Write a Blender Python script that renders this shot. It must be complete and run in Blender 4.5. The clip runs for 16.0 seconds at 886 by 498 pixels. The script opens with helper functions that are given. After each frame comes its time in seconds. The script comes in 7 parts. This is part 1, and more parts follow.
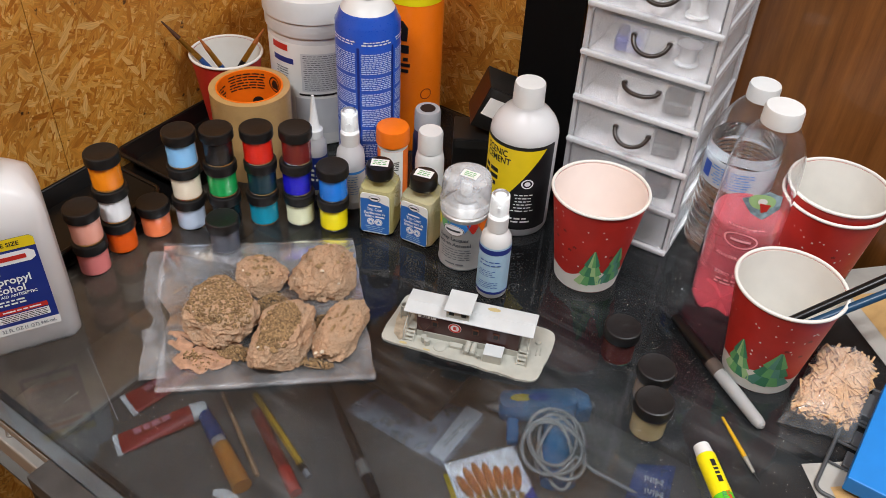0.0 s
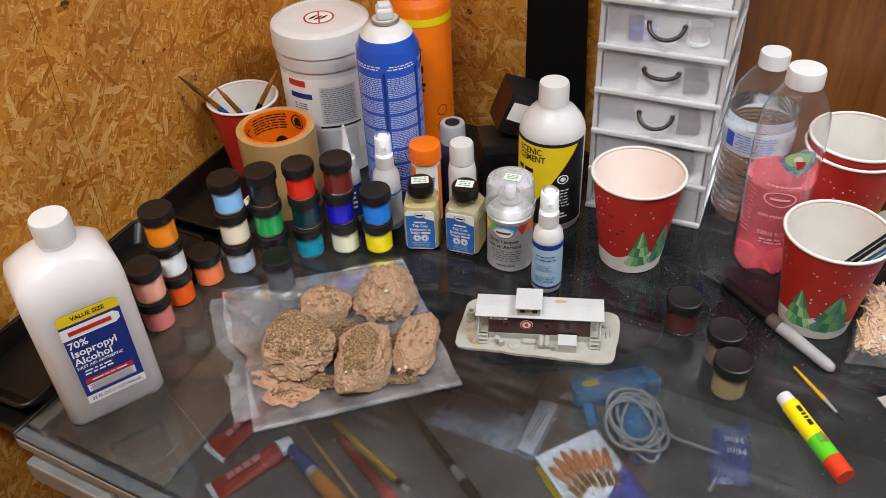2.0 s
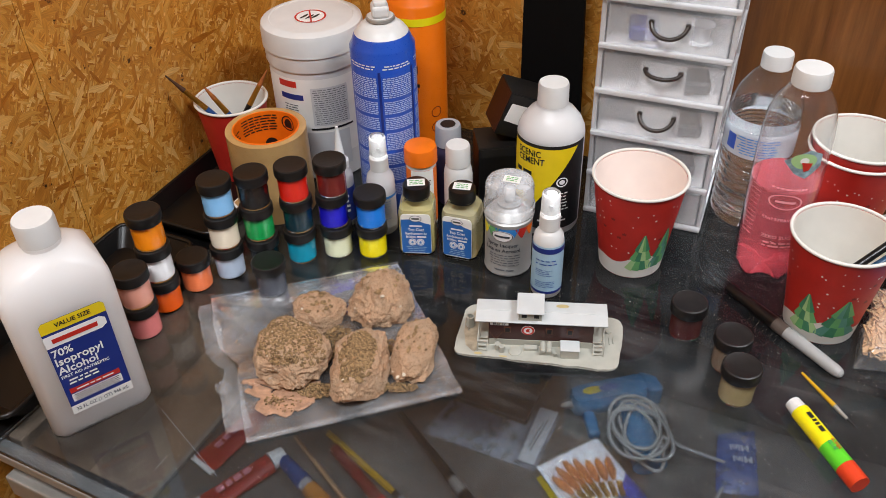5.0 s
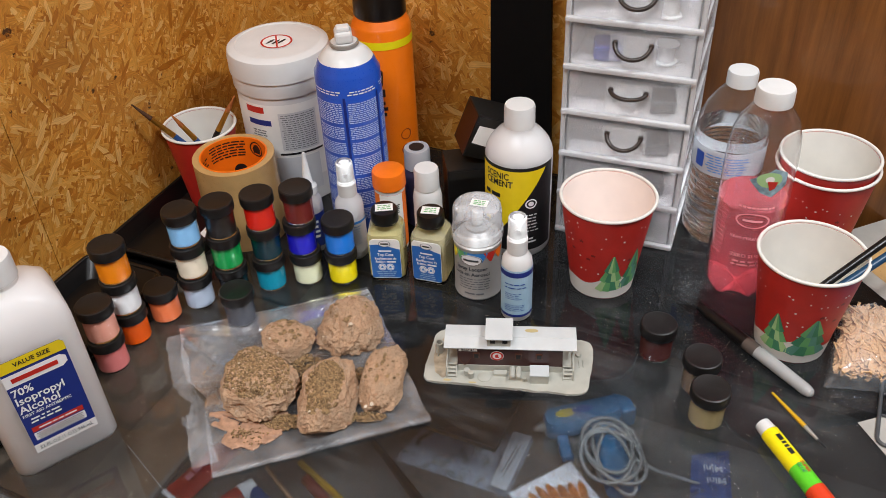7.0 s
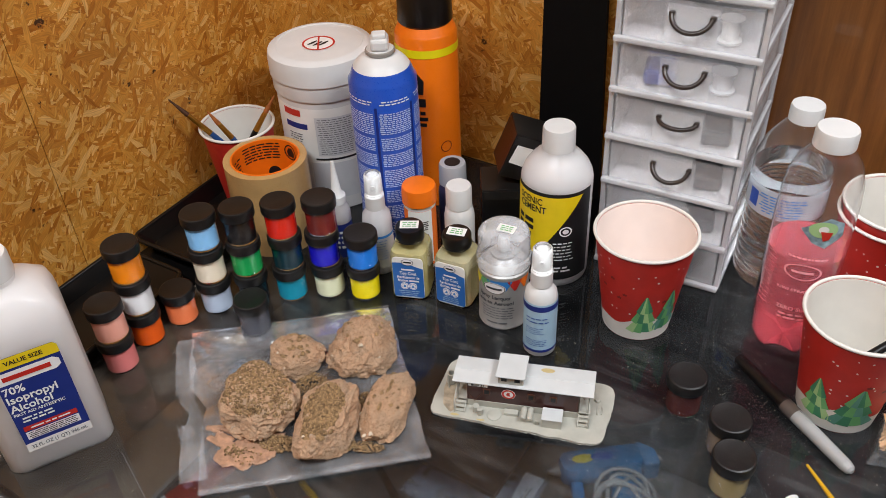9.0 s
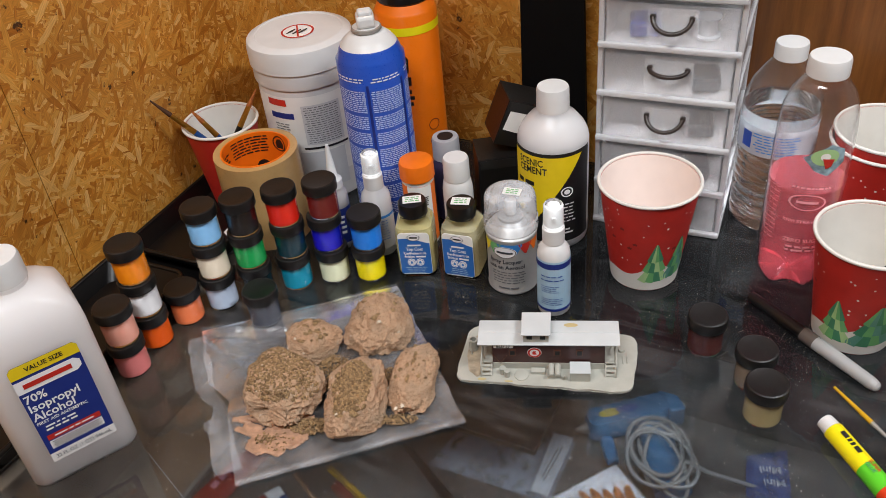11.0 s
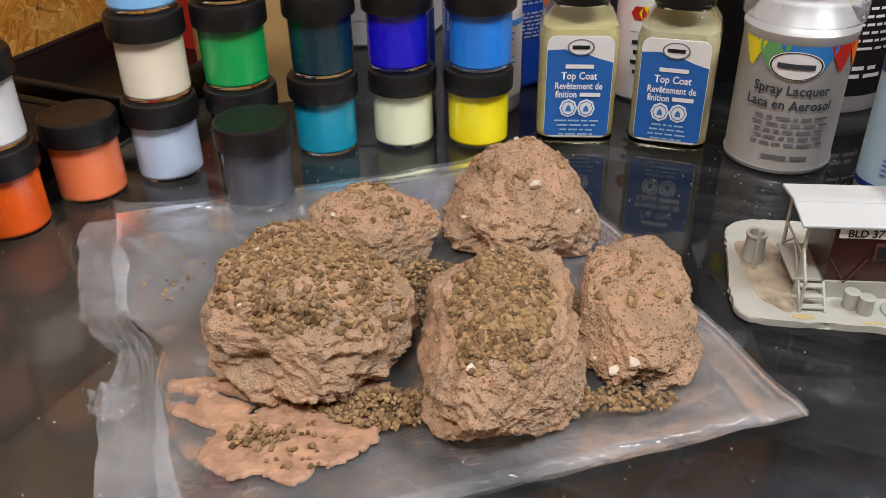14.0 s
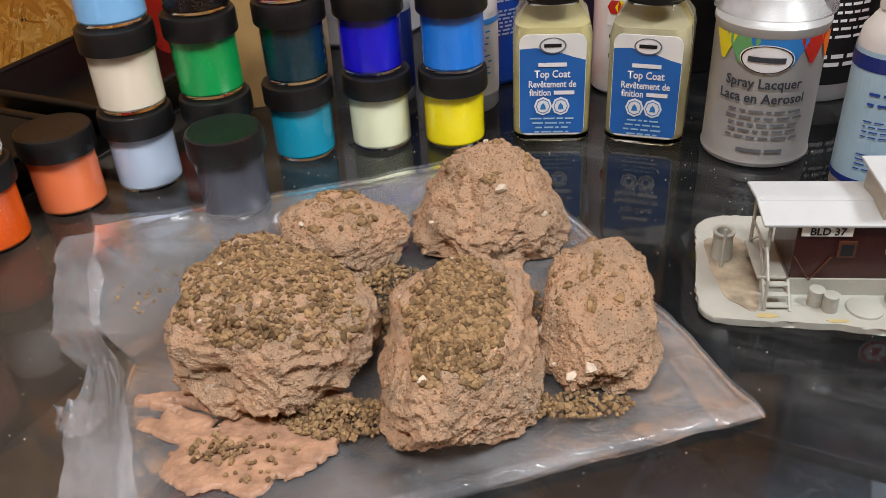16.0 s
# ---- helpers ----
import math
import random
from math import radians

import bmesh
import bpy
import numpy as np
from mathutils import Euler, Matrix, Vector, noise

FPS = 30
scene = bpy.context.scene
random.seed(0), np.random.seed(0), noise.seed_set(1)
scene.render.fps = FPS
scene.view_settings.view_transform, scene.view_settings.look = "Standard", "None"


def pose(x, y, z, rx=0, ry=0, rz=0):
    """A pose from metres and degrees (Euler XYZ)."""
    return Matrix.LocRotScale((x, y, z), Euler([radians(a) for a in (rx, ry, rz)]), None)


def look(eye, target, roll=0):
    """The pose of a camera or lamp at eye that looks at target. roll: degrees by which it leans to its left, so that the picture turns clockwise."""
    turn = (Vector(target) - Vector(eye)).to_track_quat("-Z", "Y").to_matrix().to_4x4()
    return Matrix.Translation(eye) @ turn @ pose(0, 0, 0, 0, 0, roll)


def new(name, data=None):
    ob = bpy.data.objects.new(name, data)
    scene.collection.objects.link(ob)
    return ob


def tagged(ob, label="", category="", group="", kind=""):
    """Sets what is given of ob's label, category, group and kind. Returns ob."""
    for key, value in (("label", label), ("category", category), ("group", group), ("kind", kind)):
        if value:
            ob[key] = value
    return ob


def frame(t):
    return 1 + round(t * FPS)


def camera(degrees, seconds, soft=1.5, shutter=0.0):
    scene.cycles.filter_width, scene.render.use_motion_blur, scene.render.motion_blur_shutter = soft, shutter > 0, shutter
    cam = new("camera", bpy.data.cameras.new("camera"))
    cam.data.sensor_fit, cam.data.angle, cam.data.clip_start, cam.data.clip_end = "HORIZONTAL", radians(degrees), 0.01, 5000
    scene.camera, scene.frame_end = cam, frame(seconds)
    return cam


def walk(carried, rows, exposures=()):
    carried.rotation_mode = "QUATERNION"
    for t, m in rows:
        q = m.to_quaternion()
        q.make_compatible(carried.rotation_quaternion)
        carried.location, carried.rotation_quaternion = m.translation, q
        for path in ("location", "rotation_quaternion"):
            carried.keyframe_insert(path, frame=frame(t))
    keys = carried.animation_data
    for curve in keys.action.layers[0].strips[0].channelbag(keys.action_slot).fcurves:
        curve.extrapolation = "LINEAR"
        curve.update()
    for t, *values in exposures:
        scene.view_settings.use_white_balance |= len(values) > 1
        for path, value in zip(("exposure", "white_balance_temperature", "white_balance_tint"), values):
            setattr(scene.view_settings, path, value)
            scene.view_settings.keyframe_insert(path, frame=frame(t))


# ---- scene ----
cam = camera(54.1, 16.0, soft=0.45)
PATH = [
    (0, (0.231, 0.109, 0.605), (0.004, 1.614, -0.691), 3.3),
    (0.5, (0.199, 0.096, 0.612), (-0.051, 1.614, -0.666), 0.1),
    (1, (0.155, 0.087, 0.609), (-0.067, 1.618, -0.658), -2.5),
    (1.5, (0.14, 0.074, 0.609), (-0.009, 1.615, -0.658), -3.1),
    (2, (0.133, 0.066, 0.613), (0.008, 1.615, -0.646), -3.0),
    (2.5, (0.12, 0.067, 0.615), (0.014, 1.614, -0.648), -2.7),
    (3, (0.115, 0.067, 0.613), (0.017, 1.621, -0.642), -2.7),
    (5.5, (0.11, 0.084, 0.59), (0.043, 1.652, -0.65), -1.7),
    (6, (0.119, 0.087, 0.593), (0.05, 1.656, -0.645), -2.1),
    (6.5, (0.125, 0.091, 0.596), (0.064, 1.667, -0.633), -2.5),
    (7, (0.138, 0.096, 0.602), (0.077, 1.674, -0.626), -2.8),
    (7.5, (0.152, 0.101, 0.608), (0.085, 1.68, -0.617), -2.8),
    (8, (0.175, 0.125, 0.61), (0.08, 1.7, -0.618), -3.2),
    (8.5, (0.189, 0.143, 0.605), (0.042, 1.717, -0.621), -2.3),
    (9, (0.197, 0.155, 0.596), (-0.064, 1.707, -0.639), -2.9),
    (9.2, (0.198, 0.157, 0.594), (-0.076, 1.708, -0.638), -2.9),
    (11.3, (0.108, 0.123, 0.547), (0.011, 1.717, -0.658), -6.8),
    (11.5, (0.081, 0.143, 0.524), (0.033, 1.755, -0.66), -6.3),
    (12, (0.046, 0.233, 0.39), (0.002, 1.892, -0.727), -5.6),
    (12.5, (0.01, 0.373, 0.264), (-0.018, 2.065, -0.801), -4.1),
    (13, (-0.015, 0.42, 0.192), (-0.042, 2.118, -0.864), -2.2),
    (13.5, (-0.013, 0.418, 0.184), (-0.049, 2.114, -0.876), -1.2),
    (14, (-0.007, 0.413, 0.19), (-0.056, 2.108, -0.871), -1.1),
    (14.5, (0.0, 0.414, 0.191), (-0.058, 2.11, -0.869), -1.4),
    (15, (0.004, 0.412, 0.185), (-0.066, 2.103, -0.88), -2.1),
    (15.5, (0.013, 0.415, 0.187), (-0.071, 2.105, -0.878), -3.0),
    (16, (0.014, 0.416, 0.198), (-0.083, 2.089, -0.893), -3.5),
]
walk(cam, [(t, look(eye, target, roll)) for t, eye, target, roll in PATH],
     exposures=((0, 0.38), (9, 0.31), (12, 0.25), (12.5, 0.32), (13.5, 0.42), (16, 0.44)))

# ---- light ----
A = radians(22.7)
ROOM = Matrix.Rotation(-A, 4, "Z")          # room axes: u along the back wall, v towards it
U0, V1, U1, V0, FLOOR, CEIL = -0.597, 1.063, 2.3, -1.9, -0.76, 1.62
world = bpy.data.worlds.new("world")
scene.world = world
world.use_nodes = True
world.node_tree.nodes["Background"].inputs[0].default_value = (0.9, 0.95, 1.0, 1)
world.node_tree.nodes["Background"].inputs[1].default_value = 0.02


def strip_light(u, v, power, turn=0.0, w=1.2, d=0.16, z=CEIL - 0.075):
    lamp = bpy.data.lights.new("strip_lamp", "AREA")
    lamp.shape, lamp.size, lamp.size_y, lamp.energy, lamp.color = "RECTANGLE", w, d, power, (0.957, 0.985, 1.03)
    ob = new("strip_lamp", lamp)
    ob.matrix_world = ROOM @ pose(u, v, z, 0, 0, turn)
    return ob


strip_light(-0.3, -0.12, 24, 0)
strip_light(0.62, 0.72, 11, 60, 0.5, 0.09, 1.25)
scene.view_settings.exposure = 0.0

# ---- materials ----


def lin(h):
    v = [int(h[i:i + 2], 16) / 255 for i in (0, 2, 4)]
    return tuple(x / 12.92 if x <= 0.04045 else ((x + 0.055) / 1.055) ** 2.4 for x in v)


def nodes_of(name):
    m = bpy.data.materials.new(name)
    m.use_nodes = True
    nt = m.node_tree
    return m, nt, nt.nodes["Principled BSDF"]


def node(nt, kind, **inputs):
    n = nt.nodes.new(kind)
    for k, v in inputs.items():
        n.inputs[k.replace("_", " ")].default_value = v
    return n


def coords(nt, scale=(1, 1, 1), rot=(0, 0, 0), use="Object"):
    tc = nt.nodes.new("ShaderNodeTexCoord")
    mp = nt.nodes.new("ShaderNodeMapping")
    mp.inputs["Scale"].default_value = scale
    mp.inputs["Rotation"].default_value = rot
    nt.links.new(tc.outputs[use], mp.inputs[0])
    return mp


def paint(name, rgb, rough=0.5, var=0.12, scale=60.0, bump=0.15, metal=0.0, coat=0.0, fine=700.0, spec=0.5):
    """A painted, moulded or printed surface with slight blotches, grain and relief."""
    rgb = lin(rgb) if isinstance(rgb, str) else rgb
    m, nt, b = nodes_of(name)
    mp = coords(nt)
    big = node(nt, "ShaderNodeTexNoise", Scale=scale, Detail=4.0)
    small = node(nt, "ShaderNodeTexNoise", Scale=fine, Detail=2.0)
    for n in (big, small):
        nt.links.new(mp.outputs[0], n.inputs["Vector"])
    ramp = nt.nodes.new("ShaderNodeValToRGB")
    lo, hi = ramp.color_ramp.elements
    lo.position, hi.position = 0.3, 0.7
    lo.color = (*[x * (1 - var) for x in rgb], 1)
    hi.color = (*[min(1, x * (1 + var)) for x in rgb], 1)
    nt.links.new(big.outputs[0], ramp.inputs[0])
    nt.links.new(ramp.outputs[0], b.inputs["Base Color"])
    rr = node(nt, "ShaderNodeMapRange", To_Min=max(0.02, rough - 0.08), To_Max=min(1, rough + 0.08))
    nt.links.new(small.outputs[0], rr.inputs[0])
    nt.links.new(rr.outputs[0], b.inputs["Roughness"])
    if bump:
        bp = node(nt, "ShaderNodeBump", Strength=bump, Distance=0.0006)
        nt.links.new(small.outputs[0], bp.inputs["Height"])
        nt.links.new(bp.outputs[0], b.inputs["Normal"])
    b.inputs["Metallic"].default_value = metal
    b.inputs["Coat Weight"].default_value = coat
    b.inputs["Coat Roughness"].default_value = 0.08
    b.inputs["Specular IOR Level"].default_value = spec
    return m


def clear(name, rgb=(1, 1, 1), rough=0.02, ior=1.45, trans=1.0, bump=0.0, bscale=60.0):
    m, nt, b = nodes_of(name)
    b.inputs["Base Color"].default_value = (*rgb, 1)
    b.inputs["Transmission Weight"].default_value = trans
    b.inputs["IOR"].default_value = ior
    mp = coords(nt)
    n = node(nt, "ShaderNodeTexNoise", Scale=bscale, Detail=3.0)
    nt.links.new(mp.outputs[0], n.inputs["Vector"])
    rr = node(nt, "ShaderNodeMapRange", To_Min=rough, To_Max=rough + 0.04)
    nt.links.new(n.outputs[0], rr.inputs[0])
    nt.links.new(rr.outputs[0], b.inputs["Roughness"])
    if bump:
        bp = node(nt, "ShaderNodeBump", Strength=bump, Distance=0.002)
        nt.links.new(n.outputs[0], bp.inputs["Height"])
        nt.links.new(bp.outputs[0], b.inputs["Normal"])
    return m


def thin_film(name, haze, rough, bump, bscale, crease=0.0):
    """Clear plastic film: most light passes straight through, a little is scattered, and its faces shine."""
    m, nt, b = nodes_of(name)
    mp = coords(nt)
    n = node(nt, "ShaderNodeTexNoise", Scale=bscale, Detail=5.0, Distortion=1.0)
    big = node(nt, "ShaderNodeTexNoise", Scale=28.0, Detail=3.0)
    for k in (n, big):
        nt.links.new(mp.outputs[0], k.inputs["Vector"])
    bp = node(nt, "ShaderNodeBump", Strength=bump, Distance=0.0012)
    nt.links.new(n.outputs[0], bp.inputs["Height"])
    clear_ = node(nt, "ShaderNodeBsdfTransparent", Color=(0.97, 0.97, 0.98, 1))
    milk = node(nt, "ShaderNodeBsdfDiffuse", Color=(0.80, 0.81, 0.83, 1))
    shine = node(nt, "ShaderNodeBsdfGlossy", Color=(1, 1, 1, 1), Roughness=rough)
    fres = node(nt, "ShaderNodeFresnel", IOR=1.38)
    for k in (milk, shine, fres):
        nt.links.new(bp.outputs[0], k.inputs["Normal"])
    amount = node(nt, "ShaderNodeMapRange", From_Min=0.32, From_Max=0.68, To_Min=haze * 0.35, To_Max=haze * 1.65)
    nt.links.new(big.outputs[0], amount.inputs[0])
    if crease:
        # whitened crease lines
        for scale in (22.0, 60.0):
            line = node(nt, "ShaderNodeTexNoise", Scale=scale, Detail=2.0, Distortion=1.6)
            nt.links.new(mp.outputs[0], line.inputs["Vector"])
            off = nt.nodes.new("ShaderNodeMath")
            off.operation = "SUBTRACT"
            off.inputs[1].default_value = 0.5
            size = nt.nodes.new("ShaderNodeMath")
            size.operation = "ABSOLUTE"
            white = node(nt, "ShaderNodeMapRange", From_Min=0.0, From_Max=0.022, To_Min=crease, To_Max=0.0)
            total = nt.nodes.new("ShaderNodeMath")
            nt.links.new(line.outputs[0], off.inputs[0])
            nt.links.new(off.outputs[0], size.inputs[0])
            nt.links.new(size.outputs[0], white.inputs[0])
            nt.links.new(white.outputs[0], total.inputs[0])
            nt.links.new(amount.outputs[0], total.inputs[1])
            amount = total
    body = nt.nodes.new("ShaderNodeMixShader")
    nt.links.new(amount.outputs[0], body.inputs[0])
    nt.links.new(clear_.outputs[0], body.inputs[1])
    nt.links.new(milk.outputs[0], body.inputs[2])
    whole = nt.nodes.new("ShaderNodeMixShader")
    nt.links.new(fres.outputs[0], whole.inputs[0])
    nt.links.new(body.outputs[0], whole.inputs[1])
    nt.links.new(shine.outputs[0], whole.inputs[2])
    nt.links.new(whole.outputs[0], nt.nodes["Material Output"].inputs[0])
    nt.nodes.remove(b)
    return m


def osb(name, dark=1.0):
    """Pressed wood strands: layers of long cells turned different ways, the topmost showing."""
    m, nt, b = nodes_of(name)
    best = None
    colour = None
    for i, (ang, sx, sy) in enumerate(((10, 34, 150), (62, 42, 170), (-38, 38, 200), (98, 46, 210), (150, 42, 180), (30, 100, 420), (118, 110, 460))):
        mp = coords(nt, (1, 1, 1), (radians(ang), 0, 0))
        mp2 = nt.nodes.new("ShaderNodeMapping")
        mp2.inputs["Scale"].default_value = (3, sx, sy)
        mp2.inputs["Location"].default_value = (0, i * 3.7, i * 1.9)
        nt.links.new(mp.outputs[0], mp2.inputs[0])
        wob = node(nt, "ShaderNodeTexNoise", Scale=30.0, Detail=3.0)
        nt.links.new(mp.outputs[0], wob.inputs["Vector"])
        mix = nt.nodes.new("ShaderNodeVectorMath")
        mix.operation = "MULTIPLY_ADD"
        mix.inputs[1].default_value = (0.0, 0.8, 1.8)
        nt.links.new(wob.outputs["Color"], mix.inputs[0])
        nt.links.new(mp2.outputs[0], mix.inputs[2])
        vo = node(nt, "ShaderNodeTexVoronoi", Scale=1.0, Randomness=1.0)
        nt.links.new(mix.outputs[0], vo.inputs["Vector"])
        sep = nt.nodes.new("ShaderNodeSeparateColor")
        nt.links.new(vo.outputs["Color"], sep.inputs[0])
        ramp = nt.nodes.new("ShaderNodeValToRGB")
        cr = ramp.color_ramp
        cr.elements[0].position, cr.elements[1].position = 0.0, 1.0
        cr.elements[0].color = (*[x * dark for x in lin("ae6816")], 1)
        cr.elements[1].color = (*[x * dark for x in lin("e6b468")], 1)
        for p, h in ((0.25, "c4822c"), (0.55, "d08e34"), (0.8, "d69c44")):
            e = cr.elements.new(p)
            e.color = (*[x * dark for x in lin(h)], 1)
        nt.links.new(sep.outputs[1], ramp.inputs[0])
        # grain along the strand
        mp3 = nt.nodes.new("ShaderNodeMapping")
        mp3.inputs["Scale"].default_value = (20, 60, 900)
        nt.links.new(mp.outputs[0], mp3.inputs[0])
        gr = node(nt, "ShaderNodeTexNoise", Scale=1.0, Detail=3.0)
        nt.links.new(mp3.outputs[0], gr.inputs["Vector"])
        gm = node(nt, "ShaderNodeMapRange", From_Min=0.3, From_Max=0.7, To_Min=0.74, To_Max=1.14)
        nt.links.new(gr.outputs[0], gm.inputs[0])
        mul = nt.nodes.new("ShaderNodeMix")
        mul.data_type, mul.blend_type = "RGBA", "MULTIPLY"
        mul.inputs[0].default_value = 1.0
        nt.links.new(ramp.outputs[0], mul.inputs[6])
        nt.links.new(gm.outputs[0], mul.inputs[7])
        if best is None:
            best, colour = sep.outputs[0], mul.outputs[2]
        else:
            gt = nt.nodes.new("ShaderNodeMath")
            gt.operation = "GREATER_THAN"
            nt.links.new(sep.outputs[0], gt.inputs[0])
            nt.links.new(best, gt.inputs[1])
            mx = nt.nodes.new("ShaderNodeMix")
            mx.data_type = "RGBA"
            nt.links.new(gt.outputs[0], mx.inputs[0])
            nt.links.new(colour, mx.inputs[6])
            nt.links.new(mul.outputs[2], mx.inputs[7])
            colour = mx.outputs[2]
            mm = nt.nodes.new("ShaderNodeMath")
            mm.operation = "MAXIMUM"
            nt.links.new(sep.outputs[0], mm.inputs[0])
            nt.links.new(best, mm.inputs[1])
            best = mm.outputs[0]
    # dark knots and specks
    mp = coords(nt, (1, 1, 1))
    sp = node(nt, "ShaderNodeTexNoise", Scale=42.0, Detail=4.0, Roughness=0.65)
    nt.links.new(mp.outputs[0], sp.inputs["Vector"])
    sr = node(nt, "ShaderNodeMapRange", From_Min=0.655, From_Max=0.70)
    nt.links.new(sp.outputs[0], sr.inputs[0])
    mx = nt.nodes.new("ShaderNodeMix")
    mx.data_type = "RGBA"
    mx.inputs[7].default_value = (*lin("4a2c10"), 1)
    nt.links.new(sr.outputs[0], mx.inputs[0])
    nt.links.new(colour, mx.inputs[6])
    blot = node(nt, "ShaderNodeTexNoise", Scale=9.0, Detail=3.0)
    nt.links.new(mp.outputs[0], blot.inputs["Vector"])
    bm_ = node(nt, "ShaderNodeMapRange", From_Min=0.3, From_Max=0.7, To_Min=0.80, To_Max=1.12)
    nt.links.new(blot.outputs[0], bm_.inputs[0])
    mul = nt.nodes.new("ShaderNodeMix")
    mul.data_type, mul.blend_type = "RGBA", "MULTIPLY"
    mul.inputs[0].default_value = 1.0
    nt.links.new(mx.outputs[2], mul.inputs[6])
    nt.links.new(bm_.outputs[0], mul.inputs[7])
    knot = node(nt, "ShaderNodeTexNoise", Scale=17.0, Detail=5.0, Roughness=0.7, Distortion=0.6)
    nt.links.new(mp.outputs[0], knot.inputs["Vector"])
    kr = node(nt, "ShaderNodeMapRange", From_Min=0.715, From_Max=0.74)
    nt.links.new(knot.outputs[0], kr.inputs[0])
    kx = nt.nodes.new("ShaderNodeMix")
    kx.data_type = "RGBA"
    kx.inputs[7].default_value = (*lin("3a2413"), 1)
    nt.links.new(kr.outputs[0], kx.inputs[0])
    nt.links.new(mul.outputs[2], kx.inputs[6])
    nt.links.new(kx.outputs[2], b.inputs["Base Color"])
    b.inputs["Roughness"].default_value = 0.55
    bp = node(nt, "ShaderNodeBump", Strength=0.35, Distance=0.0008)
    nt.links.new(best, bp.inputs["Height"])
    nt.links.new(bp.outputs[0], b.inputs["Normal"])
    return m


def wood(name, a, c, rough=0.4, along=(25, 25, 3), coat=0.2):
    m, nt, b = nodes_of(name)
    mp = coords(nt, along)
    n1 = node(nt, "ShaderNodeTexNoise", Scale=2.0, Detail=8.0, Roughness=0.7)
    n2 = node(nt, "ShaderNodeTexNoise", Scale=30.0, Detail=4.0)
    nt.links.new(mp.outputs[0], n1.inputs["Vector"])
    nt.links.new(mp.outputs[0], n2.inputs["Vector"])
    ramp = nt.nodes.new("ShaderNodeValToRGB")
    ramp.color_ramp.elements[0].position, ramp.color_ramp.elements[1].position = 0.3, 0.72
    ramp.color_ramp.elements[0].color = (*lin(a), 1)
    ramp.color_ramp.elements[1].color = (*lin(c), 1)
    nt.links.new(n1.outputs[0], ramp.inputs[0])
    nt.links.new(ramp.outputs[0], b.inputs["Base Color"])
    b.inputs["Roughness"].default_value = rough
    b.inputs["Coat Weight"].default_value = coat
    bp = node(nt, "ShaderNodeBump", Strength=0.2, Distance=0.0005)
    nt.links.new(n2.outputs[0], bp.inputs["Height"])
    nt.links.new(bp.outputs[0], b.inputs["Normal"])
    return m


M = {}
M["osb"] = osb("strand_board")
M["panel"] = wood("brown_plywood", "5e3716", "8e5a2a", 0.35, (34, 34, 2.4), 0.3)
M["plaster"] = paint("grey_ceiling_paint", "989ca2", 0.8, 0.05, 8, 0.3)
M["concrete"] = paint("grey_floor_concrete", "6a645c", 0.8, 0.25, 6, 0.4)


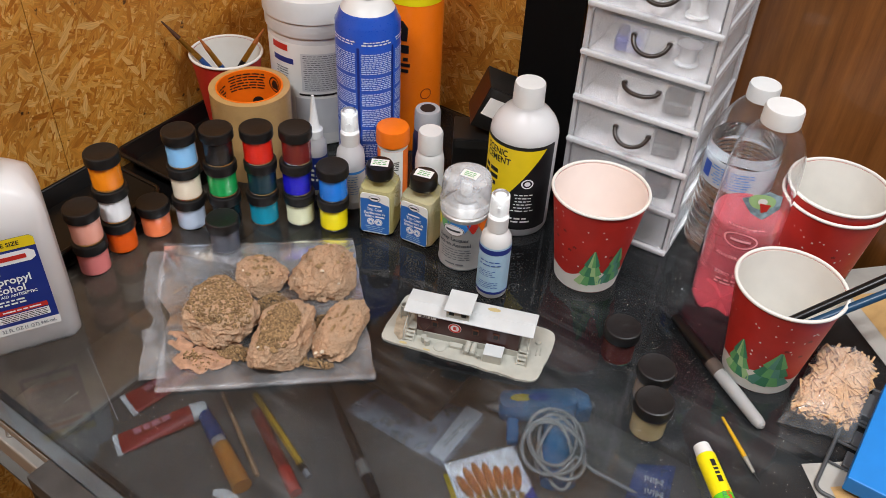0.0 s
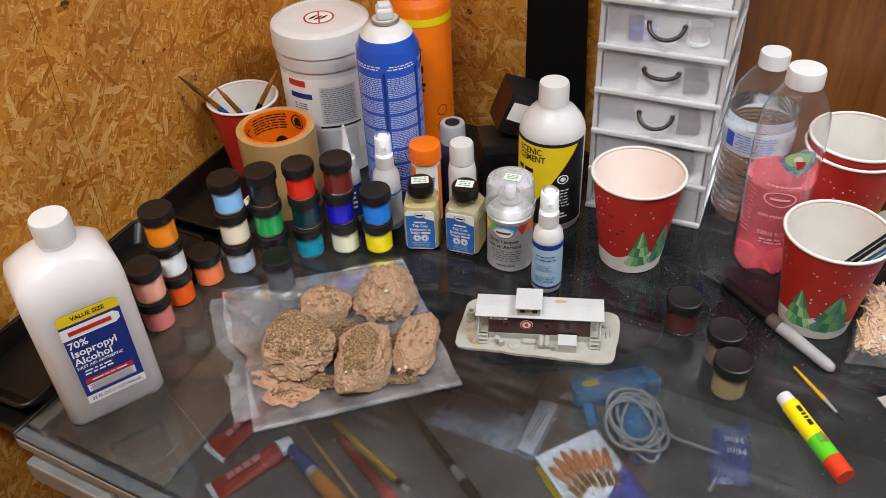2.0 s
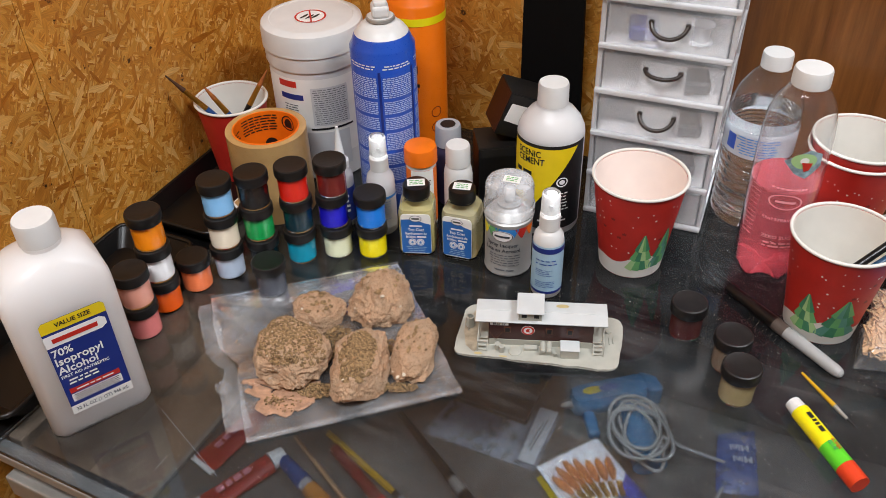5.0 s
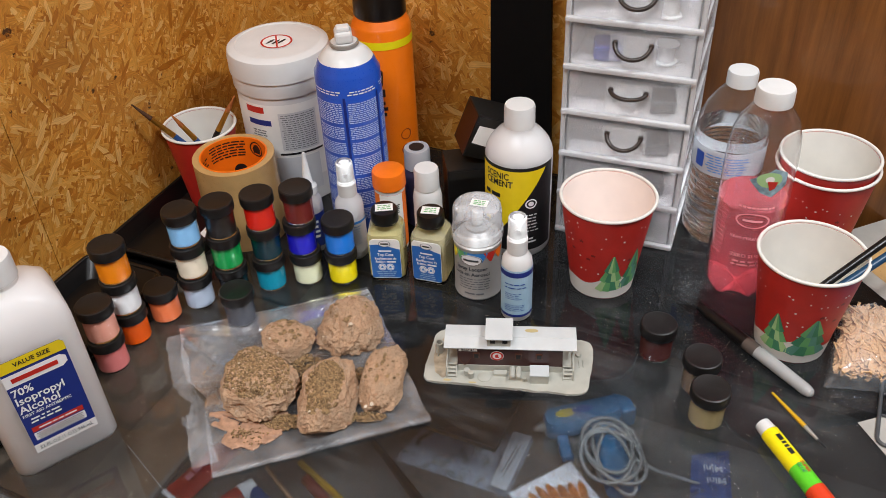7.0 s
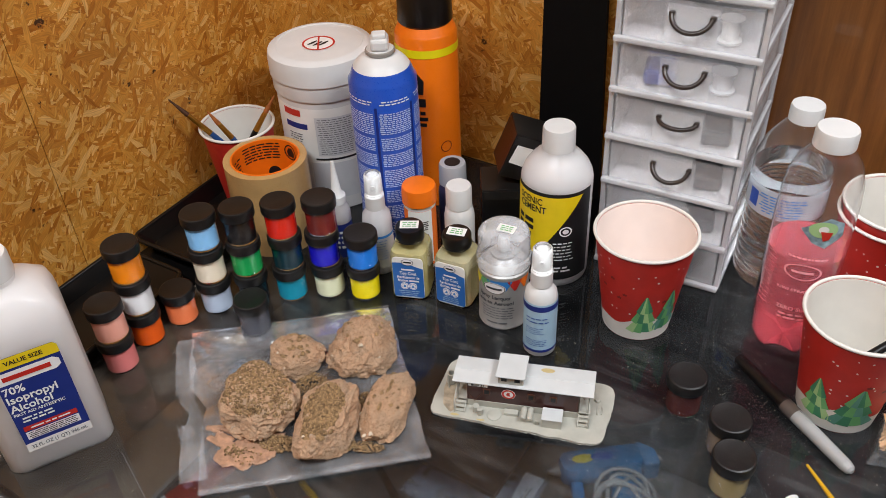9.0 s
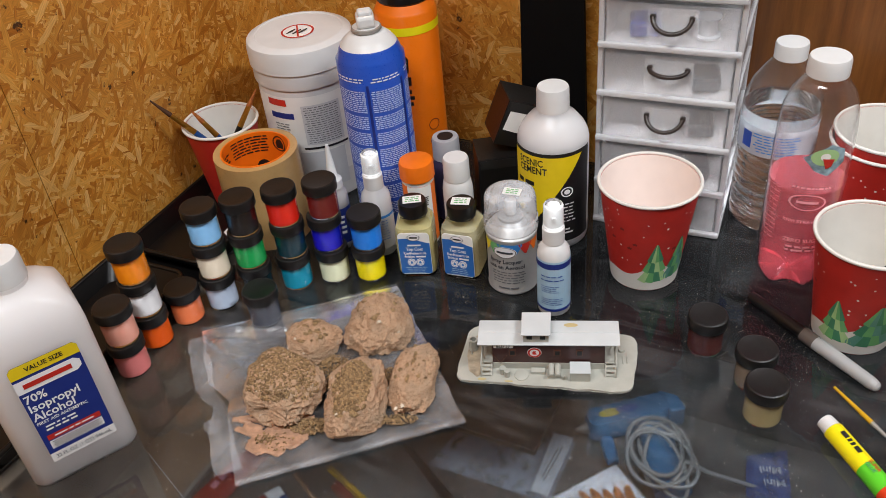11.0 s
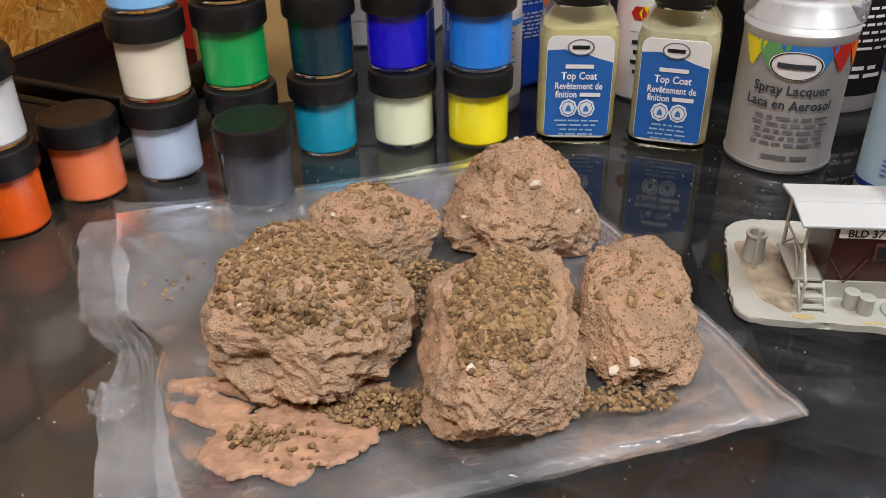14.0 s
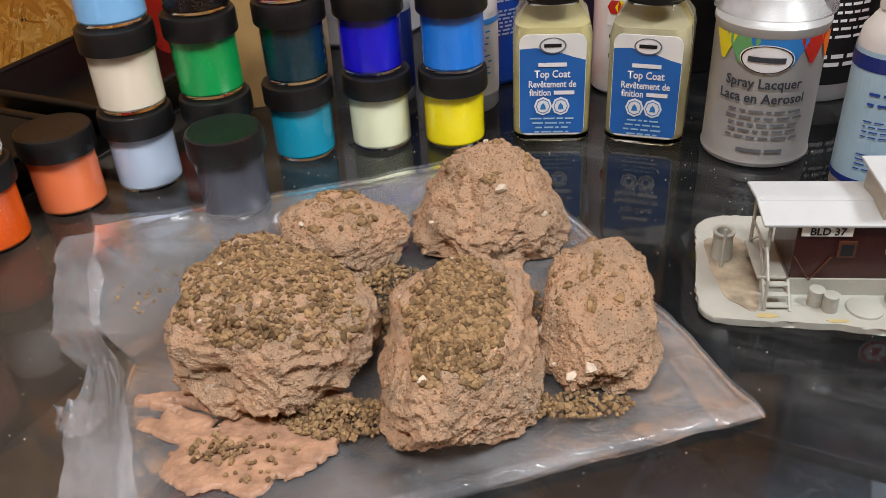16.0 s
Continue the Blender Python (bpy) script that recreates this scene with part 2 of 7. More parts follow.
def smoked_glass(name):
    """Grey-tinted glass with a thin uneven film of dust."""
    m, nt, b = nodes_of(name)
    b.inputs["Base Color"].default_value = (0.22, 0.24, 0.26, 1)
    b.inputs["IOR"].default_value = 1.43
    b.inputs["Roughness"].default_value = 0.05
    mp = coords(nt)
    big = node(nt, "ShaderNodeTexNoise", Scale=7.0, Detail=6.0, Roughness=0.7)
    small = node(nt, "ShaderNodeTexNoise", Scale=900.0, Detail=2.0)
    for n in (big, small):
        nt.links.new(mp.outputs[0], n.inputs["Vector"])
    a = node(nt, "ShaderNodeMapRange", From_Min=0.35, From_Max=0.75, To_Min=0.995, To_Max=0.975)
    c = node(nt, "ShaderNodeMapRange", From_Min=0.66, From_Max=0.74, To_Min=0.0, To_Max=0.25)
    nt.links.new(big.outputs[0], a.inputs[0])
    nt.links.new(small.outputs[0], c.inputs[0])
    d = nt.nodes.new("ShaderNodeMath")
    d.operation = "SUBTRACT"
    nt.links.new(a.outputs[0], d.inputs[0])
    nt.links.new(c.outputs[0], d.inputs[1])
    nt.links.new(d.outputs[0], b.inputs["Transmission Weight"])
    dust = node(nt, "ShaderNodeBsdfDiffuse", Color=(0.62, 0.60, 0.57, 1))
    amount = node(nt, "ShaderNodeMapRange", From_Min=0.35, From_Max=0.75, To_Min=0.001, To_Max=0.010)
    nt.links.new(big.outputs[0], amount.inputs[0])
    # wiped streaks in patches
    for turn, place in ((20, 0.0), (-52, 3.0)):
        mp2 = coords(nt, (5, 120, 1), (0, 0, radians(turn)))
        streak = node(nt, "ShaderNodeTexNoise", Scale=1.0, Detail=4.0, Roughness=0.6)
        nt.links.new(mp2.outputs[0], streak.inputs["Vector"])
        mp3 = coords(nt, (9, 9, 9), (0, 0, place))
        patchy = node(nt, "ShaderNodeTexNoise", Scale=1.0, Detail=2.0)
        nt.links.new(mp3.outputs[0], patchy.inputs["Vector"])
        a1 = node(nt, "ShaderNodeMapRange", From_Min=0.48, From_Max=0.70, To_Min=0.0, To_Max=0.06)
        a2 = node(nt, "ShaderNodeMapRange", From_Min=0.52, From_Max=0.66)
        nt.links.new(streak.outputs[0], a1.inputs[0])
        nt.links.new(patchy.outputs[0], a2.inputs[0])
        both = nt.nodes.new("ShaderNodeMath")
        both.operation = "MULTIPLY_ADD"
        nt.links.new(a1.outputs[0], both.inputs[0])
        nt.links.new(a2.outputs[0], both.inputs[1])
        nt.links.new(amount.outputs[0], both.inputs[2])
        amount = both
    mix = nt.nodes.new("ShaderNodeMixShader")
    nt.links.new(amount.outputs[0], mix.inputs[0])
    nt.links.new(b.outputs[0], mix.inputs[1])
    nt.links.new(dust.outputs[0], mix.inputs[2])
    nt.links.new(mix.outputs[0], nt.nodes["Material Output"].inputs[0])
    return m


M["glass"] = smoked_glass("smoked_table_glass")
M["deck"] = paint("dark_grey_tray_felt", "625f5a", 0.6, 0.3, 14, 0.3)
M["deckback"] = paint("black_table_panel", "070606", 0.5, 0.3, 20, 0.2)
M["alu"] = paint("brushed_grey_metal", "a5a29c", 0.40, 0.15, 30, 0.2, metal=0.4)
# pale brown stands in for light on the tray's left side
M["ledge"] = paint("brown_raised_for_light", "a88c72", 0.6, 0.35, 18, 0.3)
M["blackmetal"] = paint("black_painted_metal", "1a1918", 0.45, 0.3, 30, 0.2)
M["blackplastic"] = paint("black_plastic", "0d0c0c", 0.32, 0.25, 40, 0.15)
M["lid"] = paint("black_ribbed_lid_plastic", "151414", 0.42, 0.25, 90, 0.25)
M["jar"] = clear("clear_jar_plastic", (0.97, 0.97, 0.97), 0.02, 1.46)
M["pet"] = clear("clear_bottle_plastic", (0.98, 0.98, 0.98), 0.01, 1.35, trans=0.99, bump=0.15, bscale=40)
M["hdpe"] = clear("milky_bottle_plastic", (0.94, 0.95, 0.955), 0.22, 1.3, trans=0.08, bscale=30)
milky = M["hdpe"].node_tree.nodes["Principled BSDF"].inputs
milky["Subsurface Weight"].default_value, milky["Subsurface Scale"].default_value = 1.0, 0.08
milky["Subsurface Radius"].default_value = (1.0, 1.0, 1.0)
M["white"] = paint("white_plastic", "dcdcda", 0.38, 0.04, 40, 0.08)
M["frost"] = thin_film("frosted_cap_plastic", 0.26, 0.18, 0.04, 60)
M["drawer"] = clear("frosted_drawer_plastic", (0.90, 0.89, 0.89), 0.10, 1.15, trans=0.84)
M["paper"] = paint("white_label_paper", "eeeeea", 0.55, 0.03, 60, 0.05)
M["cupwhite"] = paint("white_cup_paper", "e2ded6", 0.5, 0.03, 50, 0.08)
M["cupred"] = paint("red_printed_cup_paper", "b8291f", 0.45, 0.08, 60, 0.08)
M["ink"] = paint("black_ink", "161618", 0.5, 0.1, 60, 0)
M["greyink"] = paint("grey_ink", "707278", 0.5, 0.1, 60, 0)
M["whiteink"] = paint("white_ink", "f4f4f4", 0.5, 0.02, 60, 0)
M["orange"] = paint("orange_print", "ee7410", 0.4, 0.06, 60, 0.05)

def rough_plaster(name):
    """Tan painted plaster: blotches, cream chips, small pits with shade painted in, and a granular relief."""
    m, nt, b = nodes_of(name)
    mp = coords(nt)
    big = node(nt, "ShaderNodeTexNoise", Scale=55.0, Detail=5.0, Roughness=0.65)
    chip = node(nt, "ShaderNodeTexNoise", Scale=130.0, Detail=3.0, Roughness=0.6)
    cell = node(nt, "ShaderNodeTexNoise", Scale=420.0, Detail=6.0, Roughness=0.7)
    fine = node(nt, "ShaderNodeTexNoise", Scale=1500.0, Detail=3.0)
    for n in (big, chip, cell, fine):
        nt.links.new(mp.outputs[0], n.inputs["Vector"])
    ramp = nt.nodes.new("ShaderNodeValToRGB")
    cr = ramp.color_ramp
    cr.elements[0].position, cr.elements[1].position = 0.32, 0.68
    cr.elements[0].color = (0.46, 0.270, 0.155, 1)
    cr.elements[1].color = (0.76, 0.540, 0.360, 1)
    e = cr.elements.new(0.5)
    e.color = (0.62, 0.400, 0.250, 1)
    nt.links.new(big.outputs[0], ramp.inputs[0])
    pale = node(nt, "ShaderNodeMapRange", From_Min=0.66, From_Max=0.74, To_Max=0.7)
    nt.links.new(chip.outputs[0], pale.inputs[0])
    mx = nt.nodes.new("ShaderNodeMix")
    mx.data_type = "RGBA"
    mx.inputs[7].default_value = (0.80, 0.70, 0.58, 1)
    nt.links.new(pale.outputs[0], mx.inputs[0])
    nt.links.new(ramp.outputs[0], mx.inputs[6])
    # shade painted into the colour wherever the relief sinks
    pit_shade = node(nt, "ShaderNodeMapRange", From_Min=0.35, From_Max=0.65, To_Min=1.05, To_Max=0.86)
    nt.links.new(cell.outputs[0], pit_shade.inputs[0])
    mul = nt.nodes.new("ShaderNodeMix")
    mul.data_type, mul.blend_type = "RGBA", "MULTIPLY"
    mul.inputs[0].default_value = 1.0
    nt.links.new(mx.outputs[2], mul.inputs[6])
    nt.links.new(pit_shade.outputs[0], mul.inputs[7])
    nt.links.new(mul.outputs[2], b.inputs["Base Color"])
    b.inputs["Roughness"].default_value = 0.72
    add = nt.nodes.new("ShaderNodeMath")
    add.operation = "SUBTRACT"
    nt.links.new(fine.outputs[0], add.inputs[0])
    nt.links.new(cell.outputs[0], add.inputs[1])
    zone = node(nt, "ShaderNodeMapRange", From_Min=0.40, From_Max=0.60, To_Min=0.45, To_Max=1.0)
    nt.links.new(big.outputs[0], zone.inputs[0])
    bp = node(nt, "ShaderNodeBump", Distance=0.0028)
    nt.links.new(zone.outputs[0], bp.inputs["Strength"])
    nt.links.new(add.outputs[0], bp.inputs["Height"])
    nt.links.new(bp.outputs[0], b.inputs["Normal"])
    return m


def ballast(name, dark, pale):
    """Loose stones, each of its own shade."""
    m, nt, b = nodes_of(name)
    geo = nt.nodes.new("ShaderNodeNewGeometry")
    ramp = nt.nodes.new("ShaderNodeValToRGB")
    ramp.color_ramp.elements[0].color = (*lin(dark), 1)
    ramp.color_ramp.elements[1].color = (*lin(pale), 1)
    nt.links.new(geo.outputs["Random Per Island"], ramp.inputs[0])
    nt.links.new(ramp.outputs[0], b.inputs["Base Color"])
    b.inputs["Roughness"].default_value = 0.75
    mp = coords(nt)
    n = node(nt, "ShaderNodeTexNoise", Scale=1400.0, Detail=2.0)
    nt.links.new(mp.outputs[0], n.inputs["Vector"])
    bp = node(nt, "ShaderNodeBump", Strength=0.5, Distance=0.0004)
    nt.links.new(n.outputs[0], bp.inputs["Height"])
    nt.links.new(bp.outputs[0], b.inputs["Normal"])
    return m


M["clay"] = rough_plaster("tan_painted_plaster")
M["gravel"] = ballast("olive_brown_ballast", "664e32", "ac8c62")
M["strap"] = paint("black_strap", "050505", 0.75, 0.2, 60, 0.2, spec=0.2)

def film(name, rgb, alpha, rough, bump, bscale):
    """Thin hazy plastic film: part of the light passes straight through."""
    m, nt, b = nodes_of(name)
    b.inputs["Base Color"].default_value = (*rgb, 1)
    b.inputs["Roughness"].default_value = rough
    b.inputs["Specular IOR Level"].default_value = 0.9
    b.inputs["Coat Weight"].default_value = 0.6
    b.inputs["Coat Roughness"].default_value = 0.03
    mp = coords(nt)
    n = node(nt, "ShaderNodeTexNoise", Scale=bscale, Detail=4.0, Distortion=1.2)
    nt.links.new(mp.outputs[0], n.inputs["Vector"])
    bp = node(nt, "ShaderNodeBump", Strength=bump, Distance=0.003)
    nt.links.new(n.outputs[0], bp.inputs["Height"])
    nt.links.new(bp.outputs[0], b.inputs["Normal"])
    nt.links.new(bp.outputs[0], b.inputs["Coat Normal"])
    ar = node(nt, "ShaderNodeMapRange", From_Min=0.3, From_Max=0.75, To_Min=alpha * 0.75, To_Max=min(1, alpha * 1.35))
    nt.links.new(n.outputs[0], ar.inputs[0])
    nt.links.new(ar.outputs[0], b.inputs["Alpha"])
    return m


M["tealpen"] = paint("dark_teal_plastic", "1b3f5c", 0.35, 0.05, 60, 0.03)
M["peachpaper"] = paint("pink_tinted_paper", "f8eae2", 0.5, 0.06, 20, 0.05)
M["palegrey"] = paint("pale_grey_print", "d2d4d6", 0.5, 0.04, 60, 0.03)
M["bluepale"] = paint("pale_blue_print", "c6d8f6", 0.5, 0.04, 60, 0.0)
M["pinkprint"] = paint("pink_print", "d88a92", 0.5, 0.06, 60, 0.03)
M["tubered"] = paint("red_tube_print", "a3281f", 0.4, 0.08, 60, 0.05)
M["stickwood"] = paint("pale_wood", "b8906a", 0.6, 0.18, 90, 0.3)
M["ambergrip"] = clear("amber_grip", (0.95, 0.40, 0.08), 0.05, 1.3, trans=0.5)
M["darkred"] = paint("dark_red_print", "7a2018", 0.45, 0.05, 60, 0.03)
M["boxblue"] = paint("bright_blue_card", "1c7fd0", 0.45, 0.04, 50, 0.05)

# ---- building blocks ----


def part(name, bm, material, parent=None, label="", smooth=None, m=None):
    me = bpy.data.meshes.new(name)
    bmesh.ops.recalc_face_normals(bm, faces=bm.faces)
    if smooth:
        for f in bm.faces:
            f.smooth = True
        for e in bm.edges:
            if len(e.link_faces) == 2 and e.calc_face_angle(0) > smooth:
                e.smooth = False
    bm.to_mesh(me)
    bm.free()
    me.materials.append(M[material] if isinstance(material, str) else material)
    ob = new(name, me)
    ob.parent = parent
    if m is not None:
        ob.matrix_basis = m
    if label:
        ob["label"] = label
    return ob


def thing(name, label, category, m, group="", kind=""):
    return tagged(_at(new(name), m), label, category, group, kind)


def _at(ob, m):
    ob.matrix_basis = m
    ob.empty_display_size = 0.02
    return ob


def lathe(profile, seg=40, a0=0.0, a1=2 * math.pi):
    """A turned shape from (radius, height) pairs; radius 0 closes it."""
    bm = bmesh.new()
    full = abs(a1 - a0 - 2 * math.pi) < 1e-6
    n = seg if full else seg + 1
    rings = []
    for r, z in profile:
        if r <= 1e-6:
            rings.append([bm.verts.new((0, 0, z))])
        else:
            rings.append([bm.verts.new((r * math.cos(a0 + (a1 - a0) * i / seg), r * math.sin(a0 + (a1 - a0) * i / seg), z)) for i in range(n)])
    for p, q in zip(rings, rings[1:]):
        for i in range(seg):
            j = (i + 1) % n
            if len(p) == 1 and len(q) > 1:
                bm.faces.new((p[0], q[j], q[i]))
            elif len(q) == 1 and len(p) > 1:
                bm.faces.new((p[i], p[j], q[0]))
            elif len(p) > 1:
                bm.faces.new((p[i], p[j], q[j], q[i]))
    return bm


def rbox(sx, sy, sz, bev=0.001, seg=2, z0=0.0):
    bm = bmesh.new()
    bmesh.ops.create_cube(bm, size=1, matrix=Matrix.Translation((0, 0, z0 + sz / 2)) @ Matrix.Diagonal((sx, sy, sz, 1)))
    if bev:
        bmesh.ops.bevel(bm, geom=bm.edges[:], offset=bev, segments=seg, affect="EDGES", profile=0.5)
    return bm


def move(bm, m):
    bmesh.ops.transform(bm, matrix=m, verts=bm.verts)
    return bm


def join(*bms):
    out = bmesh.new()
    for b in bms:
        me = bpy.data.meshes.new("tmp")
        b.to_mesh(me)
        b.free()
        out.from_mesh(me)
        bpy.data.meshes.remove(me)
    return out


def sweep(points, r, seg=10, closed=False, flat=1.0):
    """A round bar along a line of points; r a number or one per point."""
    pts = [Vector(p) for p in points]
    n = len(pts)
    rs = r if isinstance(r, (list, tuple)) else [r] * n
    bm = bmesh.new()
    rings = []
    up = Vector((0, 0, 1))
    side = None
    for i, p in enumerate(pts):
        a = pts[(i - 1) % n] if closed or i > 0 else p
        b = pts[(i + 1) % n] if closed or i < n - 1 else p
        d = (b - a).normalized()
        s = d.cross(up) if side is None else (side - d * side.dot(d))
        if s.length < 1e-5:
            s = d.cross(Vector((1, 0, 0)))
        side = s.normalized()
        w = side.cross(d)
        rings.append([bm.verts.new(p + side * rs[i] * math.cos(2 * math.pi * k / seg) + w * rs[i] * flat * math.sin(2 * math.pi * k / seg)) for k in range(seg)])
    for i in range(n if closed else n - 1):
        p, q = rings[i], rings[(i + 1) % n]
        for k in range(seg):
            bm.faces.new((p[k], p[(k + 1) % seg], q[(k + 1) % seg], q[k]))
    if not closed:
        bm.faces.new(rings[0])
        bm.faces.new(rings[-1][::-1])
    return bm


def prism(outline, z0, z1, bev=0.0):
    """An upright slab from a flat outline."""
    bm = bmesh.new()
    lo = [bm.verts.new((x, y, z0)) for x, y in outline]
    hi = [bm.verts.new((x, y, z1)) for x, y in outline]
    n = len(lo)
    bm.faces.new(lo[::-1])
    bm.faces.new(hi)
    for i in range(n):
        bm.faces.new((lo[i], lo[(i + 1) % n], hi[(i + 1) % n], hi[i]))
    if bev:
        bmesh.ops.bevel(bm, geom=[e for e in bm.edges if abs(e.verts[0].co.z - e.verts[1].co.z) < 1e-6], offset=bev, segments=2, affect="EDGES", profile=0.5)
    return bm


def rounded(w, d, r, n=6):
    """The outline of a rectangle with round corners."""
    pts = []
    for cx, cy, a in ((w / 2 - r, d / 2 - r, 0), (-w / 2 + r, d / 2 - r, 90), (-w / 2 + r, -d / 2 + r, 180), (w / 2 - r, -d / 2 + r, 270)):
        for k in range(n + 1):
            t = radians(a + 90 * k / n)
            pts.append((cx + r * math.cos(t), cy + r * math.sin(t)))
    return pts


def loft(sections):
    """A closed skin over outlines (same number of points) at rising heights."""
    bm = bmesh.new()
    rings = [[bm.verts.new((x, y, z)) for x, y in o] for o, z in sections]
    n = len(rings[0])
    for p, q in zip(rings, rings[1:]):
        for i in range(n):
            bm.faces.new((p[i], p[(i + 1) % n], q[(i + 1) % n], q[i]))
    bm.faces.new(rings[0][::-1])
    bm.faces.new(rings[-1])
    return bm


def patch(r0, z0, r1, z1, a0, a1, seg=24, rows=1, lift=0.0003):
    """A printed sheet round a cone: angles in degrees from the front (-y), rising to the right."""
    bm = bmesh.new()
    grid = []
    for k in range(rows + 1):
        f = k / rows
        r, z = r0 + (r1 - r0) * f + lift, z0 + (z1 - z0) * f
        grid.append([bm.verts.new((r * math.sin(radians(a0 + (a1 - a0) * i / seg)), -r * math.cos(radians(a0 + (a1 - a0) * i / seg)), z)) for i in range(seg + 1)])
    for p, q in zip(grid, grid[1:]):
        for i in range(seg):
            bm.faces.new((p[i], p[i + 1], q[i + 1], q[i]))
    return bm


def lettering(text, size, squeeze=1.0, align="CENTER"):
    """Printed words as a flat mesh in the x-z plane, facing -y."""
    cu = bpy.data.curves.new("words", "FONT")
    cu.body, cu.size, cu.align_x, cu.align_y, cu.resolution_u = text, size, align, "CENTER", 2
    cu.offset = size * 0.022
    ob = bpy.data.objects.new("words", cu)
    scene.collection.objects.link(ob)
    dg = bpy.context.evaluated_depsgraph_get()
    dg.update()
    me = bpy.data.meshes.new_from_object(ob.evaluated_get(dg))
    bpy.data.objects.remove(ob)
    bm = bmesh.new()
    bm.from_mesh(me)
    bpy.data.meshes.remove(me)
    move(bm, Matrix.Diagonal((squeeze, 1, 1, 1)))
    move(bm, Matrix.Rotation(radians(90), 4, "X"))
    return bm


def bars(rows, width, height, fill=0.55, jag=0.25, seed=1, words=1, align="CENTER"):
    """Lines of print too small to read, as plain bars in the x-z plane; top line first."""
    rnd = random.Random(seed)
    bm = bmesh.new()
    step = height / rows
    for k in range(rows):
        z = height / 2 - (k + 0.5) * step
        w = width * (1 - jag * rnd.random())
        x = -w / 2 if align == "CENTER" else -width / 2
        parts = [rnd.uniform(0.5, 1.6) for _ in range(words)]
        gap = min(step * 0.45, 0.25 * w / words)
        unit = (w - gap * (words - 1)) / sum(parts)
        for f in parts:
            q = [bm.verts.new((x + a * f * unit, 0, z + b * step * fill / 2)) for a, b in ((0, -1), (1, -1), (1, 1), (0, 1))]
            bm.faces.new(q)
            x += f * unit + gap
    return bm


def shell(profile, t=0.0005):
    """A hollow turned wall: the given outside and an inside t thinner, joined at the mouth."""
    inner = [(max(0.0, r - t) if r > 1e-6 else 0.0, z + (t if i < 3 else 0)) for i, (r, z) in enumerate(profile)]
    return list(profile) + inner[::-1]


def wrap(bm, r, angle=0.0, lift=0.0006, taper=0.0, maxlen=0.003):
    """Bends a flat print in the x-z plane round an upright cylinder or cone."""
    bmesh.ops.triangulate(bm, faces=bm.faces[:])
    xs = [v.co.x for v in bm.verts]
    k = math.floor(min(xs) / maxlen) + 1
    while k * maxlen < max(xs):
        bmesh.ops.bisect_plane(bm, geom=bm.verts[:] + bm.edges[:] + bm.faces[:], plane_co=(k * maxlen, 0, 0), plane_no=(1, 0, 0))
        k += 1
    for v in bm.verts:
        rr = r + taper * v.co.z
        a = v.co.x / rr + radians(angle)
        d = rr + lift - v.co.y
        v.co = Vector((d * math.sin(a), -d * math.cos(a), v.co.z))
    return bm


def up(bm, z, x=0.0, y=0.0):
    return move(bm, Matrix.Translation((x, y, z)))


def flat(points):
    """A printed polygon in the x-z plane."""
    bm = bmesh.new()
    bm.faces.new([bm.verts.new((x, 0, z)) for x, z in points])
    return bm


def disc(r, n=28, x=0.0, z=0.0, hole=0.0):
    if hole:
        bm = bmesh.new()
        a = [bm.verts.new((x + r * math.cos(2 * math.pi * k / n), 0, z + r * math.sin(2 * math.pi * k / n))) for k in range(n)]
        b = [bm.verts.new((x + hole * math.cos(2 * math.pi * k / n), 0, z + hole * math.sin(2 * math.pi * k / n))) for k in range(n)]
        for k in range(n):
            bm.faces.new((a[k], a[(k + 1) % n], b[(k + 1) % n], b[k]))
        return bm
    return flat([(x + r * math.cos(2 * math.pi * k / n), z + r * math.sin(2 * math.pi * k / n)) for k in range(n)])


def quad(x0, z0, x1, z1):
    return flat([(x0, z0), (x1, z0), (x1, z1), (x0, z1)])

# ---- the room ----


def wall(name, lo, hi, z0, z1, t, m, material, label):
    bm = bmesh.new()
    bmesh.ops.create_cube(bm, size=1, matrix=Matrix.Translation((t / 2, (lo + hi) / 2, (z0 + z1) / 2)) @ Matrix.Diagonal((abs(t), hi - lo, z1 - z0, 1)))
    return tagged(part(name, bm, material, None, label, m=ROOM @ m), label, "wall", kind="structure")


SEAM = 0.6386
wall("wall_west", SEAM + 0.0004, V1 + 0.05, FLOOR, CEIL, -0.05, pose(U0, 0, 0), "osb", "golden brown strand board wall with dark flecks")
wall("wall_west", V0, SEAM - 0.0004, FLOOR, CEIL, -0.05, pose(U0, 0, 0), "osb", "golden brown strand board wall with dark flecks")
wall("wall_north", -U1, 0.015, FLOOR, CEIL, 0.05, pose(0, V1 + 0.008, 0, 0, 0, 90) , "panel", "brown varnished plywood wall panel")
wall("wall_north", 0.015, -U0, FLOOR, CEIL, 0.05, pose(0, V1, 0, 0, 0, 90) @ pose(0, 0, 0), "osb", "golden brown strand board wall behind the bottles")
wall("wall_east", V0, V1, FLOOR, CEIL, 0.05, pose(U1, 0, 0), "osb", "strand board wall")
wall("wall_south", -U1, -U0, FLOOR, CEIL, -0.05, pose(0, V0, 0, 0, 0, 90), "osb", "strand board wall")
tagged(part("floor", up(rbox(U1 - U0 + 0.1, V1 - V0 + 0.1, 0.05, 0), FLOOR - 0.05), "concrete", m=ROOM @ pose((U0 + U1) / 2, (V0 + V1) / 2, 0)), "grey concrete floor", "floor", kind="structure")
tagged(part("ceiling", up(rbox(U1 - U0 + 0.1, V1 - V0 + 0.1, 0.05, 0), CEIL), "plaster", m=ROOM @ pose((U0 + U1) / 2, (V0 + V1) / 2, 0)), "plain grey painted ceiling", "ceiling", kind="structure")

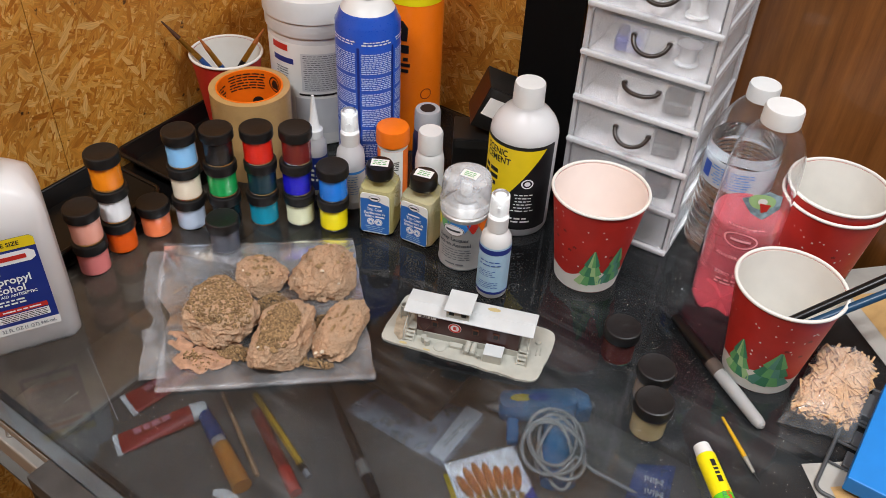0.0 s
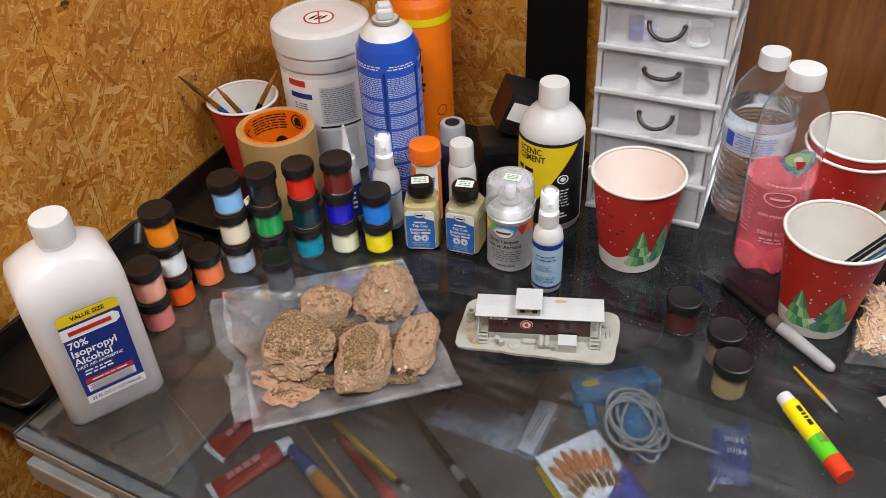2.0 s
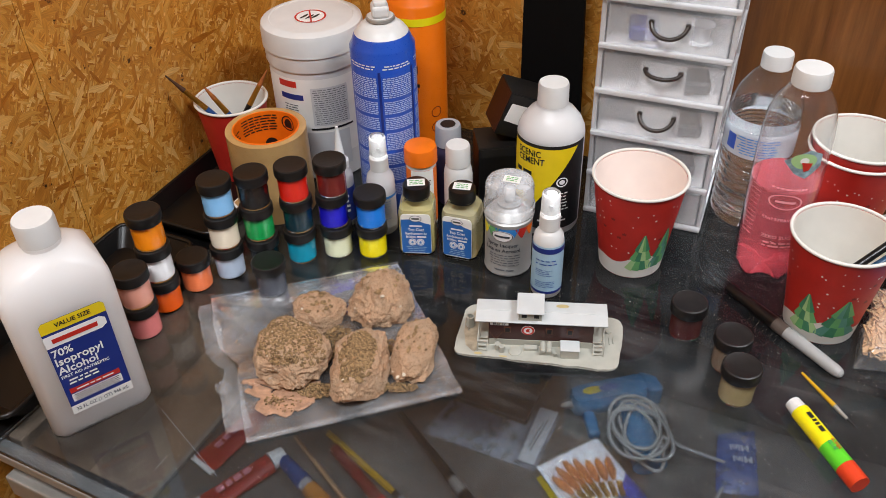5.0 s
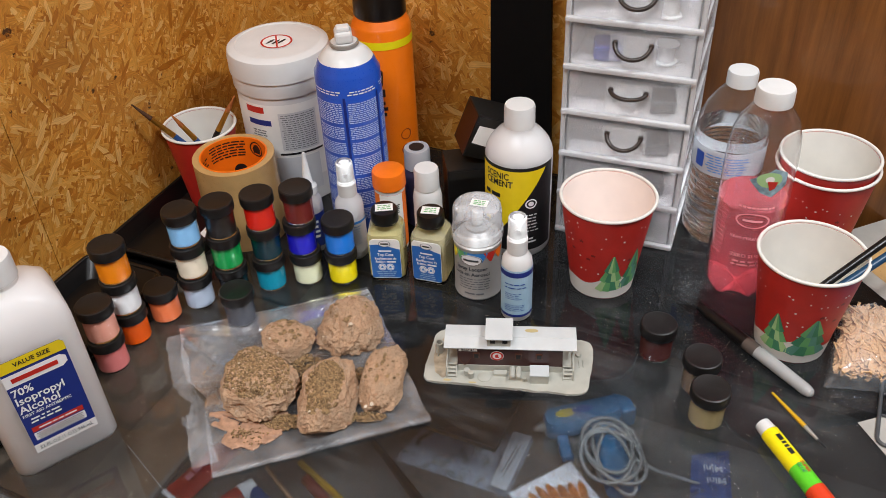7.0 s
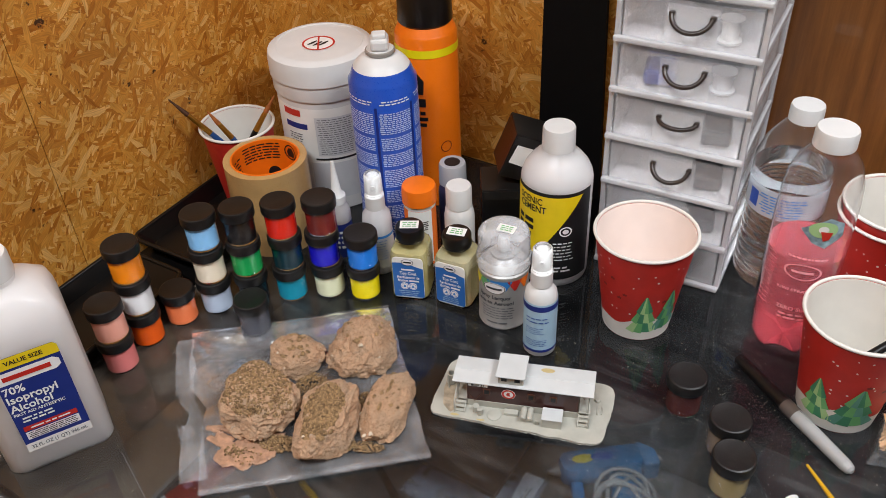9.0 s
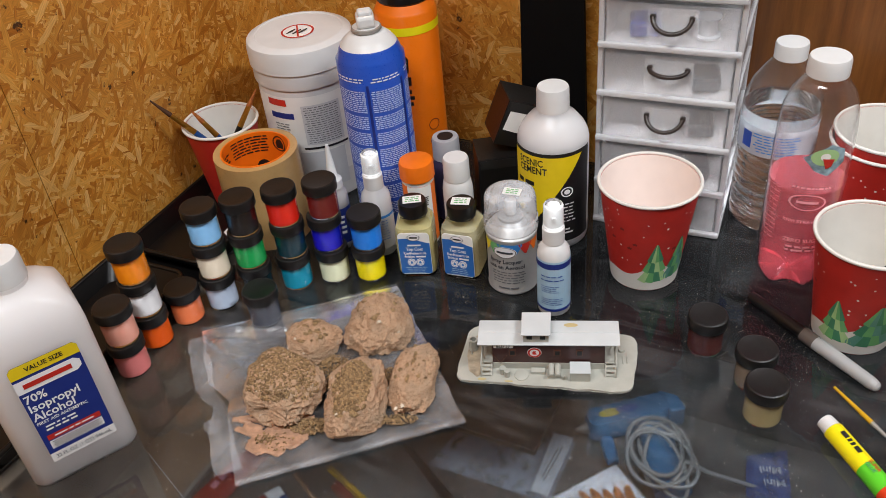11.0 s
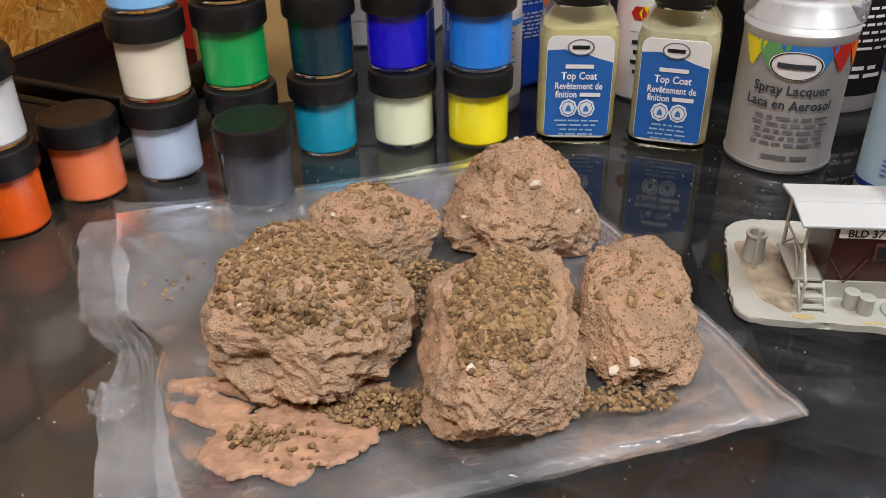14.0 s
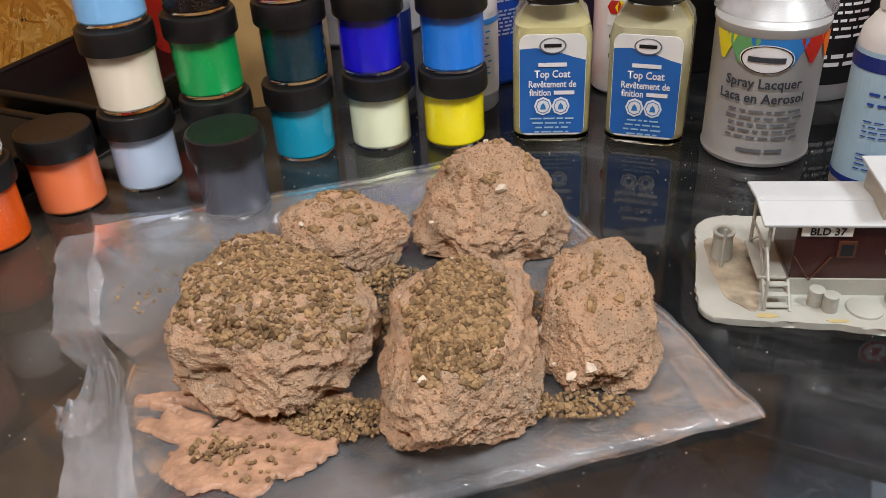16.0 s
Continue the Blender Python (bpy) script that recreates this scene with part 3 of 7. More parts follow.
# ---- the glass-topped table ----
M["bar"] = paint("worn_grey_metal", "4c4b4a", 0.5, 0.25, 30, 0.3, metal=0.5)
TL, TR, TF, TB = -0.513, 0.95, 0.374, 1.03     # left, right, front and back edges in room axes
DEEP = -0.105
table = thing("display_table", "metal-framed table with clear glass top over a shallow tray", "table", Matrix.Rotation(radians(-24.7), 4, "Z"))
cu, cv, w, d = (TL + TR) / 2, (TF + TB) / 2, TR - TL, TB - TF
pane = part("glass_pane", up(rbox(w, d, 0.006, 0.0012), -0.006, cu, cv), "glass", table, "smoked dusty glass top")
pane.visible_shadow = False
part("tray_floor", up(rbox(w - 0.02, 0.81 - TF, 0.004, 0), DEEP - 0.004, cu, (TF + 0.81) / 2), "deck", table, "dark grey tray floor")
# added strip: its raised tone carries the light on the tray floor
part("lit_floor_strip", up(rbox(0.074, 0.385, 0.003, 0.0008), DEEP + 0.0005, TL + 0.054, TF + 0.2075), "ledge", table, "brown strip in the tone of the lit tray floor")
part("liner_rim", up(rbox(0.005, 0.385, 0.006, 0.001), DEEP + 0.0005, TL + 0.0945, TF + 0.2075), "alu", table, "thin metal rim beside the strip")
part("rear_board", up(rbox(w - 0.034, TB - 0.017 - 0.770, 0.012, 0.001), -0.0185, cu, (0.770 + TB - 0.017) / 2), "deckback", table, "black board that keeps the glass above dark")
# added black sheet that stands in for the dark depth of this tray corner
part("corner_darkener", up(rbox(0.27, 0.165, 0.006, 0.001), -0.0165, -0.240, 0.685), "deckback", table, "black board that keeps the glass above dark")
part("rear_lip", up(rbox(w - 0.034, 0.006, 0.085, 0.001), -0.1045, cu, 0.774), "deck", table, "grey tray back")
part("front_rail", up(rbox(w, 0.014, 0.013, 0.002), -0.0195, cu, TF + 0.007), "alu", table, "grey metal rail")
part("lower_rail", up(rbox(w, 0.016, 0.026, 0.002), -0.066, cu, TF + 0.006), "alu", table, "grey metal lower rail")
part("recess", up(rbox(w, 0.006, 0.024, 0.001), -0.0435, cu, TF + 0.022), "blackmetal", table)
part("hook", sweep([(-0.405, TF + 0.016, -0.02), (-0.405, TF + 0.006, -0.026), (-0.405, TF + 0.004, -0.036), (-0.405, TF + 0.010, -0.042)], 0.0022, 8), "alu", table, "small metal hook", 1)
part("front_panel", up(rbox(w, 0.006, 0.044, 0.001), -0.112, cu, TF + 0.026), "blackmetal", table, "dark metal front")
part("side_shelf", up(rbox(0.095, TB - TF - 0.01, 0.010, 0.001), -0.0105, TL - 0.0495, cv), "blackplastic", table, "black side shelf by the wall")
part("back_rail", up(rbox(w, 0.016, 0.1, 0.002), -0.1065, cu, TB - 0.008), "blackmetal", table)
part("side_rail", up(rbox(0.016, d - 0.034, 0.1, 0.002), -0.1065, TL + 0.008, cv), "ledge", table, "brown side rail")
part("side_rail", up(rbox(0.016, d - 0.034, 0.1, 0.002), -0.1065, TR - 0.008, cv), "alu", table)
for x in (TL + 0.03, TR - 0.03):
    for y in (TF + 0.05, TB - 0.03):
        part("leg", up(rbox(0.035, 0.035, -FLOOR - 0.112, 0.002), FLOOR, x, y), "blackmetal", table)
part("knob", move(lathe([(0, 0), (0.006, 0), (0.0065, 0.003), (0.004, 0.006), (0, 0.0065)], 20), pose(-0.36, TF - 0.001, -0.053, 90, 0, 0)), "alu", table, smooth=0.6)

part("edge_bar", up(rbox(TR + 0.325, 0.022, 0.018, 0.0015), -0.0170, (TR - 0.325) / 2, TF - 0.0115), M["bar"], table, "grey metal edge bar")
for u0, v0, u1, v1, n in ((-0.404, 0.470, -0.312, 0.432, 11), (-0.366, 0.434, -0.365, 0.413, 1)):
    for k in range(n):
        a, c = (k + 0.08) / n, (k + 0.86) / n
        p, q = Vector((u0 + (u1 - u0) * a, v0 + (v1 - v0) * a, 0)), Vector((u0 + (u1 - u0) * c, v0 + (v1 - v0) * c, 0))
        side = (q - p).normalized().cross(Vector((0, 0, 1))) * 0.00022
        part("scratch", prism([(p - side).xy, (q - side).xy, (q + side).xy, (p + side).xy], 0.0001, 0.0002), "greyink", table, "pale scratch in the glass")

# ---- paint jars ----
JAR_H = 0.0400


def paint_jar(x, y, z, colour, name):
    key = "paint_" + name.replace(" ", "_")
    if key not in M:
        M[key] = paint(key, colour, 0.25, 0.02, 40, 0.0, coat=0.6)
    j = thing("paint_jar", "small clear jar of %s paint with black screw lid" % name, "paint jar", pose(x, y, z, 0, 0, random.uniform(0, 360)), "stacked paint jars")
    part("jar", lathe([(0, 0.0006), (0.0125, 0.0), (0.0146, 0.001), (0.0152, 0.003), (0.0152, 0.0284), (0.0145, 0.0292), (0.0145, 0.0325), (0, 0.0325)], 36), "jar", j, smooth=0.6).visible_shadow = False
    part("paint", lathe([(0, 0.0022), (0.0138, 0.0022), (0.0145, 0.0032), (0.0145, 0.0284), (0, 0.0284)], 32), M[key], j, "%s paint" % name, smooth=0.6)
    bm = lathe([(0.0147, 0.0288), (0.0170, 0.0288), (0.0173, 0.0293), (0.0173, 0.0380), (0.0167, 0.0392), (0.0155, 0.0397), (0.0150, 0.0395), (0, 0.0395)], 72)
    for v in bm.verts:
        if 0.0290 < v.co.z < 0.0381 and v.co.xy.length > 0.0172:
            a = math.atan2(v.co.y, v.co.x)
            if round(a / (2 * math.pi / 72)) % 2:
                v.co.x *= 0.985
                v.co.y *= 0.985
    part("lid", bm, "lid", j, "ribbed black lid", smooth=0.7)
    return j


def stack(x, y, *cols):
    """Jars one on another, bottom first."""
    for k, (c, n) in enumerate(cols):
        dx, dy = (0, 0) if k == 0 else (random.uniform(-0.0012, 0.0012), random.uniform(-0.0012, 0.0012))
        paint_jar(x + dx, y + dy, k * JAR_H, c, n)


stack(-0.2141, 0.6985, ("e88a86", "pink"), ("eaa893", "pale pink"))
stack(-0.2029, 0.7367, ("ee6408", "orange"), ("e4e2e2", "white"), ("e8890c", "amber"))
stack(-0.1797, 0.769, ("ee8350", "peach"))
stack(-0.149, 0.7898, ("b9c4d4", "pale grey blue"), ("e6d8c2", "cream"), ("8cc0e6", "light blue"))
stack(-0.1139, 0.8038, ("17181b", "black"), ("12a050", "green"), ("0b0b0d", "glossy black"))
stack(-0.0994, 0.7608, ("4a4c56", "gunmetal grey"))
stack(-0.0763, 0.8168, ("0a93ac", "turquoise"), ("06323c", "dark teal"), ("d8220f", "red"))
stack(-0.0377, 0.8251, ("e4e4c4", "ivory"), ("1206c0", "deep blue"), ("6e1d1a", "maroon"))
stack(0.0004, 0.8248, ("f2e00a", "yellow"), ("1f7fd8", "sky blue"))
stack(0.3144, 0.6975, ("4a1d18", "dark brown"))
stack(0.3454, 0.6534, ("7c6a58", "taupe"))
stack(0.3435, 0.6145, ("96855c", "tan"))

# ---- bottles and cans ----


def ribbed(profile, seg, z0, z1, depth, every=2):
    bm = lathe(profile, seg)
    for v in bm.verts:
        if z0 < v.co.z < z1 and v.co.xy.length > 1e-4:
            if round(math.atan2(v.co.y, v.co.x) / (2 * math.pi / seg)) % every:
                r = v.co.xy.length
                v.co.x *= (r - depth) / r
                v.co.y *= (r - depth) / r
    return bm


def scenic_cement(x, y):
    b = thing("glue_bottle", "milky white round bottle of scenic cement with yellow and black label", "bottle", pose(x, y, 0, 0, 0, -4))
    part("bottle", lathe([(0, 0.001), (0.030, 0), (0.0335, 0.002), (0.0345, 0.006), (0.0345, 0.123), (0.0336, 0.129), (0.0300, 0.138), (0.0230, 0.1475), (0.0163, 0.1535), (0.0145, 0.157), (0.0145, 0.159), (0, 0.159)], 56), "hdpe", b, smooth=0.7)
    part("cap", ribbed([(0.0135, 0.156), (0.0155, 0.156), (0.0157, 0.1565), (0.0153, 0.178), (0.0144, 0.1805), (0, 0.1810)], 80, 0.1562, 0.179, 0.0004), "white", b, "white screw cap", smooth=0.7)
    part("label", patch(0.0345, 0.012, 0.0345, 0.1225, -86, 70, 40), M["ink"], b, "black label with yellow corner")
    return b


scenic = scenic_cement(0.1930, 0.8845)
scenic.matrix_basis = scenic.matrix_basis @ Matrix.Diagonal((1.04, 1.04, 0.960, 1))


def mist_bottle(x, y, h, body, label, rot):
    b = thing("spray_bottle", label, "spray bottle", pose(x, y, 0, 0, 0, rot))
    s = h / 0.131
    part("bottle", lathe([(0, 0.0005), (0.0140, 0), (0.0155, 0.002), (0.0155, 0.070 * s), (0.0145, 0.078 * s), (0.0095, 0.086 * s), (0.0080, 0.087 * s), (0.0080, 0.091 * s), (0, 0.091 * s)], 40), body, b, smooth=0.7)
    part("pump", ribbed([(0.0085, 0.087 * s), (0.0102, 0.087 * s), (0.0102, 0.103 * s), (0.0085, 0.105 * s), (0.0062, 0.106 * s), (0.0060, 0.124 * s), (0.0048, 0.126 * s), (0, 0.126 * s)], 48, 0.0875 * s, 0.102 * s, 0.0004), "white", b, smooth=0.7)
    part("nozzle", move(lathe([(0.0, 0), (0.0022, 0), (0.0018, 0.003), (0, 0.003)], 14), pose(0, -0.0055, 0.117 * s, 90, 0, 0)), "white", b)
    part("overcap", lathe([(0.0090, 0.1055 * s), (0.0096, 0.1055 * s), (0.0090, 0.129 * s), (0.0078, 0.131 * s), (0, 0.131 * s), (0, 0.1302 * s), (0.0074, 0.1302 * s), (0.0084, 0.1285 * s)], 36), "jar", b, "clear overcap", smooth=0.7).visible_shadow = False
    return b


M["bluelabel"] = paint("pale_blue_label", "a9cbe0", 0.45, 0.05, 60, 0.05)
sb2 = sb = mist_bottle(0.1844, 0.7613, 0.122, "white", "small white spray bottle with pale blue label", 0)
part("label", patch(0.0155, 0.007, 0.0155, 0.066, -150, 150, 40), "bluelabel", sb)
sb = mist_bottle(0.0086, 0.8683, 0.121, "hdpe", "small clear spray bottle with pale label", 10)
part("label", patch(0.0155, 0.010, 0.0155, 0.052, -100, 100, 40), "palegrey", sb)


def topcoat(x, y, rot, tone, label):
    b = thing("varnish_bottle", label, "bottle", pose(x, y, 0, 0, 0, rot), "square varnish bottles")
    o = lambda k: rounded(0.037 * k, 0.037 * k, 0.007 * k)
    part("bottle", loft([(o(0.9), 0), (o(1.0), 0.002), (o(1.0), 0.048), (o(0.93), 0.053), (o(0.74), 0.058), (o(0.66), 0.060), (o(0.66), 0.062)]), "jar", b, smooth=0.6).visible_shadow = False
    part("varnish", loft([(o(0.86), 0.003), (o(0.92), 0.0045), (o(0.92), 0.0475), (o(0.85), 0.0515)]), tone, b, "yellowish clear varnish", smooth=0.6)
    part("cap", ribbed([(0.0128, 0.0605), (0.0138, 0.0605), (0.0140, 0.061), (0.0140, 0.0715), (0.0130, 0.0730), (0, 0.0735)], 60, 0.0612, 0.071, 0.0004), "blackplastic", b, smooth=0.7)
    part("price_sticker", move(rbox(0.018, 0.012, 0.0003, 0), pose(0, 0, 0.0737, 0, 0, 8)), "paper", b, "white price sticker")
    part("label", move(prism(rounded(0.031, 0.0455, 0.004), 0, 0.0006), pose(0, -0.0184, 0.0270, 90, 0, 0)), "paper", b, "white and blue label")
    return b


M["varnish"] = clear("yellow_varnish", (0.84, 0.74, 0.36), 0.03, 1.2, trans=0.58)
M["varnish2"] = clear("pale_varnish", (0.84, 0.76, 0.48), 0.03, 1.2, trans=0.62)
top1 = topcoat(0.0500, 0.8345, -3, "varnish", "small square glass varnish bottle with blue label and black cap")
top2 = topcoat(0.0985, 0.8270, -17, "varnish2", "small square glass varnish bottle with blue label and black cap")


def lacquer(x, y):
    b = thing("lacquer_can", "short grey aerosol can with clear plastic overcap", "aerosol can", pose(x, y, 0, 0, 0, -8))
    part("can", lathe([(0, 0.0019), (0.0225, 0.0019), (0.0235, 0), (0.0255, 0.0009), (0.0262, 0.0028), (0.0255, 0.0046), (0.0255, 0.0629), (0.0262, 0.0648), (0.0262, 0.0666), (0.0240, 0.0684), (0.0200, 0.0740), (0.0130, 0.0786), (0.0130, 0.0814), (0.0050, 0.0814), (0.0050, 0.0851), (0, 0.0851)], 56), M["cangrey"], b, smooth=0.6)
    part("valve", lathe([(0.0060, 0.0845), (0.0060, 0.097), (0.0050, 0.099), (0, 0.099)], 24), "white", b, smooth=0.6)
    part("overcap", lathe([(0.0262, 0.0705), (0.0275, 0.0705), (0.0275, 0.080), (0.0262, 0.0815), (0.0258, 0.102), (0.0245, 0.1055), (0.0230, 0.1060), (0, 0.1060), (0, 0.1048), (0.0232, 0.1048), (0.0246, 0.1015), (0.0250, 0.081)], 56), "frost", b, "clear plastic overcap", smooth=0.6).visible_shadow = False
    part("price_sticker", move(rbox(0.018, 0.012, 0.0003, 0), pose(0.002, 0.002, 0.1063, 0, 0, -8)), "paper", b, "white price sticker")
    return b


M["cangrey"] = paint("satin_grey_can", "bcbbb8", 0.40, 0.05, 40, 0.1, metal=0.35)
lac = lacquer(0.1467, 0.8044)
lac.matrix_basis = lac.matrix_basis @ Matrix.Diagonal((0.96, 0.96, 1.0, 1))


def aerosol(x, y, name, r, h, body, label, rot, cap=None):
    b = thing(name, label, "aerosol can", pose(x, y, 0, 0, 0, rot))
    part("can", lathe([(0, 0.003), (r - 0.004, 0.003), (r - 0.002, 0), (r, 0.001), (r + 0.0008, 0.003), (r, 0.005), (r, h - 0.003), (r - 0.002, h)] + ([(r - 0.0045, h + 0.007), (r - 0.0062, h + 0.0098)] if cap is None else []), 64), body, b, smooth=0.6)
    if cap is None:
        part("dome", lathe([(r - 0.0062, h + 0.0098), (r - 0.010, h + 0.015), (r - 0.017, h + 0.021), (0.0135, h + 0.022), (0.0145, h + 0.024), (0.0135, h + 0.027), (0, h + 0.027)], 64), "white", b, "white shoulder", smooth=0.8)
        part("ring", lathe([(0.0138, h + 0.0222), (0.0152, h + 0.0235), (0.0148, h + 0.0262), (0.0136, h + 0.0270)], 48), "alu", b, smooth=0.8)
        part("nozzle", join(up(rbox(0.018, 0.022, 0.012, 0.003), h + 0.027), up(rbox(0.014, 0.012, 0.006, 0.002), h + 0.038, 0, -0.002)), "white", b, "white spray nozzle")
    else:
        part("shoulder", lathe([(r - 0.002, h), (r - 0.005, h + 0.006), (r - 0.007, h + 0.010), (0, h + 0.010)], 64), "orange", b, smooth=0.8)
        part("cap", lathe([(r - 0.006, h + 0.008), (r - 0.0045, h + 0.010), (r - 0.006, h + 0.060), (r - 0.010, h + 0.066), (0, h + 0.067)], 64), "blackplastic", b, "glossy black cap", smooth=0.6)
    return b


M["canblue"] = paint("royal_blue_can_print", "1d4fb6", 0.3, 0.05, 40, 0.05, coat=0.4)
M["canorange"] = paint("orange_can_print", "ea720e", 0.3, 0.05, 40, 0.05, coat=0.4)
duster = aerosol(0.0150, 0.9250, "spray_can", 0.0345, 0.203, "canblue", "tall blue aerosol can with white nozzle and printed text", 10)
adhesive = aerosol(0.0451, 1.0177, "adhesive_can", 0.0340, 0.212, "canorange", "tall orange aerosol can with glossy black cap", 5, cap=True)


def wipes_tub(x, y):
    b = thing("plastic_tub", "large white round plastic tub with printed label", "tub", pose(x, y, 0, 0, 0, 0))
    part("body", lathe([(0, 0.001), (0.0530, 0), (0.0550, 0.002), (0.0550, 0.1537), (0.0550, 0.1599), (0, 0.1599)], 64), "white", b, smooth=0.6)
    part("lid", lathe([(0.0545, 0.1435), (0.0570, 0.1435), (0.0576, 0.1455), (0.0574, 0.1609), (0.0592, 0.1619), (0.0592, 0.1804), (0.0578, 0.1865), (0.0520, 0.1896), (0.0485, 0.1899), (0.0475, 0.1891), (0, 0.1891)], 64), "white", b, "white snap lid", smooth=0.6)
    return b


tub = wipes_tub(-0.0755, 1.0220)


def tape_roll(x, y):
    b = thing("tape_roll", "wide roll of tan packing tape with printed orange core", "tape roll", pose(x, y, 0, 0, 0, 0))
    part("tape", lathe([(0.0395, 0.0), (0.0475, 0), (0.0475, 0.1045), (0.0395, 0.1045)], 72), M["tape"], b, smooth=0.6)
    part("core", lathe([(0.0395, 0.0), (0.0395, 0.1052), (0.0375, 0.1052), (0.0375, 0.0), (0.0395, 0)], 72), "orange", b, "orange cardboard core", smooth=0.6)
    return b


M["tape"] = paint("tan_packing_tape", "bd9863", 0.3, 0.08, 60, 0.15, coat=0.4)
tape = tape_roll(-0.1215, 0.9185)
tape.matrix_basis = tape.matrix_basis @ Matrix.Diagonal((0.95, 0.95, 0.98, 1))


def paper_cup(x, y, z, name, label, r0=0.0324, r1=0.0467, h=0.1092, rot=0.0, inside="cupwhite"):
    b = thing(name, label, "paper cup", pose(x, y, z, 0, 0, rot))
    part("wall", lathe([(r0 - 0.002, 0.004), (r0 - 0.001, 0.0), (r0, 0.0), (r1, h - 0.002), (r1 - 0.0012, h - 0.002), (r0 - 0.0013, 0.004)], 64), "cupred", b, "red printed paper", smooth=0.6)
    part("liner", lathe([(0, 0.0045), (r0 - 0.0016, 0.0045), (r1 - 0.0016, h - 0.002), (r1 - 0.0012, h - 0.002)], 64), inside, b, "white paper inside" if inside == "cupwhite" else "pink-tinted paper inside", smooth=0.9)
    ring = sweep([((r1 + 0.0005) * math.cos(2 * math.pi * k / 64), (r1 + 0.0005) * math.sin(2 * math.pi * k / 64), h - 0.001) for k in range(64)], 0.0017, 8, True)
    part("rim", ring, "cupwhite", b, "rolled white rim", smooth=1.2)
    return b


cup1 = paper_cup(0.2777, 0.8111, 0, "paper_cup", "red holiday paper cup with green trees and pinkish inside", inside="peachpaper")
cup2 = paper_cup(0.447, 0.7124, 0, "paper_cup", "red holiday paper cup with trees holding two dark pens")
cup3 = paper_cup(0.5000, 0.8385, 0, "paper_cup", "red holiday paper cup under another nested cup", 0.0324, 0.0484, 0.1215)
cup4 = paper_cup(0.5000, 0.8385, 0.0232, "paper_cup", "red holiday paper cup nested in another cup")
cup5 = paper_cup(-0.1755, 0.9860, 0, "brush_cup", "plain red paper cup holding artist paint brushes", 0.029, 0.0415, 0.104)


def water_bottle(x, y):
    b = thing("water_bottle", "clear plastic water bottle with blue label, half empty", "bottle", pose(x, y, 0, 0, 0, 0))
    prof = [(0, 0.003), (0.022, 0.0), (0.029, 0.004), (0.0315, 0.012)]
    for k in range(9):
        z = 0.018 + k * 0.0095
        prof += [(0.0320, z), (0.0316, z + 0.0022), (0.0296, z + 0.0046), (0.0316, z + 0.0070)]
    prof += [(0.0320, 0.107), (0.0320, 0.140), (0.0315, 0.150), (0.0265, 0.166), (0.0180, 0.182), (0.0125, 0.190), (0.0120, 0.196), (0, 0.196)]
    part("bottle", lathe(shell(prof[:-1]), 56), "pet", b, smooth=1.2).visible_shadow = False
    part("label", lathe([(0.0324, 0.097), (0.0324, 0.128)], 56), M["waterlabel"], b, "blue and white label", smooth=1)
    part("water", lathe([(0, 0.0042), (0.0213, 0.0012), (0.0282, 0.005)] + [(r - 0.0008, z) for r, z in prof[3:40]] + [(0.0311, 0.107), (0.0311, 0.140), (0, 0.140)], 56), M["water"], b, "clear water", smooth=1.2).visible_shadow = False
    part("cap", ribbed([(0.011, 0.191), (0.0133, 0.191), (0.0133, 0.204), (0.0126, 0.2065), (0, 0.207)], 70, 0.1912, 0.2045, 0.0004), "white", b, "white screw cap", smooth=0.7)
    return b


M["water"] = clear("still_water", (0.98, 0.99, 0.99), 0.0, 1.3)
M["waterlabel"] = clear("pale_blue_label_film", (0.84, 0.90, 0.97), 0.12, 1.1, trans=0.5)
water = water_bottle(0.4160, 0.8905)
water.matrix_basis = water.matrix_basis @ Matrix.Diagonal((1.15, 1.15, 0.972, 1))


def pink_bottle(x, y):
    b = thing("drink_bottle", "slim clear bottle of pink sparkling drink with fruit print", "bottle", pose(x, y, 0, 0, 0, 0))
    bm = lathe(shell([(0, 0.010), (0.012, 0.008), (0.022, 0.001), (0.028, 0.004), (0.0305, 0.016), (0.0305, 0.1437), (0.0300, 0.1648), (0.0285, 0.1820), (0.0240, 0.1973), (0.0170, 0.2079), (0.0128, 0.2127), (0.0125, 0.2165)])  , 60)
    for v in bm.verts:
        if v.co.z < 0.017 and v.co.xy.length > 0.01:
            a = math.atan2(v.co.y, v.co.x)
            v.co.z += 0.0060 * (1 - math.cos(5 * a)) * (0.017 - v.co.z) / 0.017
    part("bottle", bm, "pet", b, smooth=1.2).visible_shadow = False
    liquid = lathe([(0, 0.012), (0.012, 0.010), (0.022, 0.003), (0.0275, 0.006), (0.0298, 0.017), (0.0298, 0.113), (0, 0.113)], 60)
    for v in liquid.verts:
        if v.co.z < 0.017 and v.co.xy.length > 0.01:
            a = math.atan2(v.co.y, v.co.x)
            v.co.z += 0.0060 * (1 - math.cos(5 * a)) * (0.017 - v.co.z) / 0.017
    part("drink", liquid, M["pinkdrink"], b, "pink drink", smooth=0.9).visible_shadow = False
    part("cap", ribbed([(0.013, 0.2127), (0.0158, 0.2127), (0.0160, 0.2136), (0.0158, 0.2261), (0.0148, 0.2285), (0, 0.2290)], 70, 0.2128, 0.2272, 0.0004), "white", b, "white screw cap", smooth=0.7)
    return b


M["pinkdrink"] = clear("pink_drink", (0.88, 0.22, 0.26), 0.0, 1.15, trans=0.80)
ice = pink_bottle(0.4160, 0.7985)
ice.matrix_basis = ice.matrix_basis @ Matrix.Diagonal((1.09, 1.09, 1.006, 1))


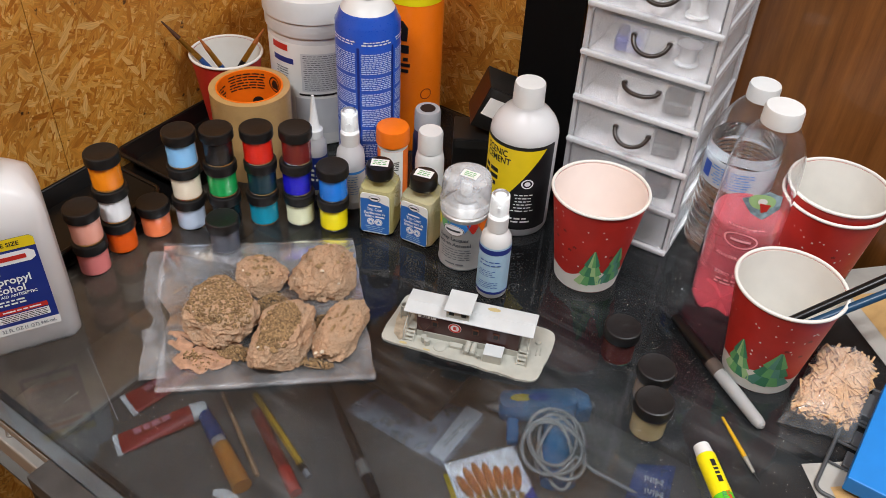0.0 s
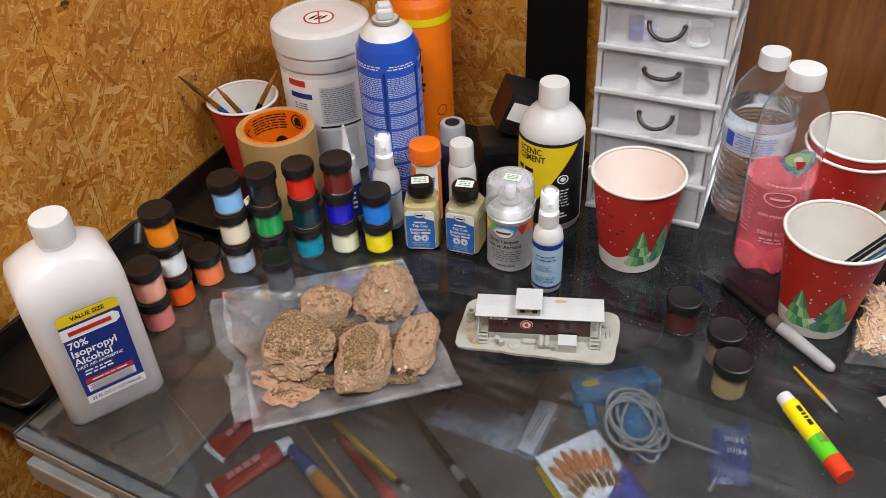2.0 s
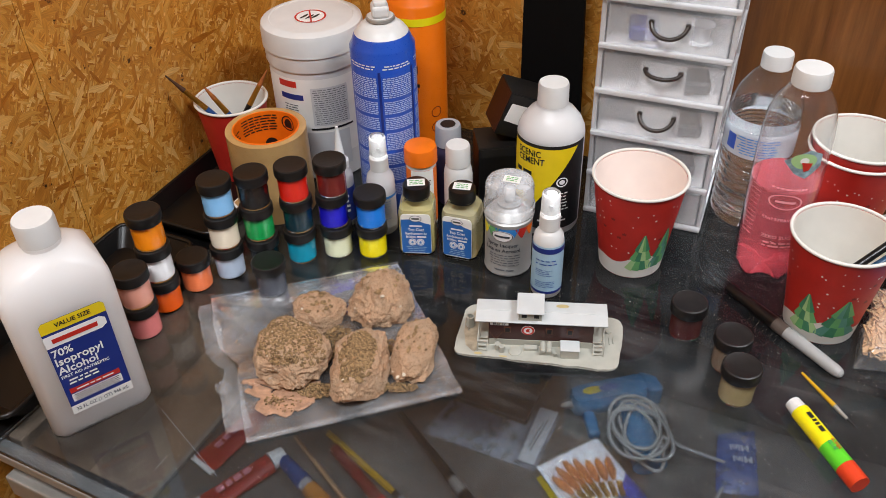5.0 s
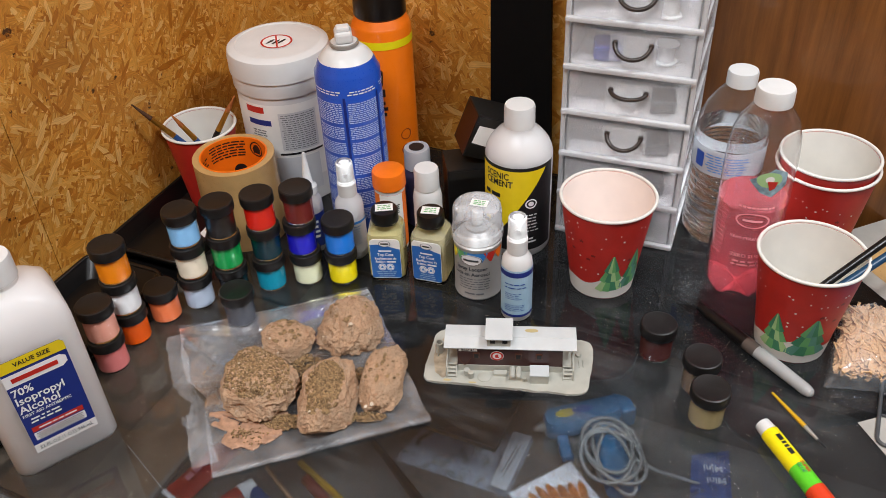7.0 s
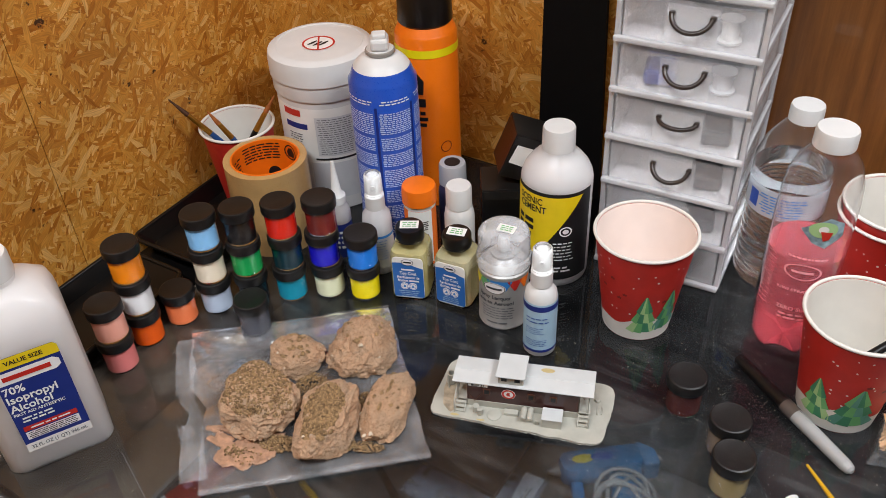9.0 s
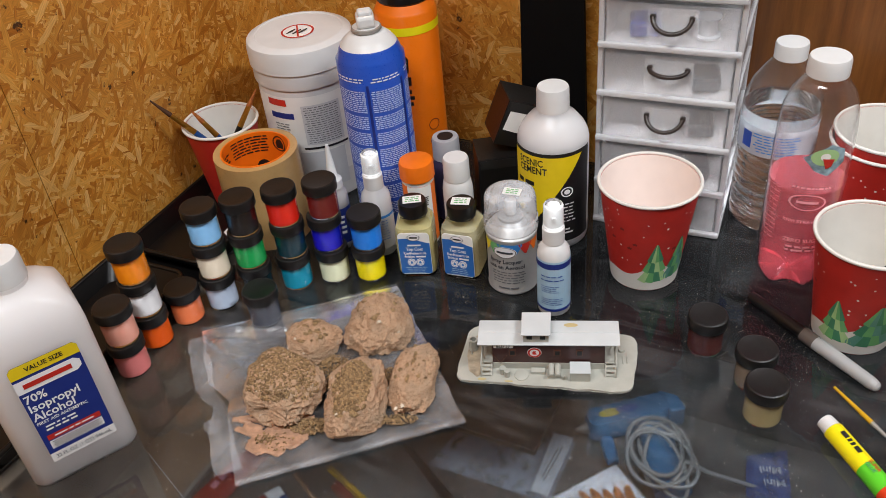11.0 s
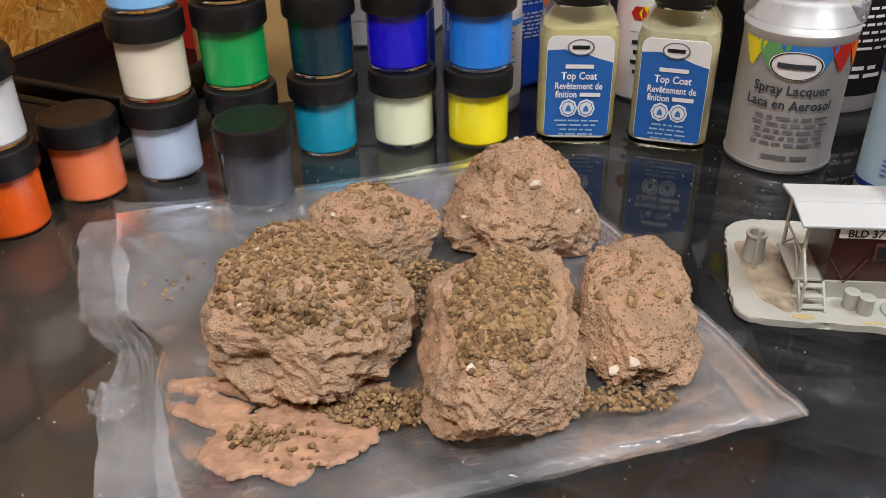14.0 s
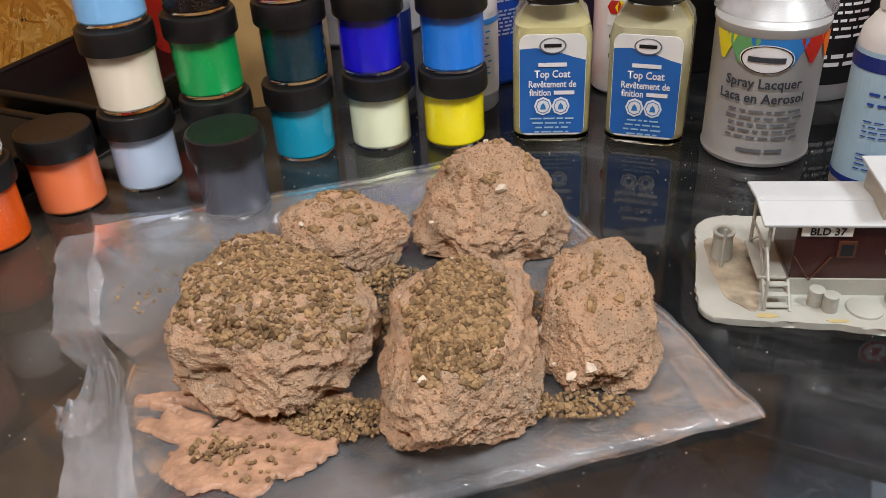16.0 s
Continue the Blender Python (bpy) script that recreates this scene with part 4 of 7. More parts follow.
def alcohol_bottle(x, y, rot):
    b = thing("alcohol_bottle", "large milky rubbing alcohol bottle with blue label and white cap", "bottle", pose(x, y, 0, 0, 0, rot))
    shift = lambda o, dx: [(x + dx, y) for x, y in o]
    o = lambda k, r=0.0105: rounded(0.088 * k, 0.064 * k, r * k)
    part("bottle", loft([(o(0.93), 0), (o(1.0), 0.005), (o(1.0), 0.140), (o(0.985), 0.149), (o(0.92), 0.160), (shift(rounded(0.064, 0.052, 0.02), 0.002), 0.170), (shift(rounded(0.042, 0.040, 0.018), 0.005), 0.176), (shift(rounded(0.030, 0.030, 0.0145), 0.005), 0.178), (shift(rounded(0.030, 0.030, 0.0145), 0.005), 0.185)]), "hdpe", b, smooth=0.8)
    part("cap", up(ribbed([(0.0135, 0.1825), (0.0163, 0.1825), (0.0163, 0.2005), (0.0152, 0.2030), (0, 0.2035)], 80, 0.1827, 0.201, 0.0005), 0, 0.005), "white", b, "white ribbed cap", smooth=0.7)
    return b


alcohol = alcohol_bottle(-0.2355, 0.6100, 37)
alcohol.matrix_basis = alcohol.matrix_basis @ Matrix.Diagonal((1.0, 1.03, 1.0, 1))

# small bottles at the back


def small_bottles():
    b = thing("dropper_bottle", "small white dropper bottle with pointed tip and dark label", "bottle", pose(-0.0356, 0.8822, 0))
    part("bottle", lathe([(0, 0), (0.0115, 0), (0.0125, 0.002), (0.0125, 0.062), (0.0115, 0.068), (0.008, 0.074), (0, 0.074)], 36), "hdpe", b, smooth=0.7)
    part("tip", lathe([(0.0092, 0.074), (0.0092, 0.083), (0.0055, 0.087), (0.0016, 0.124), (0, 0.124)], 30), "white", b, "white pointed tip", smooth=0.7)
    b = thing("orange_cap_bottle", "white round bottle with orange screw cap and printed label", "bottle", pose(0.0529, 0.8807, 0))
    part("bottle", lathe([(0, 0), (0.015, 0), (0.0165, 0.002), (0.0165, 0.084), (0, 0.085)], 40), "white", b, smooth=0.7)
    part("cap", ribbed([(0.0165, 0.083), (0.0182, 0.083), (0.0180, 0.098), (0.0170, 0.101), (0.0155, 0.1015), (0, 0.1015)], 72, 0.0832, 0.099, 0.0004), "orange", b, "orange cap", smooth=0.7)
    b = thing("craft_paint_bottle", "small white craft paint bottle with white flip cap", "bottle", pose(0.0933, 0.8866, 0))
    part("bottle", lathe([(0, 0), (0.014, 0), (0.016, 0.002), (0.016, 0.062), (0.0145, 0.071), (0.0125, 0.074), (0, 0.074)], 40), "white", b, smooth=0.7)
    part("cap", ribbed([(0.0125, 0.074), (0.0138, 0.0745), (0.0136, 0.096), (0.0125, 0.0985), (0, 0.0988)], 72, 0.0748, 0.097, 0.0004), "white", b, smooth=0.7)
    b = thing("craft_paint_bottle", "small dark purple craft paint bottle with grey cap", "bottle", pose(0.0819, 0.9262, 0))
    part("bottle", lathe([(0, 0), (0.014, 0), (0.016, 0.002), (0.016, 0.065), (0.0145, 0.073), (0.0125, 0.076), (0, 0.076)], 40), M["plum"], b, smooth=0.7)
    part("cap", ribbed([(0.0135, 0.076), (0.0148, 0.0765), (0.0146, 0.098), (0.0135, 0.1005), (0, 0.1008)], 72, 0.0768, 0.099, 0.0004), M["greycap"], b, "grey cap with dark sticker", smooth=0.7)
    part("cap_sticker", up(lathe([(0, 0.0003), (0.0085, 0.0003), (0.0085, 0)], 32), 0.1008), "ink", b)


M["plum"] = paint("plum_label", "3a3148", 0.4, 0.1, 50, 0.05)
M["greycap"] = paint("grey_plastic", "a6a7ab", 0.4, 0.06, 50, 0.1)
small_bottles()


def carton(x, y, z, w, d, h, rx, ry, rz, label):
    b = thing("carton", label, "box", pose(x, y, z, rx, ry, rz), "small black cartons")
    part("box", rbox(w, d, h, 0.0008), "blackplastic", b)
    part("top_flap", move(rbox(w * 0.99, d * 0.96, 0.0007, 0.0002), pose(0, 0.0005, h + 0.0002, 1.2, 0, 0)), "blackmetal", b, "folded top flap")
    part("tuck_edge", up(rbox(w * 0.9, 0.0006, 0.010, 0.0002), h - 0.011, 0, -d / 2 - 0.0004), "blackmetal", b)
    return b


carton(0.1368, 0.9223, 0, 0.048, 0.045, 0.085, 0, 0, 8, "small black cardboard box standing upright")
upper = carton(0.1510, 0.9300, 0.0925, 0.05, 0.045, 0.05, 0, 22, 12, "small black cardboard box with white sticker lying on another")
part("sticker", move(rbox(0.018, 0.0004, 0.026, 0), pose(-0.012, -0.0228, 0.017, 0, 4, 0)), "paper", upper, "white barcode sticker")

# the black strap on the wall
b = thing("black_strap", "wide black webbing strap hanging against the wall", "strap", ROOM @ pose(-0.1968, V1 - 0.03, -0.004))
part("webbing", loft([([(-0.052, -0.003), (0.028, -0.003), (0.028, 0.003), (-0.052, 0.003)], 0.0), ([(-0.050, -0.003), (0.014, -0.003), (0.014, 0.003), (-0.050, 0.003)], 0.42)]), "strap", b)
part("buckle", up(rbox(0.080, 0.016, 0.05, 0.005), 0.31, -0.018, -0.008), "blackplastic", b, "black plastic buckle")


# ---- drawer tower ----


def open_box(w, d, h, t, r=0.004, taper=1.0, z0=0.0):
    """A box open at the top, with round corners and walls t thick."""
    bm = bmesh.new()
    rings = [[bm.verts.new((x, y, z)) for x, y in rounded(a, b, rr, 4)] for a, b, rr, z in
             ((w * taper, d * taper, r, z0), (w, d, r, z0 + h), (w - 2 * t, d - 2 * t, max(0.0005, r - t), z0 + h), (w * taper - 2 * t, d * taper - 2 * t, max(0.0005, r - t), z0 + t))]
    n = len(rings[0])
    for p, q in zip(rings, rings[1:]):
        for i in range(n):
            bm.faces.new((p[i], p[(i + 1) % n], q[(i + 1) % n], q[i]))
    bm.faces.new(rings[0][::-1])
    bm.faces.new(rings[-1])
    return bm


def drawer_tower(x, y, rot, count=8, pitch=0.0507, w=0.1310, d=0.131):
    b = thing("drawer_tower", "tall clear and white plastic tower of small drawers with dark handles", "storage drawers", pose(x, y, 0, 0, 0, rot))
    h = count * pitch
    for sx in (-1, 1):
        for k in range(count):
            part("side_panel", up(rbox(0.003, d - 0.012, pitch - 0.008, 0.001), k * pitch + 0.004, sx * (w / 2 - 0.0025), d / 2 + 0.004), M["towerwall"], b)
            part("side_rail", up(rbox(0.0045, d - 0.006, 0.008, 0.001), k * pitch + 0.0005, sx * (w / 2 - 0.0013), d / 2 + 0.003), M["lip"], b, "white side rail")
        for yy in (0.006, d - 0.006):
            part("corner_post", up(rbox(0.0050, 0.009, h - 0.002, 0.001), 0.001, sx * (w / 2 - 0.0016), yy), M["lip"], b, "white corner post")
    part("back_panel", up(rbox(w - 0.012, 0.003, h - 0.01, 0.001), 0.004, 0, d - 0.002), "white", b)
    for k in range(count + 1):
        part("shelf", up(rbox(w, d - 0.004, 0.0035, 0.001), max(0, k * pitch - 0.0042), 0, d / 2 + 0.004), M["towerwall"], b)
    for k in range(count):
        z = k * pitch
        dr = part("drawer", up(open_box(w - 0.009, d - 0.02, pitch - 0.0065, 0.0018, 0.003), z + 0.0008, 0, d / 2 - 0.009), "drawer", b, "frosted clear drawer")
        dr.visible_shadow = False
        part("lip", up(rbox(w + 0.001, 0.006, 0.0055, 0.0016), z + 0.0002, 0, -0.001), M["lip"], dr, "frosted white front lip")
        part("front_plate", up(rbox(0.046, 0.0016, pitch - 0.017, 0.0006), z + 0.0085, 0.002, -0.0002), "drawer", dr, "raised plate behind the handle").visible_shadow = False
        pts = []
        sag = 0.012 if k != 3 else 0.004
        for j in range(17):
            a = math.pi * j / 16
            pts.append((0.002 - 0.0175 * math.cos(a), -0.0025 - 0.009 * math.sin(a), z + pitch * 0.68 - sag * math.sin(a)))
        part("handle", sweep(pts, 0.0022, 10), M["handle"], dr, "dark brown bail handle", smooth=0.9)
        for sx in (-1, 1):
            part("hinge", up(rbox(0.005, 0.005, 0.004, 0.001), z + pitch * 0.68 - 0.002, 0.002 + sx * 0.0175, -0.002), M["handle"], dr)
    return b


M["lip"] = clear("white_translucent_plastic", (0.76, 0.76, 0.77), 0.16, 1.2, trans=0.35)
M["towerwall"] = film("translucent_tower_plastic", (0.82, 0.82, 0.83), 0.45, 0.25, 0.1, 40)
M["handle"] = paint("dark_brown_plastic", "2e2622", 0.3, 0.1, 60, 0.05)
tower = drawer_tower(0.2993, 0.8800, -20.2)

# ---- caboose model ----
M["styrene"] = paint("pale_grey_styrene", "b2b1a6", 0.5, 0.08, 90, 0.2)
M["roofwhite"] = paint("white_styrene_roof", "c8cccc", 0.45, 0.05, 60, 0.15)
M["carred"] = paint("dark_maroon_model_paint", "3c1714", 0.35, 0.15, 80, 0.2, coat=0.2)


def caboose(x, y, rot):
    b = thing("model_caboose", "small maroon model railway caboose with white roof on grey base", "model building", pose(x, y, 0, 0, 0, rot))
    out = []
    for px, py in rounded(0.149, 0.065, 0.010, 4):
        out.append((px - 0.0015 + 0.06 * py, py + 0.0045))
    fine = []
    for i, (p, q) in enumerate(zip(out, out[1:] + out[:1])):
        n = max(1, int(math.dist(p, q) / 0.0025))
        for k in range(n):
            a = k / n
            x, y = p[0] * (1 - a) + q[0] * a, p[1] * (1 - a) + q[1] * a
            w = 0.0016 * noise.noise(Vector((x * 90, y * 90, 5))) + 0.0006 * noise.noise(Vector((x * 330, y * 330, 8)))
            fine.append((x + w, y + w))
    part("base", prism(fine, 0, 0.0028, 0.0007), "styrene", b, "pale grey scenic base with ragged edge")
    S = pose(-0.001, 0.003, 0, 0, 0, 4.8)

    def bit(name, bm, mat, label="", smooth=None):
        return part(name, move(bm, S), mat, b, label, smooth)

    bit("floor_sill", up(rbox(0.094, 0.024, 0.0075, 0.0004), 0.0026), "styrene", "grey underframe")
    bit("body", up(rbox(0.094, 0.0235, 0.0235, 0.0004), 0.010), "carred", "dark maroon car body")
    bit("roof", move(rbox(0.118, 0.0145, 0.0013, 0.0004), pose(0, -0.0069, 0.0340, 8, 0, 0)), "roofwhite", "white front roof slope")
    bit("roof", move(rbox(0.118, 0.0145, 0.0013, 0.0004), pose(0, 0.0071, 0.0342, -8, 0, 0)), "roofwhite", "white rear roof slope")
    bit("roof_ridge", up(rbox(0.116, 0.0030, 0.0008, 0.0002), 0.0356), "roofwhite")
    bit("glue_stain", move(lathe([(0, 0.0004), (0.0035, 0.0003), (0.0040, 0)], 14), pose(0.019, 0.008, 0.0355, -8, 0, 0) @ Matrix.Diagonal((1.5, 0.7, 1, 1))), M["stain"], "yellow glue stain")
    bit("cupola", up(rbox(0.021, 0.021, 0.0105, 0.0004), 0.0345, -0.010, -0.001), "styrene", "grey cupola")
    bit("cupola_roof", up(rbox(0.0245, 0.0270, 0.0012, 0.0004), 0.0451, -0.010, -0.001), "roofwhite", "white cupola roof")
    for dx in (-0.0055, 0.0055):
        bit("cupola_window", up(rbox(0.0045, 0.0006, 0.0036, 0.0001), 0.0385, -0.010 + dx, -0.0117), "ink", "dark cupola window")
    for dx in (-0.030, 0.0075, 0.026):
        w = bit("window", up(rbox(0.0060, 0.0009, 0.0068, 0.0001), 0.0195, dx, -0.0121), M["winbrown"], "brown window frame")
        bit("pane", up(rbox(0.0040, 0.0004, 0.0046, 0), 0.0206, dx, -0.0127), "ink", "dark window pane")
    for dx in (-0.0405,):
        bit("door_arch", move(sweep([(-0.006 + 0.012 * k / 10, 0, -0.0010 * (10 - abs(2 * k - 10)) ) for k in range(11)], 0.0003, 6), pose(dx, -0.0121, 0.0195)), M["winbrown"])
    bit("emblem", up(disc(0.0060), 0.0232, -0.0115, -0.0124), "whiteink", "round white emblem")
    bit("emblem_ring", up(disc(0.0056, hole=0.0040), 0.0232, -0.0115, -0.0127), M["redink"], "red ring")
    bit("emblem_mark", up(flat([(-0.0015, -0.002), (0.0018, -0.0022), (0.0010, 0.0002), (0.0016, 0.0018), (-0.0006, 0.0022), (-0.0018, 0.0004)]), 0.0232, -0.0115, -0.0127), M["redink"])
    bit("sign", up(rbox(0.0165, 0.0006, 0.0042, 0), 0.0285, -0.0375, -0.0122), "paper", "white name plate")
    bit("sign_text", up(lettering("BLD 37", 0.0042, 0.9), 0.0305, -0.0375, -0.0128), "ink")
    # porch posts and rails
    for sx in (-1, 1):
        for yy in (-0.0105, 0.0105):
            bit("post", sweep([(sx * 0.0555, yy, 0.0026), (sx * 0.0555, yy, 0.0335)], 0.0007, 6), "styrene")
        bit("porch_floor", up(rbox(0.010, 0.023, 0.0012, 0.0003), 0.009, sx * 0.0525), "styrene")
        bit("rail", sweep([(sx * 0.0555, -0.0105, 0.020), (sx * 0.0555, 0.0105, 0.020)], 0.0005, 6), "styrene")
        bit("brace", sweep([(sx * 0.0555, -0.0105, 0.011), (sx * 0.0555, 0.0, 0.020), (sx * 0.0555, 0.0105, 0.011)], 0.0005, 6), "styrene")
        for k in range(3):
            bit("step", up(rbox(0.0078, 0.0024, 0.0009, 0.0002), 0.0035 + k * 0.0028, sx * 0.0520, -0.0195 + k * 0.0024), "styrene")
        for ex in (-0.0042, 0.0042):
            bit("stringer", sweep([(sx * 0.0520 + ex, -0.0212, 0.0028), (sx * 0.0520 + ex, -0.0135, 0.0108)], 0.0006, 6), "styrene")
        bit("handrail", sweep([(sx * 0.0565, -0.0212, 0.0028), (sx * 0.0565, -0.0205, 0.0155), (sx * 0.0560, -0.0115, 0.0230)], 0.0006, 6), "styrene")
    for dx, dy in ((-0.0385, -0.0170), (-0.0345, -0.0200)):
        bit("barrel", up(lathe([(0, 0), (0.0026, 0), (0.0027, 0.0004), (0.0025, 0.0022), (0.0027, 0.0024), (0.0025, 0.0046), (0.0027, 0.0066), (0.0023, 0.0068), (0, 0.0066)], 20), 0.0027, dx, dy), "styrene", "grey barrel", 0.6)
    bit("manhole", up(lathe([(0.0062, 0), (0.0060, 0.0010), (0.0045, 0.0019), (0, 0.0022)], 28), 0.0026, -0.0225, -0.0195), "styrene", "low round mound", 0.8)
    for dx in (0.0025, 0.0080):
        bit("gas_tank", move(lathe([(0, -0.0062), (0.0015, -0.0060), (0.0026, -0.0048), (0.0026, 0.0048), (0.0015, 0.0060), (0, 0.0062)], 18), pose(dx, -0.0185, 0.0088, 90, 0, 0)), "styrene", "grey gas tank", 0.6)
    bit("tank_stand", up(rbox(0.012, 0.008, 0.0036, 0.0004), 0.0026, 0.0052, -0.0185), "styrene")
    bit("wheel", move(lathe([(0.0010, -0.0006), (0.0024, -0.0006), (0.0024, 0.0006), (0.0010, 0.0006)], 20), pose(0.0135, -0.0235, 0.0050, 90, 0, 0)), "styrene", "small wheel")
    bit("crate", up(rbox(0.0165, 0.0125, 0.0098, 0.0005), 0.0026, 0.0265, -0.0195), "styrene", "plain grey crate")
    bit("crate_lid", up(rbox(0.0172, 0.0132, 0.0010, 0.0003), 0.0124, 0.0265, -0.0195), "roofwhite")
    bit("bench", up(rbox(0.012, 0.005, 0.0035, 0.0004), 0.0026, -0.0085, -0.0160), "styrene")
    bit("chimney_pot", up(lathe([(0.0036, 0), (0.0040, 0.0006), (0.0035, 0.0110), (0.0040, 0.0114), (0.0040, 0.0122), (0.0026, 0.0122), (0.0026, 0.003), (0, 0.003)], 24), 0.0027, -0.0655, 0.0105), "styrene", "grey round pot", 0.6)
    bit("ladder_pole", sweep([(-0.0665, 0.004, 0.0026), (-0.0665, 0.004, 0.020)], 0.0007, 6), "styrene")
    for dx, dy in ((0.063, -0.002), (0.0665, -0.001)):
        bit("rail_stub", sweep([(dx, dy - 0.004, 0.0032), (dx, dy + 0.004, 0.0032)], 0.0006, 6), "styrene")
    bit("stump", up(lathe([(0.0030, 0), (0.0024, 0.0020), (0, 0.0024)], 14), 0.0026, 0.0625, 0.0095), "styrene")
    for cx, cy, ax, ay, mat, seed in ((-0.0625, 0.0060, 0.0085, 0.0230, "basebrown", 3), (-0.0560, -0.0240, 0.0040, 0.0012, "stain", 5), (-0.0330, -0.0262, 0.0035, 0.0009, "stain", 7)):
        rim = []
        for k in range(40):
            a = 2 * math.pi * k / 40
            r = 1 + 0.35 * noise.noise(Vector((math.cos(a) * 1.5, math.sin(a) * 1.5, seed)))
            rim.append((cx + ax * r * math.cos(a), cy + ay * r * math.sin(a)))
        bit("paint_patch", prism(rim, 0.0027, 0.0030), M[mat], "brownish patch on the base" if mat == "basebrown" else "yellow glue stain")
    return b


M["basebrown"] = paint("pale_brown_patch", "a89a84", 0.6, 0.4, 140, 0.3)
M["stain"] = paint("yellow_glue_stain", "c2b07c", 0.3, 0.1, 60, 0.1)
M["winbrown"] = paint("brown_window_frame", "5a3422", 0.5, 0.1, 60, 0.1)
M["redink"] = paint("red_ink", "c22a1e", 0.45, 0.05, 60, 0)
cab = caboose(0.1747, 0.6843, -8.9)
cab.matrix_basis = cab.matrix_basis @ Matrix.Diagonal((1.045, 1.10, 1.0, 1))

# ---- bag and plaster rocks ----


M["bag"] = thin_film("plastic_bag_film", 0.05, 0.22, 0.22, 130)
M["bagtop"] = thin_film("upper_bag_film", 0.095, 0.17, 0.40, 110)
M["bagfold"] = thin_film("folded_bag_film", 0.17, 0.16, 0.45, 120, 0.04)


def bilinear(c, s, t):
    return c[0] * (1 - s) * (1 - t) + c[1] * s * (1 - t) + c[2] * s * t + c[3] * (1 - s) * t


def along(line, t):
    """A point on a line of points, t from 0 to 1."""
    k = min(len(line) - 2, int(t * (len(line) - 1)))
    f = t * (len(line) - 1) - k
    return line[k].lerp(line[k + 1], f)


def sheet(fn, n, m):
    bm = bmesh.new()
    g = [[bm.verts.new(fn(i / n, j / m)) for j in range(m + 1)] for i in range(n + 1)]
    for i in range(n):
        for j in range(m):
            bm.faces.new((g[i][j], g[i + 1][j], g[i + 1][j + 1], g[i][j + 1]))
    return bm


BAG_LEFT = [Vector(p) for p in ((-0.0860, 0.5570), (-0.0985, 0.5960), (-0.1085, 0.6260), (-0.1120, 0.6500), (-0.1350, 0.6720), (-0.1500, 0.7050), (-0.1610, 0.7455))]
BAG_RIGHT = [Vector(p) for p in ((0.1000, 0.6165), (0.0284, 0.8020))]
CREASES = [  # from, to, height, half-width
    ((0.0880, 0.6120), (0.0740, 0.6540), 0.0030, 0.0030), ((0.0740, 0.6540), (0.0540, 0.7120), 0.0018, 0.0030),
    ((-0.1600, 0.7440), (-0.1080, 0.6940), 0.0045, 0.0035), ((-0.1600, 0.7440), (-0.0760, 0.7390), 0.0060, 0.0050),
    ((-0.0760, 0.7390), (-0.0190, 0.7680), 0.0065, 0.0060), ((-0.0190, 0.7680), (0.0280, 0.8000), 0.0050, 0.0050),
    ((-0.1140, 0.6240), (-0.0880, 0.5760), 0.0035, 0.0022), ((-0.1120, 0.6240), (-0.0720, 0.5820), 0.0026, 0.0022), ((-0.1100, 0.6250), (-0.0640, 0.5960), 0.0020, 0.0018),
    ((-0.0300, 0.6080), (0.0080, 0.5920), 0.0022, 0.0024), ((0.0100, 0.5900), (0.0700, 0.6080), 0.0016, 0.0030), ((0.0920, 0.6180), (0.0400, 0.6060), 0.0014, 0.0024),
]


